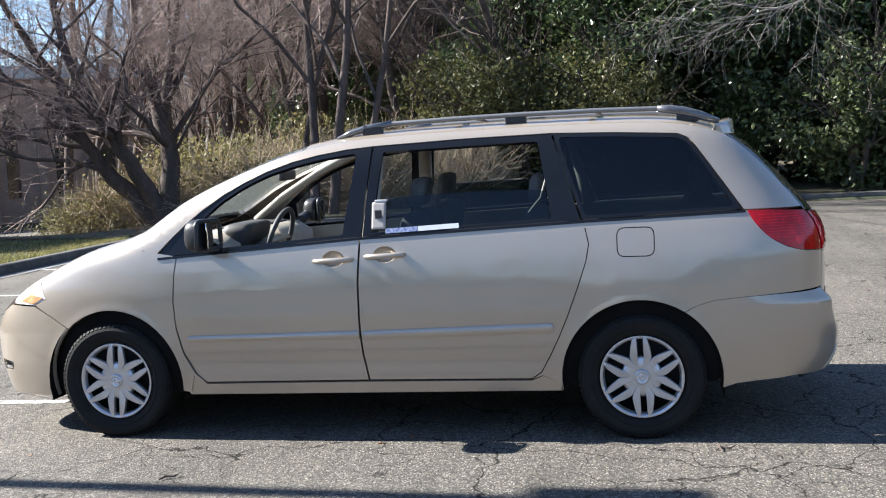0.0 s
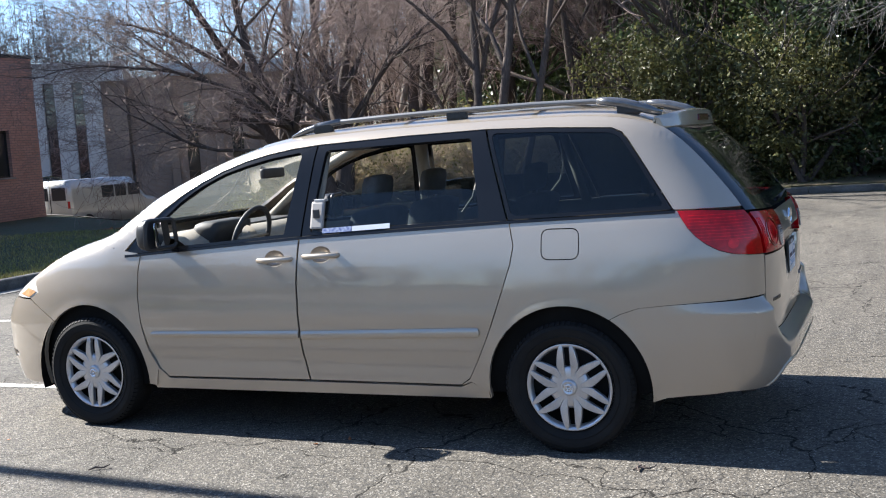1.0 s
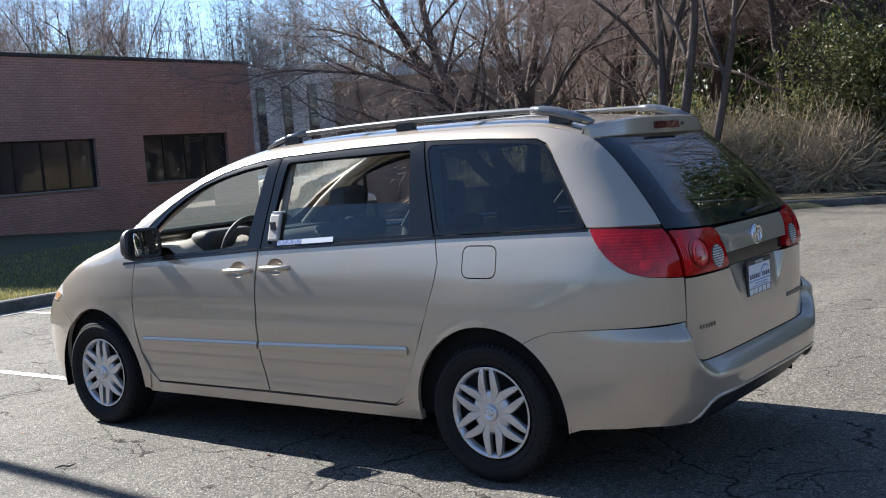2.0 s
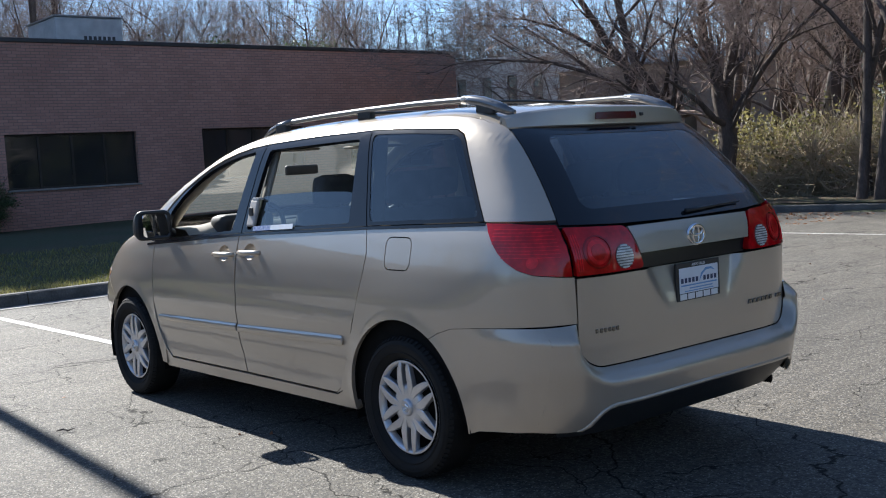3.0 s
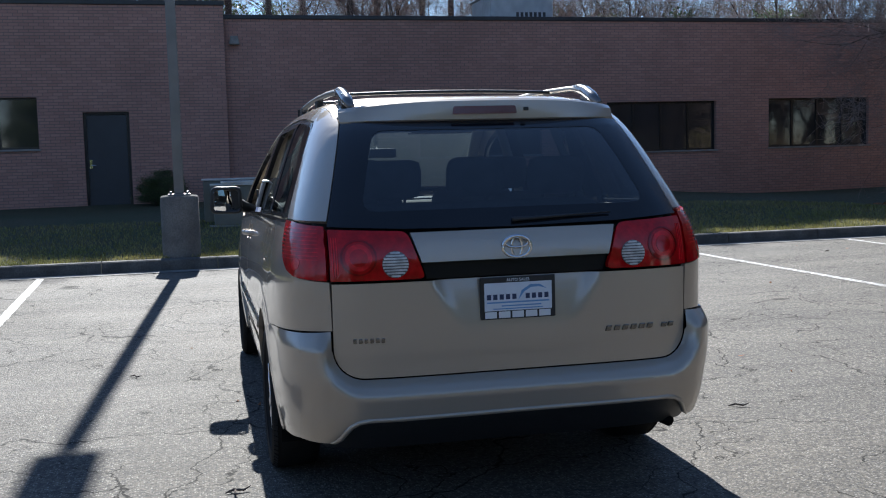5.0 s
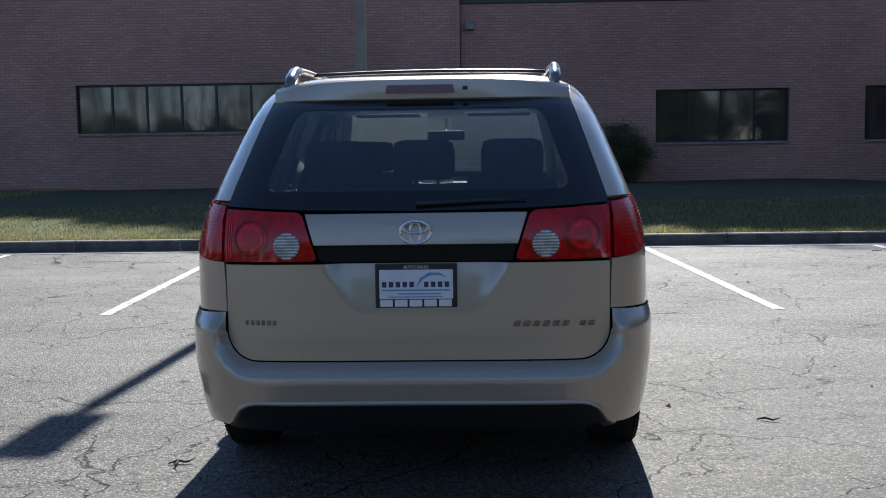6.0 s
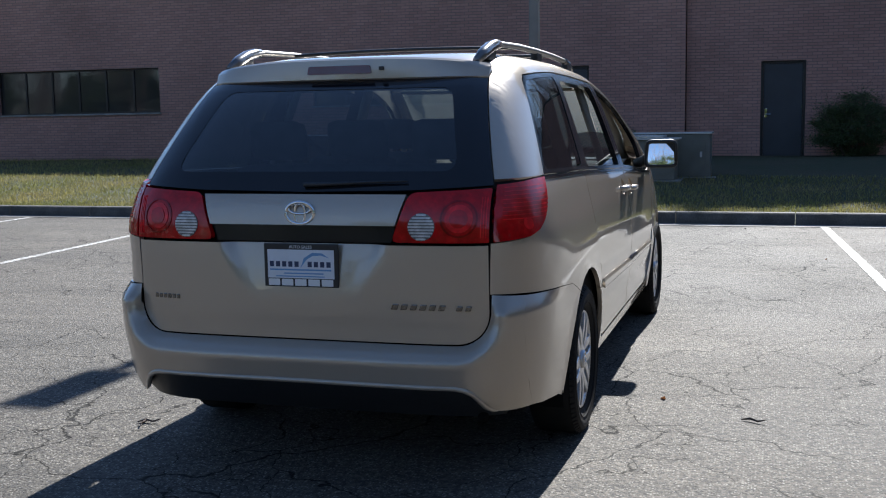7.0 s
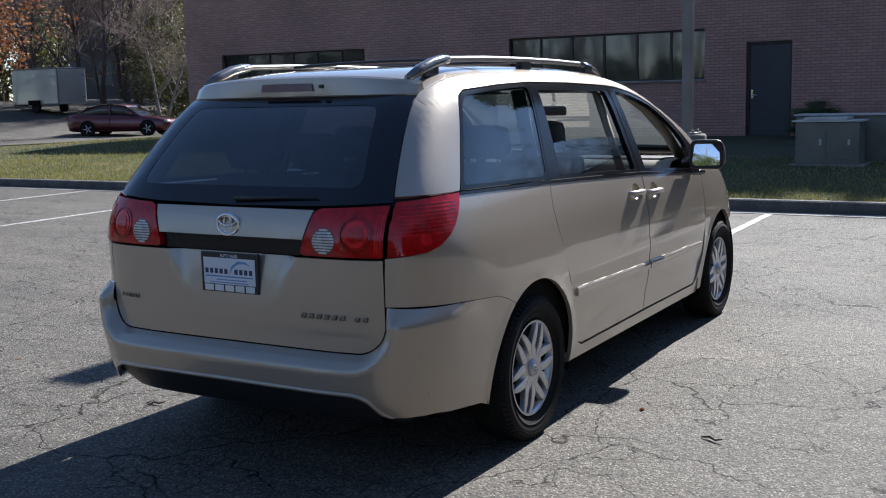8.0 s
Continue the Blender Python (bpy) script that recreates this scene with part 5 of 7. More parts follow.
# Inner shell: dark backing behind the seams, cabin trim, floor and arches
low = [(-2.2, 0.24), (1.9, 0.30), (2.08, 0.45), (2.25, 0.64), (2.36, 0.95), (2.06, 1.16), (0, 1.09), (-1.3, 1.03), (-2.2, 0.80)]
holes = (arc(-1.515, 0.33, 0.40, 0, 350, 30), arc(1.515, 0.33, 0.40, 0, 350, 30))
both("body_shell", sheet(low, lambda x, z: side(x, z, 0.035), 0.08, 0.0, holes=()), UNDER)
both("cabin_trim", sheet([(-1.25, 0.45), (2.15, 0.45), (2.15, 1.16), (1.2, 1.165), (0, 1.115), (-1.25, 1.05)], lambda x, z: side(x, z, 0.085), 0.1, 0.0), CABIN, flip=True)
part("tailgate_liner", finish(sheet([(-0.79, 0.50), (0.79, 0.50), (0.79, 1.165), (-0.79, 1.165)], lambda y, z: back(y, z, off=0.036), 0.1, 0.0)), UNDER, van)
part("headliner", finish(sheet([(-0.35, -0.62), (1.9, -0.60), (1.9, 0.60), (-0.35, 0.62)], lambda x, y: top(x, y, 0.035), 0.1, 0.0), flip=True), CABIN, van, "beige headliner", True)
both("pillar_trim", sheet([(1.80, 1.58), (2.05, 1.20), (2.30, 1.20), (1.95, 1.60)], lambda x, z: side(x, z, 0.05), 0.06, 0.01), CABIN, flip=True)
for q in (-1, 1):
    part("bumper_filler", boxed((1.99, min(q * 0.56, q * 0.80), 0.305), (2.28, max(q * 0.56, q * 0.80), 0.50), 0.03), UNDER, van)
    part("sill", boxed((-1.07, min(q * 0.71, q * 0.885), 0.27), (1.07, max(q * 0.71, q * 0.885), 0.41), 0.02), UNDER, van)
part("floor_pan", boxed((-1.25, -0.72, 0.30), (2.15, 0.72, 0.42), 0.03), UNDER, van)
part("engine_bay", boxed((-2.2, -0.60, 0.22), (-1.2, 0.60, 0.80), 0.05), UNDER, van)
for cx in (-1.515, 1.515):
    bm = bmesh.new()
    loops = [[bm.verts.new((cx + 0.435 * math.cos(radians(a)), y, 0.33 + 0.435 * math.sin(radians(a)))) for a in range(-15, 196, 10)] for y in (-0.915, -0.60)]
    for i in range(len(loops[0]) - 1):
        bm.faces.new((loops[0][i], loops[0][i + 1], loops[1][i + 1], loops[1][i]))
    other = mirrored(bm)
    part("arch_liner", bm, UNDER, van)
    part("arch_liner", other, UNDER, van)
bm = bmesh.new()
tube(bm, [(1.6, 0.55, 0.28), (2.2, 0.60, 0.29), (2.32, 0.67, 0.298), (2.405, 0.695, 0.290)], 0.022, 12)
part("exhaust_pipe", bm, UNDER, van, "dark exhaust tip", True)

# Wheels
def wheel(cx, s):
    hub = part("wheel", lathe([(0.225, 0.045), (0.245, 0.062), (0.285, 0.078), (0.315, 0.074), (0.330, 0.055), (0.334, 0.02), (0.334, -0.10), (0.326, -0.125), (0.30, -0.14), (0.22, -0.13), (0.20, -0.02)], 64), RUBBER, van, "black tyre on a silver plastic wheel cover", True)
    part("rim", lathe([(0.0, -0.04), (0.10, -0.03), (0.205, -0.02), (0.222, 0.03), (0.228, 0.052), (0.224, 0.058), (0.214, 0.050), (0.205, 0.02)], 48), UNDER, hub, "dark rim behind the cover", True)
    part("cover_ring", lathe([(0.196, 0.026), (0.203, 0.044), (0.212, 0.056), (0.225, 0.056), (0.228, 0.045)], 64), SILVER, hub, "", True)
    part("cover_disc", lathe([(0.0, 0.052), (0.06, 0.053), (0.092, 0.052), (0.104, 0.046), (0.110, 0.034), (0.110, 0.015)], 48), SILVER, hub, "", True)
    part("cover_hub", lathe([(0.0, 0.064), (0.026, 0.064), (0.030, 0.067), (0.036, 0.067), (0.041, 0.058), (0.043, 0.040)], 40), SILVER, hub, "silver hub cap", True)
    bm = bmesh.new()
    for ra, rb in ((0.024, 0.017), (0.010, 0.016), (0.020, 0.007)):
        loop = [(ra * math.cos(2 * math.pi * i / 24), 0.0655, rb * math.sin(2 * math.pi * i / 24) + (0.005 if rb < 0.01 else 0)) for i in range(25)]
        tube(bm, loop, 0.0022, 5, close=False)
    part("cover_emblem", bm, CHROME, hub, "small raised emblem", True)
    bm = bmesh.new()
    for i in range(6):
        a = radians(90 + i * 60)
        d, n = Vector((math.cos(a), 0, math.sin(a))), Vector((-math.sin(a), 0, math.cos(a)))
        for j in (-1, 1):
            rows = []
            for r, near, far, h in ((0.048, 0.0125, 0.027, 0.052), (0.075, 0.0135, 0.0425, 0.055), (0.095, 0.0150, 0.0540, 0.057), (0.112, 0.0160, 0.0570, 0.059), (0.130, 0.0160, 0.0550, 0.060), (0.155, 0.0160, 0.0515, 0.061), (0.180, 0.0160, 0.0465, 0.061), (0.200, 0.0170, 0.0400, 0.059), (0.217, 0.0195, 0.0310, 0.055)):
                e = 0.003
                rows.append([bm.verts.new(d * r + n * (j * q) + Vector((0, v, 0))) for q, v in ((near, h - 0.026), (near, h - 0.003), (near + e, h), (far - e, h), (far, h - 0.003), (far, h - 0.026))])
            for p, q in zip(rows, rows[1:]):
                for k in range(5):
                    bm.faces.new((p[k], p[k + 1], q[k + 1], q[k]))
            bm.faces.new(rows[-1])
    bmesh.ops.recalc_face_normals(bm, faces=bm.faces[:])
    part("cover_spokes", bm, SILVER, hub, "silver twin-spoke wheel cover")
    for r, h in ((0.262, 0.0735), (0.300, 0.0785)):
        part("sidewall_rib", lathe([(r - 0.004, h - 0.004), (r, h + 0.0015), (r + 0.004, h - 0.004)], 64), RUBBER, hub, "", True)
    bm = bmesh.new()
    for i in range(72):
        a = 2 * math.pi * i / 72
        c, t = Vector((math.cos(a), 0, math.sin(a))), Vector((-math.sin(a), 0, math.cos(a)))
        vs = [bm.verts.new(c * r + t * w + Vector((0, h, 0))) for r, h in ((0.318, 0.071), (0.3335, 0.052)) for w in (-0.009, 0.009)]
        ws = [bm.verts.new(v.co + c * 0.003 + Vector((0, 0.003, 0))) for v in vs]
        for q in ((0, 1, 3, 2),):
            bm.faces.new([ws[k] for k in q])
        for k, l in ((0, 1), (1, 3), (3, 2), (2, 0)):
            bm.faces.new((vs[k], vs[l], ws[l], ws[k]))
    bmesh.ops.recalc_face_normals(bm, faces=bm.faces[:])
    tagged(part("tread", bm, RUBBER, hub), "shoulder blocks of the tread", kind="stuff")
    hub.matrix_basis = pose(cx, s * 0.868, 0.334, 0, (2 if cx > 0 else -3) if s < 0 else -20, 0 if s > 0 else 180)
    return hub


for cx in (-1.515, 1.515):
    for s in (-1, 1):
        wheel(cx, s)

# ---- cabin ----
def cushion(lo, hi, soft=0.05, lean=0.0):
    """An upholstered block, leaning back by lean metres at its top."""
    bm = boxed(lo, hi, soft)
    for v in bm.verts:
        k = (v.co.z - lo[2]) / (hi[2] - lo[2])
        v.co.x += lean * k
    bmesh.ops.recalc_face_normals(bm, faces=bm.faces[:])
    return bm


def seat(x, y, w, heads=1):
    base = part("seat", cushion((x - 0.50, y - w / 2, 0.52), (x + 0.02, y + w / 2, 0.72), 0.05), SEAT, van, "grey cloth seat", True)
    part("backrest", cushion((x - 0.06, y - w / 2 + 0.01, 0.66), (x + 0.12, y + w / 2 - 0.01, 1.24), 0.06, 0.14), SEAT, base, "", True)
    part("seat_base", boxed((x - 0.42, y - w / 2 + 0.06, 0.41), (x - 0.02, y + w / 2 - 0.06, 0.54), 0.02), DASH, base)
    for i in range(heads):
        hy = y + (i - (heads - 1) / 2) * w / heads
        part("headrest", cushion((x + 0.09, hy - 0.135, 1.255), (x + 0.19, hy + 0.135, 1.43), 0.05, 0.03), SEAT, base, "", True)
        bm = bmesh.new()
        for s in (-1, 1):
            tube(bm, [(x + 0.13, hy + s * 0.06, 1.18), (x + 0.145, hy + s * 0.06, 1.30)], 0.007, 6)
        part("headrest_post", bm, CHROME, base)


for x in (0.10, 0.80):
    for y in (-0.40, 0.40):
        seat(x, y, 0.50)
seat(1.72, 0.0, 1.15, 3)

dash_bm = bmesh.new()
rows = []
for y in np.linspace(-0.78, 0.78, 25):
    hump = 0.06 * math.exp(-((y + 0.40) / 0.22) ** 4)
    mid = 0.05 * math.exp(-(y / 0.2) ** 4)
    rows.append([dash_bm.verts.new(p) for p in ((-1.34, y, 1.02), (-1.30, y, 1.13), (-1.05, y, 1.135), (-0.92 + mid, y, 1.125 + hump), (-0.82 + mid, y, 1.06 + hump), (-0.80 + mid, y, 0.90), (-0.86, y, 0.68), (-1.1, y, 0.6))])
for a, b in zip(rows, rows[1:]):
    for i in range(7):
        dash_bm.faces.new((a[i], b[i], b[i + 1], a[i + 1]))
bmesh.ops.recalc_face_normals(dash_bm, faces=dash_bm.faces[:])
dash = part("dashboard", dash_bm, CABIN, van, "beige dashboard with a dark instrument hood", True)
part("instrument_hood", cushion((-0.98, -0.60, 1.05), (-0.79, -0.20, 1.205), 0.05, 0.05), DASH, dash, "dark instrument hood", True)
part("dash_mat", boxed((-1.24, 0.02, 1.128), (-0.98, 0.7, 1.142), 0.01), DASH, dash)
bm = bmesh.new()
c = Vector((-0.64, -0.40, 1.095))
u, w = Vector((0, 1, 0)), Vector((0.34, 0, 0.94)).normalized()
pts = [c + 0.185 * (math.cos(2 * math.pi * i / 36) * u + math.sin(2 * math.pi * i / 36) * w) for i in range(37)]
tube(bm, pts, 0.016, 8, close=False)
steer = part("steering_wheel", bm, DASH, van, "dark steering wheel", True)
bm = bmesh.new()
tube(bm, [(-0.86, -0.40, 1.00), (-0.68, -0.40, 1.08), (-0.645, -0.40, 1.093)], [0.03, 0.05, 0.075], 12)
tube(bm, [(-0.645, -0.58, 1.09), (-0.65, -0.40, 1.09), (-0.645, -0.22, 1.09)], [0.018, 0.03, 0.018], 8, 0.5)
part("wheel_hub", bm, CABIN, steer, "beige wheel hub", True)
bm = cushion((-0.73, -0.125, 1.435), (-0.69, 0.125, 1.500), 0.015)
cabin_mirror = part("cabin_mirror", bm, DASH, van, "dark rear-view mirror", True)
part("mirror_stalk", tube(bmesh.new(), [(-0.72, 0, 1.475), (-0.79, 0, 1.505)], 0.012, 6), DASH, cabin_mirror)
for s in (-1, 1):
    bm = bmesh.new()
    tube(bm, [(-1.22, s * 0.735, 1.14), (-1.0, s * 0.715, 1.30), (-0.7, s * 0.675, 1.47), (-0.38, s * 0.625, 1.60)], 0.035, 8, 0.8)
    part("pillar_cover", bm, CABIN, van, "beige pillar trim", True)
    bm = bmesh.new()
    tube(bm, [(0.03, s * 0.80, 1.10), (0.05, s * 0.725, 1.35), (0.07, s * 0.645, 1.60)], [0.05, 0.045, 0.045], 8, 0.5)
    part("pillar_cover", bm, CABIN, van, "beige pillar trim", True)
    bm = bmesh.new()
    tube(bm, [(1.17, s * 0.79, 1.15), (1.12, s * 0.715, 1.38), (1.07, s * 0.645, 1.60)], [0.045, 0.04, 0.04], 8, 0.5)
    part("pillar_cover", bm, CABIN, van, "beige pillar trim", True)
    bm = bmesh.new()
    tube(bm, [(1.02, s * 0.73, 1.56), (1.03, s * 0.76, 1.40), (1.00, s * 0.77, 1.30), (0.93, s * 0.76, 1.22)], 0.006, 6)
    part("seat_belt", bm, CABIN, van, "pale seat belt")
    part("sun_visor", boxed((-0.42, s * 0.35 - 0.2, 1.585), (-0.24, s * 0.35 + 0.2, 1.602), 0.008), CABIN, van)

# A gauge clipped on the lowered pane of the driver's side, with stickers below it
clip = part("window_gauge", boxed((0.068, -0.868, 1.165), (0.150, -0.845, 1.315), 0.012), TRIM_GREY, van, "grey plastic gauge clipped on the window")
for v in clip.data.vertices:
    v.co.y += -0.30 * (1.24 - v.co.z) * 1.0 + 0.0
part("gauge_window", boxed((0.090, -0.8785, 1.225), (0.130, -0.868, 1.272), 0.004), DASH, clip, "dark gauge face")
part("gauge_hook", boxed((0.085, -0.845, 1.312), (0.155, -0.80, 1.326), 0.004), CLEAR_LENS, clip)
for x0, x1, mat in ((0.15, 0.33, STICKER_BLUE), (0.333, 0.56, PLATE_WHITE)):
    y0 = float(side(np.array([x0]), np.array([1.165]))[1][0])
    bm = finish(sheet([(x0, belt(x0) + 0.008), (x1, belt(x1) + 0.008), (x1, belt(x1) + 0.034), (x0, belt(x0) + 0.034)], lambda x, z: side(x, z, -0.002), 0.05, 0.002))
    part("window_sticker", bm, mat, van, "paper sticker on the window sill")
van.matrix_basis = pose(0, -0.012, 0)

# ---- pole, utility boxes and far vehicles ----
lamp_post = thing("parking_lot_lamp", "bronze lamp post on a round concrete footing behind the kerb", "lamp post", (-8.42, -1.47, 0.14))
part("footing", lathe([(0.0, 0.84), (0.235, 0.84), (0.255, 0.81), (0.255, -0.2)], 32, "z"), FOOTING, lamp_post, "round concrete footing", True)
part("base_plate", boxed((-0.15, -0.15, 0.838), (0.15, 0.15, 0.865), 0.005), POLE_PAINT, lamp_post)
part("shaft", boxed((-0.065, -0.065, 0.865), (0.065, 0.065, 6.75), 0.012), POLE_PAINT, lamp_post)
part("arm", boxed((0.05, -0.03, 6.62), (0.36, 0.03, 6.70), 0.01), POLE_PAINT, lamp_post)
part("lamp_head", boxed((0.30, -0.17, 6.58), (0.95, 0.17, 6.76), 0.03), POLE_PAINT, lamp_post, "shoebox lamp head")
for sx in (-1, 1):
    for sy in (-1, 1):
        part("bolt", boxed((sx * 0.11 - 0.015, sy * 0.11 - 0.015, 0.865), (sx * 0.11 + 0.015, sy * 0.11 + 0.015, 0.90), 0.004), ALU, lamp_post)

def utility_box(at, size, lid, label, crown=False):
    """A steel cabinet on a pad; crown: its lid steps down at both ends."""
    ob = thing("utility_box", label, "utility box", at)
    w, d, h = size
    part("cabinet", boxed((-d / 2, -w / 2, 0.06), (d / 2, w / 2, h), 0.015), BOX_GREEN, ob)
    part("pad", boxed((-d / 2 - 0.1, -w / 2 - 0.1, -0.25), (d / 2 + 0.1, w / 2 + 0.1, 0.06), 0.01), CONCRETE, ob, "concrete pad")
    part("lid", boxed((-d / 2 - 0.03, -w / 2 - lid, h), (d / 2 + 0.03, w / 2 + lid, h + 0.03), 0.01), LID, ob, "pale metal lid")
    if crown:
        part("lid", boxed((-d / 2 - 0.02, -w / 2 + 0.13, h + 0.03), (d / 2 + 0.02, w / 2 - 0.20, h + 0.075), 0.012), LID, ob, "raised middle of the pale lid")
    for y0, y1 in ((-w / 2 + 0.08, -0.02), (0.02, w / 2 - 0.08)):
        panel = part("panel", boxed((d / 2, y0, 0.15), (d / 2 + 0.012, y1, h - 0.12), 0.004), BOX_GREEN, ob)
        part("hasp", boxed((d / 2 + 0.012, y1 - 0.10, h * 0.5), (d / 2 + 0.035, y1 - 0.06, h * 0.5 + 0.10), 0.004), LID, panel, "steel hasp")


utility_box((-13.75, -0.24, 0.24), (1.74, 0.6, 0.83), 0.03, "long olive-grey utility box with a pale metal lid")
utility_box((-12.95, -0.43, 0.23), (1.02, 0.6, 0.76), 0.06, "olive-grey utility cabinet with a stepped pale lid", True)

SHADED_GLASS = material("shaded_window_glass", (0.02, 0.02, 0.024), 0.45)


def car_paint(name, colour):
    return material(name, colour, 0.3, 0.35, spots=0.08, scale=1.5, coat=1.0)


def small_wheel(parent, x, y, r=0.32, w=0.2):
    tyre = part("wheel", lathe([(r * 0.66, -w / 2), (r * 0.93, -w / 2), (r, -w / 2 + 0.03), (r, w / 2 - 0.03), (r * 0.93, w / 2), (r * 0.66, w / 2), (r * 0.6, w / 2 - 0.05)], 28), RUBBER, parent, "", True)
    bm = lathe([(0.0, w / 2 - 0.03), (r * 0.2, w / 2 - 0.02), (r * 0.22, w / 2 - 0.05)], 20)
    for i in range(5):
        a = 2 * math.pi * i / 5
        tube(bm, [(0.1 * r * math.cos(a), w / 2 - 0.03, 0.1 * r * math.sin(a)), (0.66 * r * math.cos(a), w / 2 - 0.025, 0.66 * r * math.sin(a))], [0.04, 0.025], 6)
    part("rim", bm, SILVER, tyre, "silver rim", True)
    part("wheel_back", lathe([(0.0, w / 2 - 0.07), (r * 0.66, w / 2 - 0.07), (r * 0.66, w / 2 - 0.03)], 24), UNDER, tyre)
    tyre.matrix_basis = pose(x, y, r, 0, 0, 0 if y > 0 else 180)


def loft_body(profile, half, edge=0.10):
    """A closed body: (x, z bottom, z top) stations with a half width; its shoulders lean in."""
    bm = bmesh.new()
    rows = []
    for x, zb, zt, k in profile:
        w = half * k
        rows.append([bm.verts.new(p) for p in ((x, -w * 0.94, zb), (x, -w, zb + (zt - zb) * 0.35), (x, -w * 0.985, zb + (zt - zb) * 0.75), (x, -w * 0.9, zt - 0.02), (x, -w * 0.7, zt), (x, w * 0.7, zt), (x, w * 0.9, zt - 0.02), (x, w * 0.985, zb + (zt - zb) * 0.75), (x, w, zb + (zt - zb) * 0.35), (x, w * 0.94, zb))])
    for a, b in zip(rows, rows[1:]):
        for i in range(10):
            bm.faces.new((a[i], a[(i + 1) % 10], b[(i + 1) % 10], b[i]))
    bm.faces.new(rows[0][::-1])
    bm.faces.new(rows[-1])
    bmesh.ops.recalc_face_normals(bm, faces=bm.faces[:])
    return bm


def sedan(at, turn, paint, label, name="sedan"):
    """A four-door saloon; its nose points along -x."""
    ob = thing(name, label, "car", at, turn)
    part("body", loft_body([(-2.38, 0.35, 0.62, 0.72), (-2.25, 0.24, 0.70, 0.88), (-1.9, 0.2, 0.78, 0.97), (-1.0, 0.2, 0.90, 1.0), (0.0, 0.2, 0.93, 1.0), (1.4, 0.2, 0.97, 1.0), (2.0, 0.22, 1.0, 0.97), (2.3, 0.26, 0.97, 0.9), (2.42, 0.40, 0.80, 0.78)], 0.91), paint, ob, "", True)
    cabin = part("cabin", loft_body([(-1.05, 0.88, 0.91, 0.92), (-0.75, 0.88, 1.10, 0.90), (-0.30, 0.88, 1.34, 0.83), (0.2, 0.88, 1.43, 0.79), (0.8, 0.88, 1.42, 0.78), (1.3, 0.88, 1.30, 0.82), (1.75, 0.88, 1.10, 0.88), (2.0, 0.88, 0.99, 0.9)], 0.86), DARK_GLASS, ob, "dark glazed cabin", True)
    part("roof", loft_body([(-0.40, 1.28, 1.315, 0.80), (0.0, 1.36, 1.415, 0.76), (0.3, 1.38, 1.445, 0.74), (0.8, 1.37, 1.44, 0.74), (1.25, 1.29, 1.335, 0.78), (1.6, 1.17, 1.19, 0.82)], 0.86), paint, ob, "", True)
    for s in (-1, 1):
        for pts in (((-1.0, 0.79, 0.92), (-0.35, 0.70, 1.32)), ((0.35, 0.78, 0.92), (0.38, 0.67, 1.42)), ((1.9, 0.76, 0.98), (1.35, 0.68, 1.32))):
            part("pillar", tube(bmesh.new(), [(x, s * y, z) for x, y, z in pts], 0.035, 6), paint, ob)
        part("side_mirror", boxed((-0.72, s * 0.93 - 0.07, 0.93), (-0.60, s * 0.93 + 0.07, 1.04), 0.03), paint, ob)
        part("door_line", boxed((0.33, s * 0.905 - 0.01, 0.30), (0.345, s * 0.905 + 0.01, 0.9)), UNDER, ob)
        part("tail_lamp", boxed((2.26, s * 0.66 - 0.16, 0.74), (2.40, s * 0.66 + 0.12, 0.90), 0.03), RED, ob, "red tail lamp")
        part("headlight", boxed((-2.32, s * 0.62 - 0.16, 0.58), (-2.16, s * 0.62 + 0.16, 0.70), 0.03), CLEAR_LENS, ob)
        for x in (-1.42, 1.38):
            arch = part("wheel_arch", lathe([(0.0, -0.02), (0.37, -0.02), (0.37, 0.02), (0.0, 0.02)], 28), UNDER, ob)
            arch.matrix_basis = pose(x, s * 0.893, 0.34)
            small_wheel(ob, x, s * 0.835)
        part("window_trim", tube(bmesh.new(), [(-1.0, s * 0.80, 0.94), (-0.35, s * 0.715, 1.33), (0.3, s * 0.665, 1.435), (0.9, s * 0.665, 1.42), (1.4, s * 0.70, 1.29), (1.85, s * 0.775, 1.04)], 0.014, 5), CHROME, ob, "chrome window trim")
    return ob


sedan((-29.0, -34.0, float(rise(-29.0, -34.0)) + 0.03), -67.0, car_paint("dark_red_car_paint", (0.10, 0.008, 0.016)), "dark red four-door saloon parked on the road beyond the lawn")
green_car = sedan((-31.1, 29.3, float(rise(-31.1, 29.3)) + 0.03), -90.0, car_paint("dark_green_car_paint", (0.012, 0.03, 0.028)), "tall dark green car parked beside a white van")
green_car.matrix_basis = green_car.matrix_basis @ Matrix.Diagonal((0.95, 1.0, 1.3, 1.0))


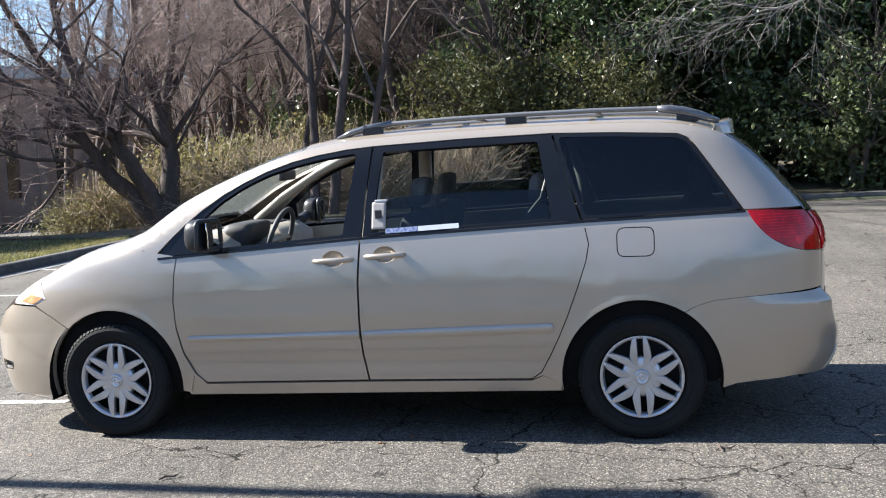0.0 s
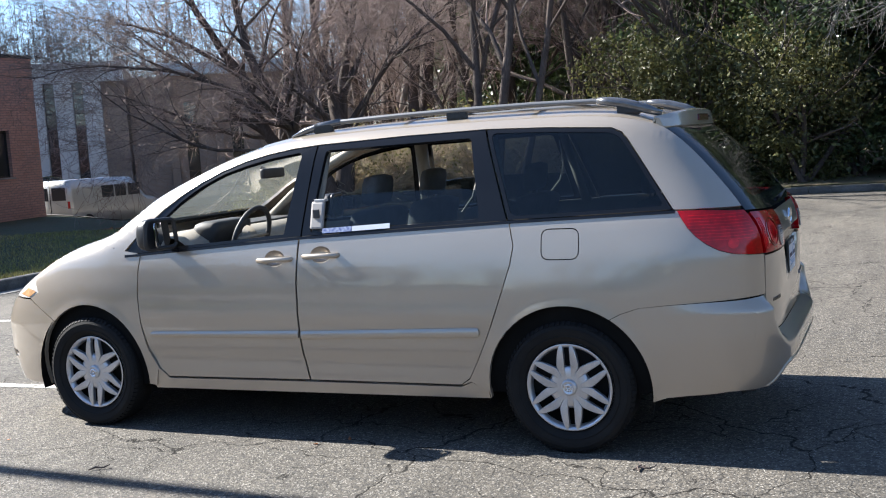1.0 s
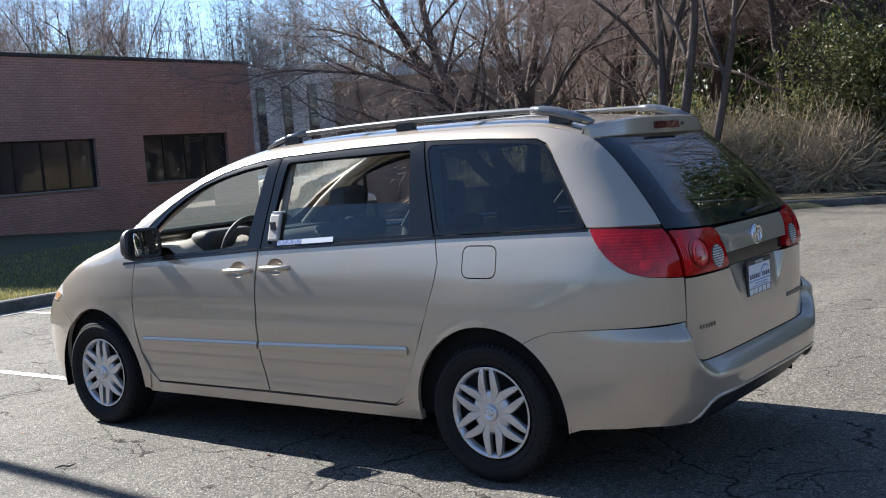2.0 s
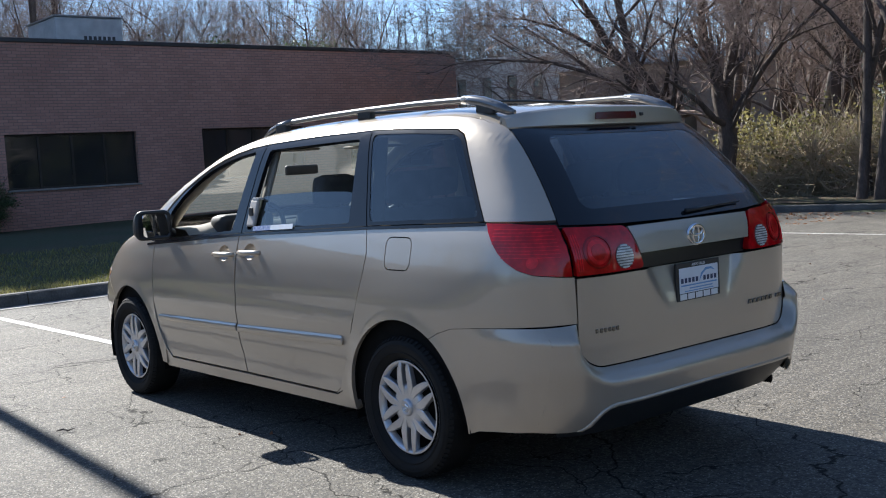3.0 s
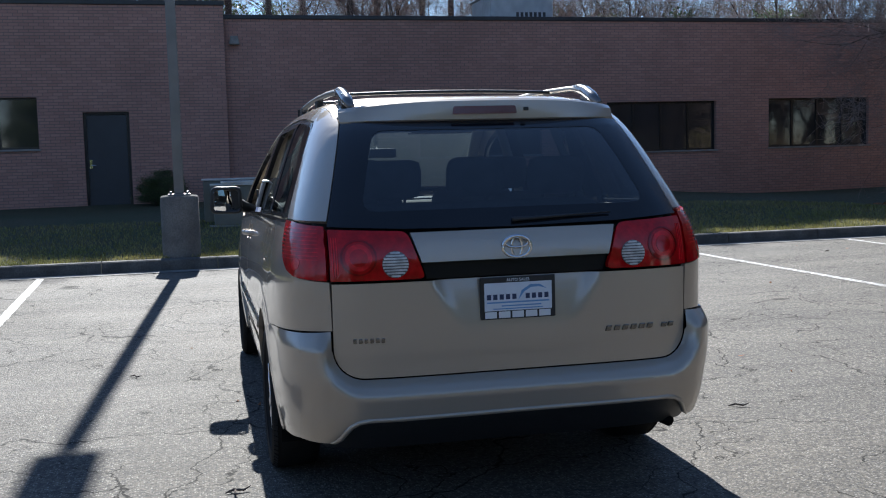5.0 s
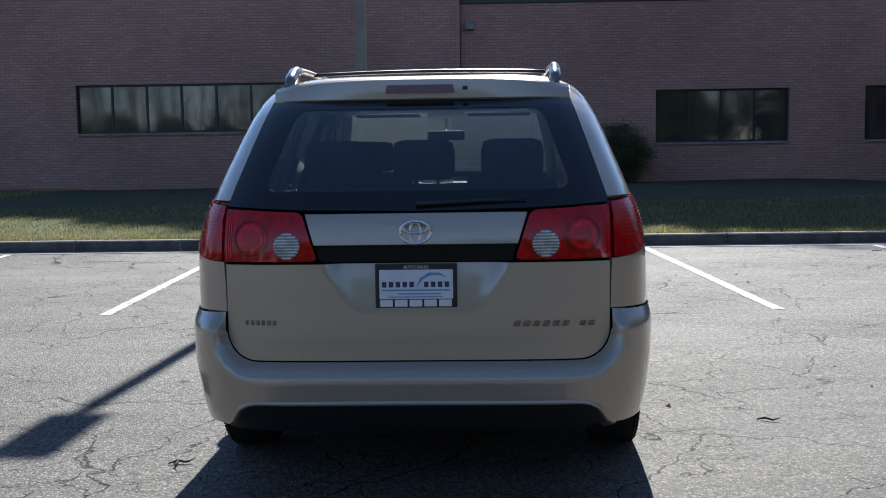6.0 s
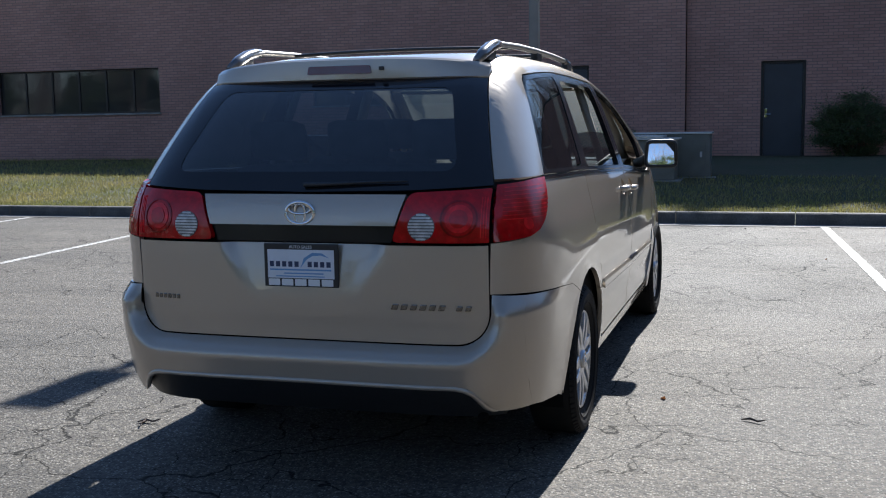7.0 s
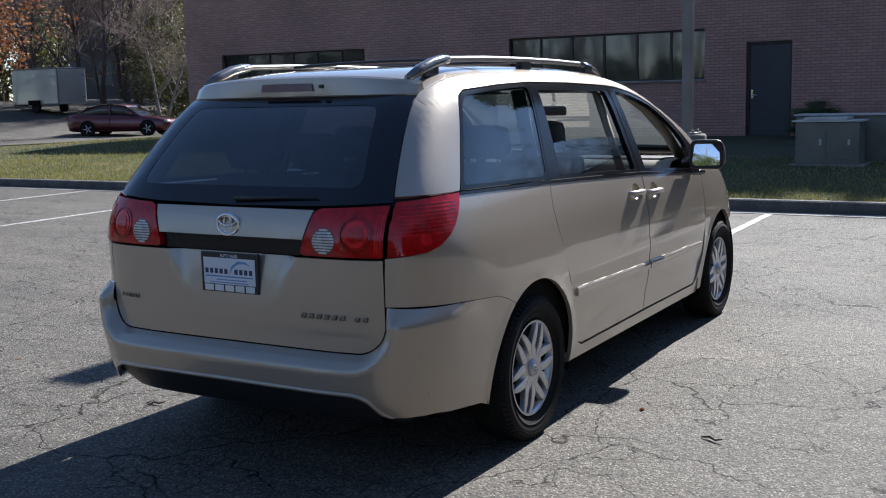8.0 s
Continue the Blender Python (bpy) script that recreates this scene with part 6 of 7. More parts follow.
def cargo_van(at, turn):
    ob = thing("cargo_van", "white full-size cargo van with dark rear windows, parked", "van", at, turn)
    white = car_paint("white_van_paint", (0.56, 0.555, 0.53))
    part("body", loft_body([(-2.75, 0.45, 0.95, 0.85), (-2.6, 0.35, 1.08, 0.95), (-1.75, 0.3, 1.25, 1.0), (-1.1, 0.3, 1.95, 0.99), (-0.8, 0.3, 2.06, 0.99), (0.5, 0.3, 2.1, 1.0), (2.6, 0.3, 2.1, 1.0), (2.78, 0.36, 2.06, 0.97)], 1.0), white, ob, "", True)
    for s in (-1, 1):
        for x0, x1 in ((-1.35, -0.62), (-0.48, 0.18), (0.28, 0.98)):
            part("window", boxed((x0, s * 0.985 - 0.012, 1.30), (x1, s * 0.985 + 0.012, 1.78), 0.01), SHADED_GLASS, ob)
        part("rear_window", boxed((2.76, s * 0.43 - 0.33, 1.32), (2.80, s * 0.43 + 0.33, 1.82), 0.02), SHADED_GLASS, ob, "dark rear door window")
        part("tail_lamp", boxed((2.72, s * 0.9 - 0.07, 1.0), (2.80, s * 0.9 + 0.05, 1.28), 0.02), RED, ob)
        for x in (-1.75, 1.85):
            small_wheel(ob, x, s * 0.90, 0.36, 0.24)
    part("rear_bumper", boxed((2.75, -0.95, 0.42), (2.92, 0.95, 0.60), 0.03), CHROME, ob, "chrome rear bumper")
    part("windshield", boxed((-1.60, -0.8, 1.3), (-1.25, 0.8, 1.85), 0.05, 0.8), SHADED_GLASS, ob)
    part("door_line", boxed((2.785, -0.006, 0.65), (2.80, 0.006, 2.0)), UNDER, ob)


cargo_van((-27.4, 28.5, float(rise(-27.4, 28.5)) + 0.03), -89.0)
trailer = thing("box_trailer", "white enclosed cargo trailer parked at the roadside", "trailer", (-33.5, -44.3, float(rise(-33.5, -44.3)) + 0.03), -3.0)
part("box", boxed((-0.92, -1.9, 0.42), (0.92, 1.9, 2.32), 0.06), car_paint("white_trailer_paint", (0.42, 0.42, 0.41)), trailer)
part("fender", boxed((0.90, -0.42, 0.40), (1.08, 0.42, 0.66), 0.03), UNDER, trailer)
part("end_door", boxed((-0.80, 1.90, 0.55), (0.80, 1.925, 2.18), 0.01), car_paint("grey_door_paint", (0.36, 0.36, 0.355)), trailer, "pale grey end door")
for z in (0.75, 1.9):
    part("hinge", boxed((-0.80, 1.925, z), (-0.62, 1.945, z + 0.07), 0.004), ALU, trailer)
part("corner_trim", boxed((0.86, 1.86, 0.42), (0.935, 1.935, 2.3), 0.01), ALU, trailer)
for s in (-1, 1):
    part("wheel", lathe([(0.0, 0.1), (0.2, 0.1), (0.30, 0.08), (0.30, -0.08), (0.0, -0.08)], 24), RUBBER, trailer).matrix_basis = pose(s * 0.86, 0, 0.3, 0, 0, 90)
part("trim", boxed((-0.94, -1.92, 2.25), (0.94, 1.94, 2.335), 0.02), ALU, trailer)
part("drawbar", tube(bmesh.new(), [(0, -1.9, 0.4), (0, -3.0, 0.42)], 0.05, 8), UNDER, trailer)

far_house = thing("office_building", "dark brown building with a red tiled roof across the road", "building", (-66, -64, 1.5), 0)
part("wall", boxed((-14, -16, -1), (6, 30, 8.5)), DARK_BRICK, far_house)
for i in range(11):
    part("window", boxed((6.0, -14.5 + 4 * i, 1.6), (6.03, -12.0 + 4 * i, 3.6), 0.005), SHADED_GLASS, far_house, "dark wide window")
bm = bmesh.new()
for i in range(36):
    box(bm, (6.0, -17 + i * 1.32, 8.5), (9.0, -17 + i * 1.32 + 0.9, 8.64))
for v in bm.verts:
    v.co.z += (9.0 - v.co.x) * 0.5 + 0.2
part("roof", bm, material("red_roof_tiles", (0.36, 0.13, 0.08), 0.8, spots=0.3, scale=1.0), far_house, "red tiled roof")
part("roof_deck", boxed((-14, -17.5, 8.5), (8.6, 31, 8.75)), COPING, far_house)

# ---- trees and shrubs ----
class Wood:
    """Collects tapered tubes into one mesh."""
    def __init__(self):
        self.v, self.f = [], []

    def limb(self, pts, radii, n):
        start = len(self.v)
        for i, p in enumerate(pts):
            d = (pts[min(i + 1, len(pts) - 1)] - pts[max(i - 1, 0)])
            d = d / (d.length or 1)
            a = d.cross(Vector((0.31, 0.87, 0.38)))
            a = a / (a.length or 1)
            b = d.cross(a)
            for k in range(n):
                t = 2 * math.pi * k / n
                self.v.append(p + radii[i] * (math.cos(t) * a + math.sin(t) * b))
        for i in range(len(pts) - 1):
            for k in range(n):
                q = start + i * n
                self.f.append((q + k, q + (k + 1) % n, q + n + (k + 1) % n, q + n + k))

    def mesh(self, name, mat):
        me = bpy.data.meshes.new(name)
        me.from_pydata([tuple(v) for v in self.v], [], self.f)
        me.shade_smooth()
        me.materials.append(mat)
        return me


def branch(rng, woods, p, d, length, r, level, top_level, lift, wander, spread=0.75, kids=4, reach=0.42):
    """Grows a limb with its side shoots; woods: one Wood for each level of branching."""
    n = max(3, int(5 - level * 0.6))
    pts, radii, dirs = [p.copy()], [r], [d.copy()]
    for i in range(n):
        d = (d + Vector((rng.gauss(0, wander), rng.gauss(0, wander), rng.gauss(0, wander) + lift))).normalized()
        p = p + d * (length / n)
        pts.append(p.copy())
        radii.append(max(r * (1 - 0.72 * (i + 1) / n), 0.004))
        dirs.append(d.copy())
    woods[min(level, len(woods) - 1)].limb(pts, radii, (8, 6, 4, 3, 3, 3)[min(level, 5)])
    if level >= top_level:
        return
    count = kids + (1 if level else 2) + rng.randrange(2)
    for j in range(count):
        t = 0.25 + 0.75 * (j + rng.random()) / count
        i = min(int(t * n), n - 1)
        f = t * n - i
        at = pts[i].lerp(pts[i + 1], min(f, 1))
        axis = Vector((rng.gauss(0, 1), rng.gauss(0, 1), rng.gauss(0, 0.6)))
        dd = (dirs[i] + spread * axis.normalized() * (0.8 + 0.5 * rng.random())).normalized()
        branch(rng, woods, at, dd, length * (reach + 0.25 * rng.random()), radii[i] * 0.55, level + 1, top_level, lift, wander * 1.15, spread, kids, reach)


def bare_tree(name, label, at, stems, seed, bark=None, twig=None, levels=4, kids=4, lift=0.03, wander=0.14, spread=0.8, reach=0.42):
    """A leafless tree: stems are (direction, length, radius)."""
    rng = random.Random(seed)
    ob = thing(name, label, "tree", at)
    woods = [Wood(), Wood(), Wood()]
    for d, length, r in stems:
        branch(rng, woods, Vector((0, 0, -0.1)), Vector(d).normalized(), length, r, 0, levels, lift, wander, spread, kids, reach)
    base = len(woods[0].v)
    woods[0].v += woods[1].v
    woods[0].f += [tuple(i + base for i in f) for f in woods[1].f]
    new("trunk", woods[0].mesh("trunk", bark or BARK)).parent = ob
    o = tagged(new("crown", woods[2].mesh("crown", twig or TWIG)), "fine bare twigs", kind="stuff")
    o.parent = ob
    return ob


def leaf_mesh(name, centres, size, mat, rng, up=0.3, long=1.7):
    """Many small bent leaves as one mesh."""
    n = len(centres)
    nrm = rng.normal(size=(n, 3)) + (0, 0, up)
    nrm /= np.linalg.norm(nrm, axis=1)[:, None]
    a = np.cross(nrm, rng.normal(size=(n, 3)))
    a /= np.linalg.norm(a, axis=1)[:, None] + 1e-9
    b = np.cross(nrm, a)
    s = size * (0.6 + 0.8 * rng.random(n))[:, None]
    tip, tail = centres + a * s * long / 2, centres - a * s * long / 2
    left, right = centres + b * s / 2 - nrm * s * 0.18, centres - b * s / 2 - nrm * s * 0.18
    v = np.stack([tail, left, tip, right], 1).reshape(-1, 3)
    i = np.arange(n)[:, None] * 4
    f = np.concatenate([i + (0, 1, 2), i + (0, 2, 3)], 1).reshape(-1, 3)
    me = bpy.data.meshes.new(name)
    me.from_pydata(v.tolist(), [], f.tolist())
    me.materials.append(mat)
    return me


def clumped(rng, n, clumps, radius, shape, floor=0.0):
    """Points in soft clumps within an ellipsoid shell; shape: half sizes and the middle's height."""
    sx, sy, sz, mid = shape
    d = rng.normal(size=(clumps, 3))
    d /= np.linalg.norm(d, axis=1)[:, None]
    c = d * (0.45 + 0.55 * rng.random(clumps)[:, None] ** 0.6) * (sx, sy, sz) + (0, 0, mid)
    k = rng.integers(0, clumps, n)
    off = rng.normal(size=(n, 3)) * radius * (0.5 + rng.random((clumps, 1))[k]) * (1, 1, 0.75)
    p = c[k] + off
    p[:, 2] = np.maximum(p[:, 2], floor + 0.1 * rng.random(n))
    return p


def evergreen(name, label, at, shape, leaves, seed, mat, size=0.11, clumps=60, radius=0.35, category="tree"):
    rng = np.random.default_rng(seed)
    ob = thing(name, label, category, at)
    pr = random.Random(seed)
    woods = [Wood(), Wood(), Wood()]
    for i in range(3):
        branch(pr, woods, Vector((pr.uniform(-0.2, 0.2), pr.uniform(-0.2, 0.2), -0.1)), Vector((pr.gauss(0, 0.25), pr.gauss(0, 0.25), 1)).normalized(), (shape[3] + shape[2]) * 0.85, 0.09, 0, 2, 0.05, 0.12, 0.9, 4)
    w = Wood()
    for q in woods:
        base = len(w.v)
        w.v += q.v
        w.f += [tuple(i + base for i in f) for f in q.f]
    o = new("trunk", w.mesh("trunk", BARK))
    o.parent = ob
    o = new("crown", leaf_mesh("crown", clumped(rng, leaves, clumps, radius, shape), size, mat, rng))
    o.parent = ob
    return ob


# Trees whose main limbs bend in a known way: each limb is a bent line with side shoots
def limbed_tree(name, label, at, right, limbs, seed, bark, twig, shoots=9, levels=4, kids=3, lift=0.01, reach=0.5):
    """limbs: (radius, knots), the knots in metres to the right, away and up."""
    rng = random.Random(seed)
    ob = thing(name, label, "tree", at)
    woods = [Wood(), Wood(), Wood()]
    rx, ry = right
    for r, knots in limbs:
        pts = [Vector((rx * a - ry * b, ry * a + rx * b, c)) for a, b, c in knots]
        fine = []
        for i in range(len(pts) - 1):
            p0, p1, p2, p3 = pts[max(i - 1, 0)], pts[i], pts[i + 1], pts[min(i + 2, len(pts) - 1)]
            for t in (0, 0.33, 0.67):
                fine.append(0.5 * (2 * p1 + (p2 - p0) * t + (2 * p0 - 5 * p1 + 4 * p2 - p3) * t * t + (3 * p1 - p0 - 3 * p2 + p3) * t ** 3))
        fine.append(pts[-1])
        n = len(fine) - 1
        fine = [p + Vector((rng.gauss(0, 0.03), rng.gauss(0, 0.03), rng.gauss(0, 0.02))) * min(i / 3, 1) for i, p in enumerate(fine)]
        radii = [max(r * (1 - 0.88 * (i / n) ** 1.05), 0.012) for i in range(n + 1)]
        woods[0].limb(fine, radii, 9)
        for k in range(shoots):
            f = 0.36 + 0.64 * (k + rng.random()) / shoots
            i = min(int(f * n), n - 1)
            d = (fine[i + 1] - fine[i]).normalized()
            axis = Vector((rng.gauss(0, 1), rng.gauss(0, 1), rng.gauss(0, 0.6))).normalized()
            branch(rng, woods, fine[i].copy(), (d + 0.9 * axis).normalized(), (1.2 + 1.6 * rng.random()) * (1.1 - 0.4 * f), max(radii[i] * 0.5, 0.012), 1, levels, lift, 0.17, 0.8, kids, reach)
    base = len(woods[0].v)
    woods[0].v += woods[1].v
    woods[0].f += [tuple(i + base for i in f) for f in woods[1].f]
    new("trunk", woods[0].mesh("trunk", bark)).parent = ob
    tagged(new("crown", woods[2].mesh("crown", twig)), "fine bare twigs", kind="stuff").parent = ob
    return ob


# The many-stemmed tree by the kerb's corner
limbed_tree("bare_tree", "many-stemmed bare tree with a wide crown of reddish twigs", (-10.3, 17.95, 0.10), (0.90, 0.43), [
    (0.27, [(0, 0, -0.4), (-0.5, 0.1, 0.4), (-1.1, 0.2, 1.1), (-1.65, 0.3, 1.9), (-2.3, 0.2, 3.5), (-3.2, -0.1, 5.2), (-3.8, -0.3, 6.7)]),
    (0.25, [(0, 0, -0.2), (-0.2, -0.1, 0.55), (-0.7, -0.3, 1.5), (-1.2, -0.5, 2.4), (-1.9, -0.7, 4.0), (-2.2, -0.9, 5.6), (-2.4, -1.0, 7.2)]),
    (0.31, [(0.05, 0, -0.4), (0.2, 0.05, 0.6), (0.25, 0.1, 1.8), (0.0, 0.3, 3.0), (-0.3, 0.5, 4.6), (-0.4, 0.6, 6.8)]),
    (0.17, [(0.22, 0.1, 1.2), (0.22, 0.5, 2.6), (0.55, 0.9, 4.4), (0.85, 1.2, 6.0), (1.0, 1.3, 7.2)]),
    (0.085, [(-1.65, 0.3, 1.9), (-2.4, 0.6, 2.05), (-3.3, 0.5, 2.25), (-4.3, 0.3, 2.75), (-5.4, 0.2, 3.2)]),
    (0.065, [(-1.1, 0.2, 1.2), (-2.0, -0.5, 1.55), (-3.2, -1.0, 1.75), (-4.4, -1.4, 2.4), (-5.2, -1.6, 3.1)]),
    (0.075, [(-1.9, 0.25, 2.5), (-2.8, 0.4, 3.2), (-3.9, 0.4, 4.0), (-5.2, 0.5, 4.9)]),
    (0.06, [(0.25, 0.1, 1.5), (0.7, -0.4, 2.2), (1.3, -0.8, 3.3), (2.0, -1.2, 4.3)]),
    (0.07, [(-2.3, 0.2, 3.5), (-3.6, 0.5, 4.4), (-5.0, 0.8, 5.0), (-6.4, 1.0, 5.3)]),
    (0.06, [(-1.2, -0.5, 2.4), (-2.6, -0.9, 3.2), (-4.2, -1.2, 3.7), (-5.8, -1.4, 3.8), (-7.0, -1.5, 3.6)]),
    (0.09, [(0.25, 0.1, 1.8), (1.2, 0.2, 3.2), (2.6, 0.3, 4.6), (4.0, 0.4, 5.6)])], 11, BARK, TWIG, 12, 4, 3, 0.01, 0.55)
# The cluster of straight trunks beside it
for i, (x, y, r, s) in enumerate(((-6.1, 17.1, 0.12, 21), (-5.6, 16.9, 0.13, 22), (-5.2, 17.3, 0.10, 23), (-6.5, 18.2, 0.09, 24))):
    bare_tree("bare_tree", "slender bare tree in a cluster of straight trunks", (x, y, 0.15), [((random.Random(s).uniform(-0.12, 0.12), 0.05, 1.0), 9.5, r)], s, levels=3, kids=4, lift=0.05, wander=0.10, spread=0.8)
bare_tree("bare_tree", "pale-barked straight bare tree in the woods", (-13.4, 27.7, -0.6), [((0, 0, 1), 12, 0.16)], 31, BARK_PALE, levels=3, kids=4)
bare_tree("bare_tree", "leaning dark bare tree among evergreens", (-4.6, 24.5, 0.1), [((-0.55, 0.1, 0.85), 9, 0.17)], 32, levels=3, kids=4)
bare_tree("bare_tree", "dark straight trunk standing before evergreens", (-1.2, 21.5, 0.1), [((0.02, 0, 1.0), 10, 0.15)], 33, levels=3, kids=3)
limbed_tree("bare_tree", "bare tree with pale sunlit limbs reaching over the lot", (9.8, 16.6, 0.1), (1.0, 0.0), [
    (0.15, [(0, 0, -0.1), (0.05, 0, 2.0), (-0.2, 0.1, 3.6), (-0.1, 0.2, 5.5), (0.1, 0.3, 7.0)]),
    (0.06, [(-0.2, 0.1, 3.6), (-1.5, -0.3, 4.6), (-3.0, -0.6, 4.75), (-4.4, -0.8, 4.3), (-5.6, -0.9, 3.9), (-6.4, -1.0, 3.75)]),
    (0.05, [(-1.5, -0.3, 4.6), (-3.2, 0.2, 5.2), (-5.0, 0.3, 4.9), (-6.8, 0.2, 4.5), (-7.8, 0.2, 4.3)])], 34, BARK_PALE, BARK_PALE, 9, 3, 3, -0.05)

# Woods behind: a few kinds of bare tree, copied
rng = random.Random(5)
kinds = [bare_tree("woods_tree", "tall bare tree in the winter woods", (-16.0 - 3.0 * k, 31.0 + 2.5 * k, -1.0), [((rng.uniform(-0.1, 0.1), rng.uniform(-0.1, 0.1), 1.0), 12 + 2 * k, 0.17 + 0.02 * k)], 40 + k, levels=4 if k < 3 else 3, kids=3, lift=0.04, wander=0.12, spread=0.75) for k in range(4)]
for ob in kinds:
    tagged(ob, group="winter woods")
spots = []
for _ in range(46):
    x = rng.uniform(-16, 14)
    spots.append((x, rng.uniform(25, 46) + (6 if x > -2 else 0)))
for _ in range(9):
    spots.append((rng.uniform(-60, -42), rng.uniform(-52, -44)))
for x, y in spots:
    z = float(rise(x, y)) - 0.1 if x < -8 or y > 19 else 0.0
    m = pose(x, y, z, 0, 0, rng.uniform(0, 360)) @ Matrix.Scale(rng.uniform(0.8, 1.25), 4)
    src = kinds[rng.randrange(4)]
    c = copy_thing(src, Matrix.Identity(4))
    c.matrix_basis = m

# Low-branched trees behind the brick building
low = [bare_tree("woods_tree", "low-branched bare tree with fine twigs behind the building", (-43.0 - 1.5 * k, 4.0 + 9 * k, 0.2),
                 [((rng.uniform(-0.15, 0.15), rng.uniform(-0.15, 0.15), 1.0), 7.5 + k, 0.15), ((rng.uniform(-0.5, 0.5), rng.uniform(-0.5, 0.5), 1.0), 6.5, 0.10)], 140 + k, levels=4, kids=5, lift=0.05, wander=0.13, spread=0.7) for k in range(3)]
for ob in low:
    tagged(ob, group="trees behind the building")
for i in range(24):
    c = copy_thing(low[rng.randrange(3)], Matrix.Identity(4))
    c.matrix_basis = pose(rng.uniform(-58, -42), -12 + 2.0 * i + rng.uniform(-1, 1), 0.2, 0, 0, rng.uniform(0, 360)) @ Matrix.Scale(rng.uniform(0.85, 1.25), 4)

for x, y, k, r, f in ((-12.0, 25.5, 0, 40, 0.95), (-8.5, 23.5, 1, 130, 0.9), (-6.2, 26.5, 2, 220, 1.0), (-10.2, 29.5, 1, 300, 1.1), (-3.4, 24.8, 0, 80, 0.95), (-14.2, 31.0, 2, 10, 1.1)):
    c = copy_thing(low[k], Matrix.Identity(4))
    c.matrix_basis = pose(x, y, float(rise(x, y)) - 0.1, 0, 0, r) @ Matrix.Scale(f, 4)
    tagged(c, "low-branched bare tree with fine twigs in the woods", group="winter woods")

# Far woods: a mass of thin trunks and twigs nobody could count
def far_woods(n, where, height, seed, label, thick=1.0, long=1.0, mat=None):
    rng = np.random.default_rng(seed)
    x, y = where(rng, n)
    z0 = rise(x, y) - 0.5
    base = np.stack([x, y, z0], -1)
    h = height * (0.55 + 0.6 * rng.random(n))
    lean = rng.normal(size=(n, 2)) * 0.08
    tops = base + np.stack([lean[:, 0] * h, lean[:, 1] * h, h], -1)
    r = thick * (0.05 + 0.10 * rng.random(n))
    segs = [(base, tops, r, 0.25)]
    k = 26
    f = 0.18 + 0.8 * rng.random((n, k))
    s = base[:, None] + (tops - base)[:, None] * f[..., None]
    d = rng.normal(size=(n, k, 3)) + (0, 0, 0.7)
    d /= np.linalg.norm(d, axis=-1)[..., None]
    e = s + d * (long * 2.8 * (1.15 - f) * (0.5 + rng.random((n, k))))[..., None]
    segs.append((s.reshape(-1, 3), e.reshape(-1, 3), np.repeat(r * 0.3, k), 0.35))
    m = 5
    g = rng.random((n * k, m))
    s2 = s.reshape(-1, 1, 3) + (e - s).reshape(-1, 1, 3) * g[..., None]
    d2 = rng.normal(size=(n * k, m, 3)) + (0, 0, 0.3)
    e2 = s2 + d2 * 0.5
    segs.append((s2.reshape(-1, 3), e2.reshape(-1, 3), np.full(n * k * m, 0.010), 0.5))
    V, F, at = [], [], 0
    for a, b, rad, taper in segs:
        d = b - a
        d /= np.linalg.norm(d, axis=-1)[:, None] + 1e-9
        p = np.cross(d, (0.3, 0.8, 0.5))
        p /= np.linalg.norm(p, axis=-1)[:, None] + 1e-9
        q = np.cross(d, p)
        ring = [p * math.cos(t) + q * math.sin(t) for t in (0, 2.094, 4.189)]
        v = np.stack([a + w * rad[:, None] for w in ring] + [b + w * (rad * taper)[:, None] for w in ring], 1)
        i = at + np.arange(len(a))[:, None] * 6
        F.append(np.concatenate([i + (0, 1, 4, 3), i + (1, 2, 5, 4), i + (2, 0, 3, 5)], 1).reshape(-1, 4))
        V.append(v.reshape(-1, 3))
        at += len(a) * 6
    me = bpy.data.meshes.new("far_woods")
    me.from_pydata(np.concatenate(V).tolist(), [], np.concatenate(F).tolist())
    me.materials.append(mat or BARK)
    return tagged(new("brush" if mat else "far_woods", me), label, "brush" if mat else "woods", kind="stuff")


far_woods(420, lambda r, n: (-24 + 50 * r.random(n), 44 + 22 * r.random(n)), 15, 120, "dense bare winter woods in the distance")
far_woods(230, lambda r, n: (-78 + 20 * r.random(n), -20 + 62 * r.random(n)), 13.5, 121, "bare winter woods beyond the brick building", 0.55, 1.6)
far_woods(480, lambda r, n: (-84 + 78 * r.random(n), 64 + 22 * r.random(n)), 18, 124, "bare winter woods behind the low buildings", 0.8, 1.3)
far_woods(380, lambda r, n: (-100 + 36 * r.random(n), 38 + 48 * r.random(n)), 20, 127, "bare winter woods beyond the pale building", 0.6, 1.5)
far_woods(520, lambda r, n: (-13.2 + 11 * r.random(n), 18.3 + 6 * r.random(n)), 1.6, 125, "dry tan brush under the trees", 0.09, 0.24, BRUSH)
far_woods(170, lambda r, n: (44 + 14 * r.random(n), -60 + 90 * r.random(n)), 12, 122, "bare winter woods across the lot")
far_woods(170, lambda r, n: (-40 + 90 * r.random(n), -62 + 12 * r.random(n)), 10, 123, "bare winter woods across the lot")

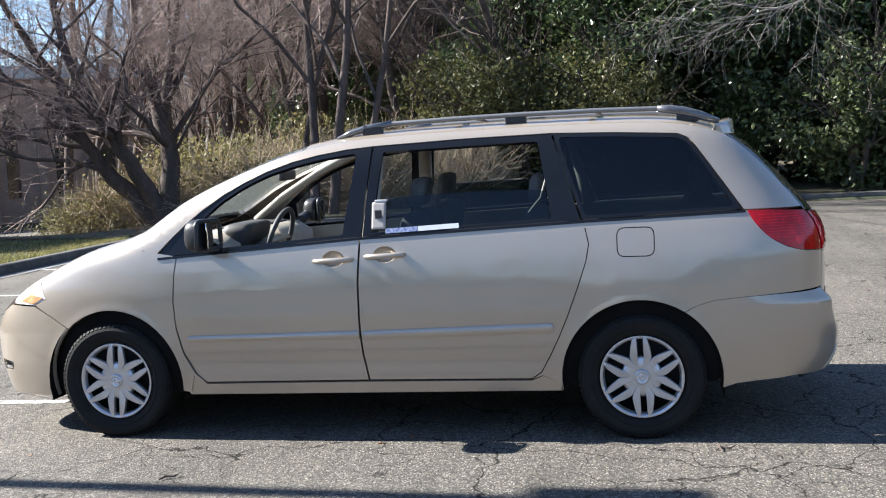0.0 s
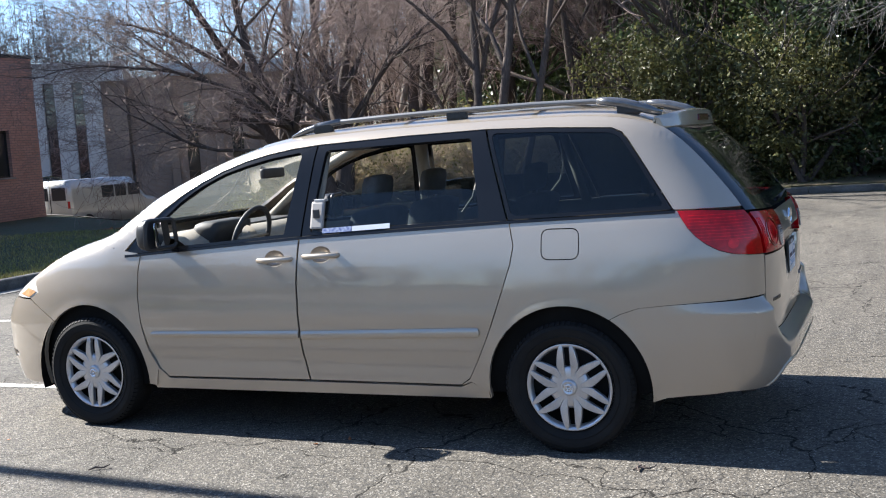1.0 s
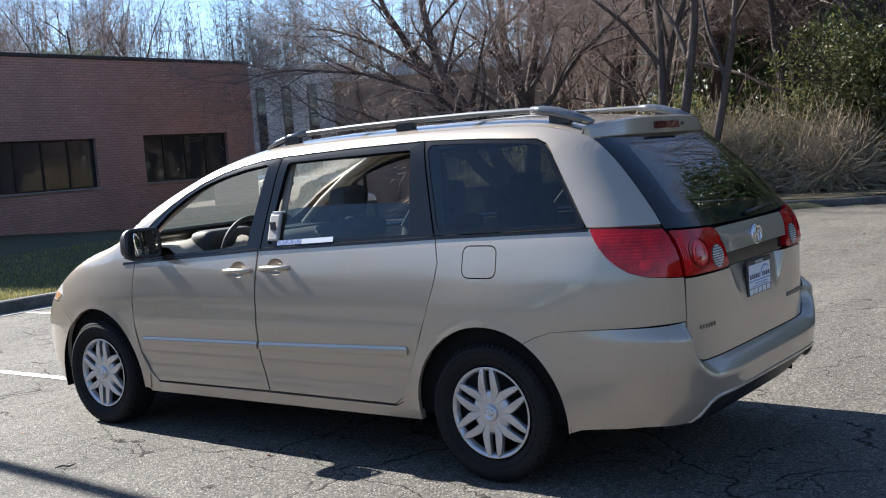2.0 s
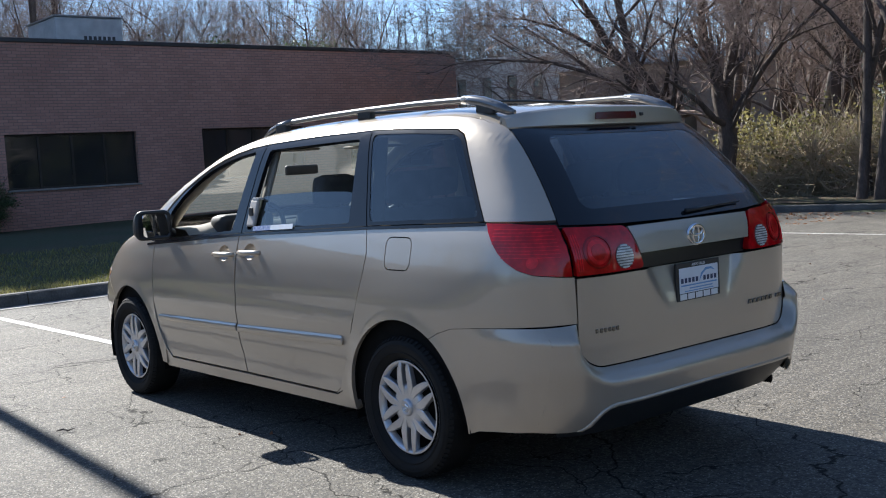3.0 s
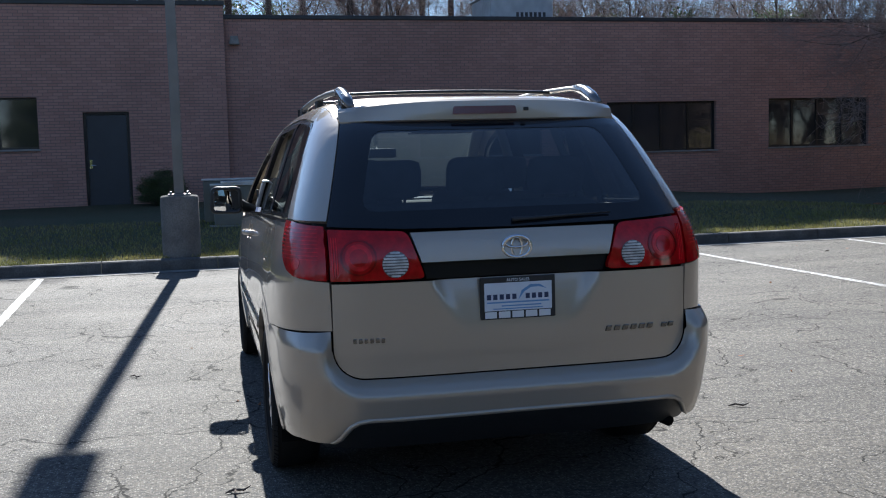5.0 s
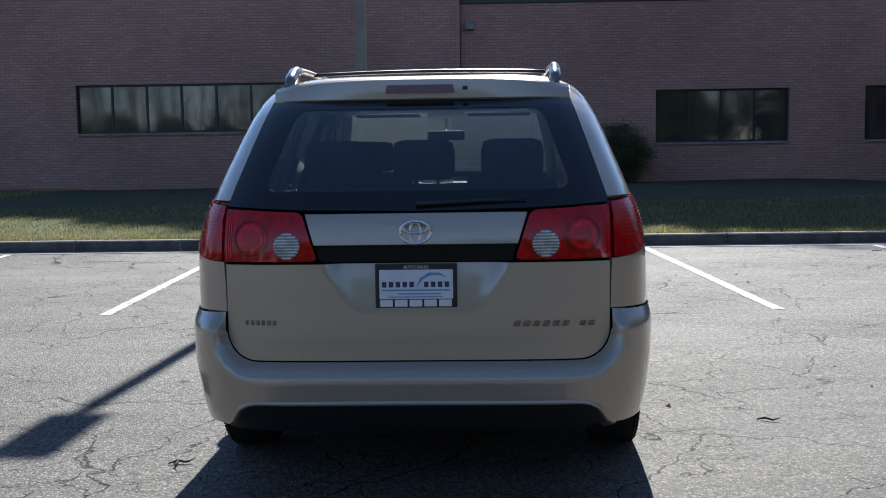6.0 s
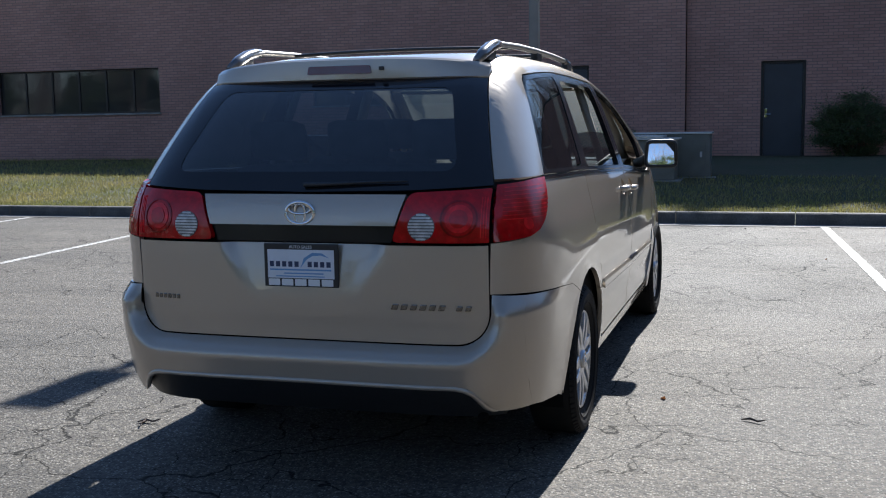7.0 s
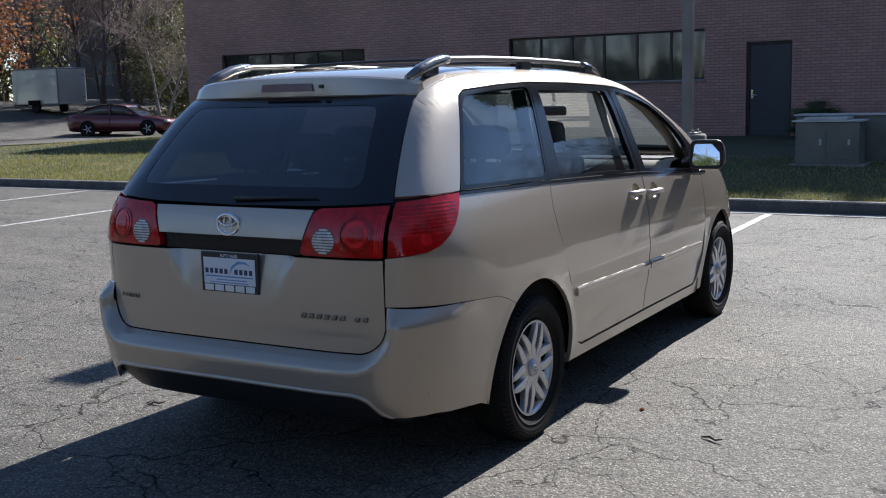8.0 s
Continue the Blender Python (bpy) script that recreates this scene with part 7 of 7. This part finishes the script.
# Evergreen bank at the far edge of the lot
hollies = [evergreen("evergreen_tree", "dense dark glossy evergreen tree at the edge of the lot", (2.2 + 5.2 * k, 21.0 + 0.6 * k, 0.05), (2.9, 2.3, 3.6, 3.7), 30000, 60 + k, LEAF_DARK, 0.082, 90, 0.40) for k in range(3)]
for ob in hollies:
    tagged(ob, group="evergreen bank")
rng = random.Random(8)
for x, y, s in ((-1.0, 23.6, 1.1), (4.5, 24.5, 1.5), (9.4, 24.8, 1.6), (14.6, 24.0, 1.55), (17.5, 21.5, 1.2), (0.8, 26.5, 1.6), (6.8, 27.5, 1.9), (12.0, 28.0, 2.0), (19.0, 26.0, 1.9)):
    c = copy_thing(hollies[rng.randrange(3)], Matrix.Identity(4))
    c.matrix_basis = pose(x, y, 0.05, 0, 0, rng.uniform(0, 360)) @ Matrix.Scale(s, 4)
for x, y, f in ((-8.6, 36.0, 1.7), (-5.4, 34.0, 1.6), (-12.8, 39.0, 1.6)):
    copy_thing(hollies[1], Matrix.Identity(4)).matrix_basis = pose(x, y, float(rise(x, y)) - 0.1, 0, 0, 60 * x) @ Matrix.Scale(f, 4)
olive = evergreen("evergreen_shrub", "tall olive-green shrub among bare trees", (-1.2, 20.2, 0.1), (1.9, 1.5, 2.2, 2.2), 8000, 71, LEAF_OLIVE, 0.07, 50, 0.32, "shrub")
for x, y, s in ((0.9, 19.6, 0.9), (-2.9, 21.0, 1.0)):
    copy_thing(olive, Matrix.Identity(4)).matrix_basis = pose(x, y, 0.1, 0, 0, 70 * x) @ Matrix.Scale(s, 4)
evergreen("evergreen_shrub", "rounded glossy evergreen shrub beside the asphalt", (6.3, 19.0, 0.05), (1.7, 1.2, 1.7, 1.75), 9000, 72, LEAF_MID, 0.085, 50, 0.26, "shrub")
evergreen("evergreen_shrub", "rounded glossy evergreen shrub beside the asphalt", (9.6, 19.3, 0.05), (1.9, 1.2, 1.5, 1.55), 9000, 73, LEAF_MID, 0.085, 50, 0.26, "shrub")
# Olive thicket round the many-stemmed tree
thicket = evergreen("thicket", "yellow-green thicket of twigs and leaves under a bare tree", (-10.9, 20.4, 0.1), (1.7, 1.3, 1.0, 0.95), 3300, 74, LEAF_YELLOW, 0.06, 45, 0.32, "shrub")
for x, y, s in ((-9.0, 19.9, 0.95), (-12.0, 19.0, 0.85), (-12.9, 18.6, 0.7), (-11.2, 19.4, 0.7), (-6.9, 19.6, 0.8), (-4.2, 19.8, 0.8), (-7.8, 22.5, 1.2)):
    copy_thing(thicket, Matrix.Identity(4)).matrix_basis = pose(x, y, float(rise(x, y)) - 0.05, 0, 0, 50 * x) @ Matrix.Scale(s, 4)

# Pines added behind the brick building, crowns out of view, to shade the lawn
def pine(at, h, seed):
    rng = np.random.default_rng(seed)
    ob = thing("pine_tree", "tall pine added behind the building, its high dense dark crown shading the lawn", "tree", at, 0, "pines")
    w = Wood()
    w.limb([Vector((0, 0, -0.2)), Vector((0.1, 0.05, h * 0.4)), Vector((0.0, 0.1, h * 0.75)), Vector((0, 0, h * 0.98))], [0.17, 0.14, 0.09, 0.03], 8)
    pr = random.Random(seed)
    pts = []
    n = 60
    for i in range(n):
        f = i / (n - 1)
        z = h * (0.66 + 0.32 * f)
        a = pr.uniform(0, 6.28)
        ln = (0.55 + 0.45 * math.sin(math.pi * (0.15 + 0.75 * f))) * pr.uniform(1.6, 3.0)
        tip = Vector((ln * math.cos(a), ln * math.sin(a), z + 0.4))
        w.limb([Vector((0, 0, z)), tip * 0.5 + Vector((0, 0, z * 0.5)), tip], [0.05, 0.035, 0.012], 4)
        for _ in range(6):
            q = Vector((0, 0, z)).lerp(tip, pr.uniform(0.2, 1.05))
            pts.append(np.array(q) + rng.normal(size=(80, 3)) * (0.5, 0.5, 0.3))
    new("trunk", w.mesh("trunk", BARK)).parent = ob
    new("crown", leaf_mesh("crown", np.concatenate(pts), 0.20, PINE, rng, 0.1, 2.6)).parent = ob
    return ob


first = pine((-42.0, -1.2, 0.3), 22.95, 81)
# lower added pines southward, so less of the lawn is shaded there
for y, f in ((-2.9, 0.965), (-4.7, 0.935), (-6.5, 0.915)):
    copy_thing(first, Matrix.Identity(4)).matrix_basis = pose(-42.0, y, 0.3, 0, 0, 97 * y) @ Matrix.Scale(f, 4)
rng = random.Random(9)
for k in range(1, 10):
    far = 1.8 if k % 2 else 0.0
    f = 1.0 + 0.012 * math.sin(2.3 * k) + 0.031 * far
    copy_thing(first, Matrix.Identity(4)).matrix_basis = pose(-42.0 - far + rng.uniform(-0.3, 0.3), -1.2 + 1.75 * k, 0.3, 0, 0, rng.uniform(0, 360)) @ Matrix.Scale(f, 4)
# Low evergreens that just show over the roof
for x, y, f in ((-46.0, 16.3, 0.95), (-47.5, 20.6, 0.98), (-45.5, 24.6, 0.95), (-46.5, -1.5, 1.12), (-45.5, 1.8, 0.95), (-48.0, 31.0, 1.0)):
    copy_thing(hollies[rng.randrange(3)], Matrix.Identity(4)).matrix_basis = pose(x, y, 0.2, 0, 0, rng.uniform(0, 360)) @ Matrix.Scale(f * 1.18, 4)
# Dark shrubs against the brick wall
for x, y, f in ((-20.3, 3.45, 0.52), (-19.9, -2.05, 0.32)):
    copy_thing(hollies[1], Matrix.Identity(4)).matrix_basis = pose(x, y, 0.25, 0, 0, 30) @ Matrix.Diagonal((f * 0.6, f * 0.75, f * 0.42, 1.0))

# South-west corner: oak with rusty leaves, a bare ornamental tree, evergreens
oak = bare_tree("oak_tree", "oak with some rusty dry leaves beside the road", (-22.4, -36.0, 0.03), [((0.1, 0.1, 1), 8, 0.2)], 91, levels=4, kids=3)
nr = np.random.default_rng(92)
o = new("leaves", leaf_mesh("leaves", clumped(nr, 2600, 40, 0.35, (4.2, 4.2, 1.9, 5.0)), 0.10, LEAF_RUST, nr))
o.parent = oak
bare_tree("bare_tree", "small bare ornamental tree beyond the red car", (-32.3, -34.8, 0.22), [((0.1, 0, 1), 4.5, 0.09), ((-0.2, 0.15, 1), 4.2, 0.08)], 93, BARK_PALE, levels=4, kids=4)
for x, y, s, k in ((-37.6, -38.7, 1.0, 0), (-40.5, -42.0, 1.6, 1), (-47.0, -48.5, 1.9, 2), (-38.0, -34.5, 1.2, 1)):
    copy_thing(olive, Matrix.Identity(4)).matrix_basis = pose(x, y, float(rise(x, y)) - 0.05, 0, 0, 40 * x) @ Matrix.Scale(s, 4)

for x, y, k, s in ((-41.0, -57.0, 0, 1.3), (-36.0, -56.0, 1, 1.25), (-31.5, -55.0, 2, 1.3)):
    copy_thing(olive, Matrix.Identity(4)).matrix_basis = pose(x, y, 1.2, 0, 0, 40 * x) @ Matrix.Scale(1.6 * s, 4)
for x, y, k, s in ((-35.0, -47.0, 0, 1.0), (-38.5, -47.5, 1, 1.1), (-36.5, -43.5, 2, 0.9), (-31.5, -49.5, 1, 1.15), (-42.0, -46.5, 0, 1.2)):
    copy_thing(low[k], Matrix.Identity(4)).matrix_basis = pose(x, y, float(rise(x, y)) - 0.1, 0, 0, 70 * y) @ Matrix.Scale(s, 4)

# Woods behind the camera, seen only as reflections
rng = random.Random(12)
for i in range(80):
    a = radians(-116 + 166 * i / 79)
    r = rng.uniform(34, 46)
    x, y = 6 + r * math.cos(a), -4 + r * math.sin(a)
    if y > 14 and x < 24:
        continue
    src = hollies[rng.randrange(3)] if i % 3 == 0 else kinds[rng.randrange(4)]
    copy_thing(src, Matrix.Identity(4)).matrix_basis = pose(x, y, -0.05, 0, 0, rng.uniform(0, 360)) @ Matrix.Scale(rng.uniform(0.55, 0.8), 4)

for i in range(11):
    copy_thing(hollies[rng.randrange(3)], Matrix.Identity(4)).matrix_basis = pose(26 + rng.uniform(0, 3), -8 + 2.4 * i, -0.05, 0, 0, rng.uniform(0, 360)) @ Matrix.Scale(rng.uniform(0.8, 1.1), 4)


# Lawn: tufts of winter grass along the kerb and over the verge
def turf(name, n, where, size, seed, label):
    rng = np.random.default_rng(seed)
    x, y = where(rng, n)
    z = rise(x, y)
    base = np.stack([x, y, z], -1)
    a = rng.uniform(0, 2 * math.pi, n)
    side_v = np.stack([np.cos(a), np.sin(a), 0 * a], -1) * 0.006
    h = size * (0.4 + 0.9 * rng.random(n))
    lean = rng.normal(size=(n, 2)) * 0.4
    tip = base + np.stack([lean[:, 0] * h, lean[:, 1] * h, h], -1)
    v = np.stack([base - side_v, base + side_v, tip], 1).reshape(-1, 3)
    f = np.arange(3 * n).reshape(-1, 3)
    me = bpy.data.meshes.new(name)
    me.from_pydata(v.tolist(), [], f.tolist())
    me.materials.append(GRASS)
    return tagged(new(name, me), label, "grass", kind="stuff")


turf("grass", 90000, lambda r, n: (-8.2 - 5.6 * r.random(n) ** 1.5, -20 + 32.2 * r.random(n)), 0.05, 101, "short yellowish winter grass behind the kerb")
turf("grass", 40000, lambda r, n: (-8.2 - 14 * r.random(n), -24 + 14 * r.random(n)), 0.08, 102, "sunlit winter grass on the verge")


def litter(n, where, size, seed):
    rng = np.random.default_rng(seed)
    x, y = where(rng, n)
    z = np.where(inside_lot(x, y) > 0, 0.006, rise(x, y) + 0.012)
    me = leaf_mesh("leaf_litter", np.stack([x, y, z], -1), size, LEAF_RUST, rng, 3.0, 1.6)
    return tagged(new("leaf_litter", me), "scattered dry brown leaves on the ground", "leaves", kind="stuff")


litter(5000, lambda r, n: (-15 + 14 * r.random(n), 16.2 + 8 * r.random(n)), 0.05, 111)
litter(2600, lambda r, n: (-13.5 + 5.2 * r.random(n), 12.6 + 4.6 * r.random(n)), 0.05, 114)
litter(420, lambda r, n: (-7.95 + 3.2 * r.random(n) ** 1.6, 12.6 + 2.9 * r.random(n)), 0.045, 113)
litter(60, lambda r, n: (-7.7 + 16 * r.random(n), -3 + 18 * r.random(n)), 0.03, 112)
for x, y, a in ((1.21, 1.66, 70), (1.93, -1.14, 20), (1.90, -1.12, 100), (-0.84, -1.70, 40), (-7.4, 1.4, 10), (-6.9, 5.1, 60), (-6.2, 7.0, 120)):
    bm = bmesh.new()
    tube(bm, [(-0.06, 0, 0.006), (-0.02, 0.012, 0.014), (0.02, -0.004, 0.010), (0.055, 0.01, 0.02)], [0.003, 0.006, 0.005, 0.002], 5)
    ob = tagged(part("twig", bm, BARK), "short dry twig lying on the asphalt", "twig", "fallen twigs")
    ob.matrix_basis = pose(x, y, 0.0, 0, 0, a)
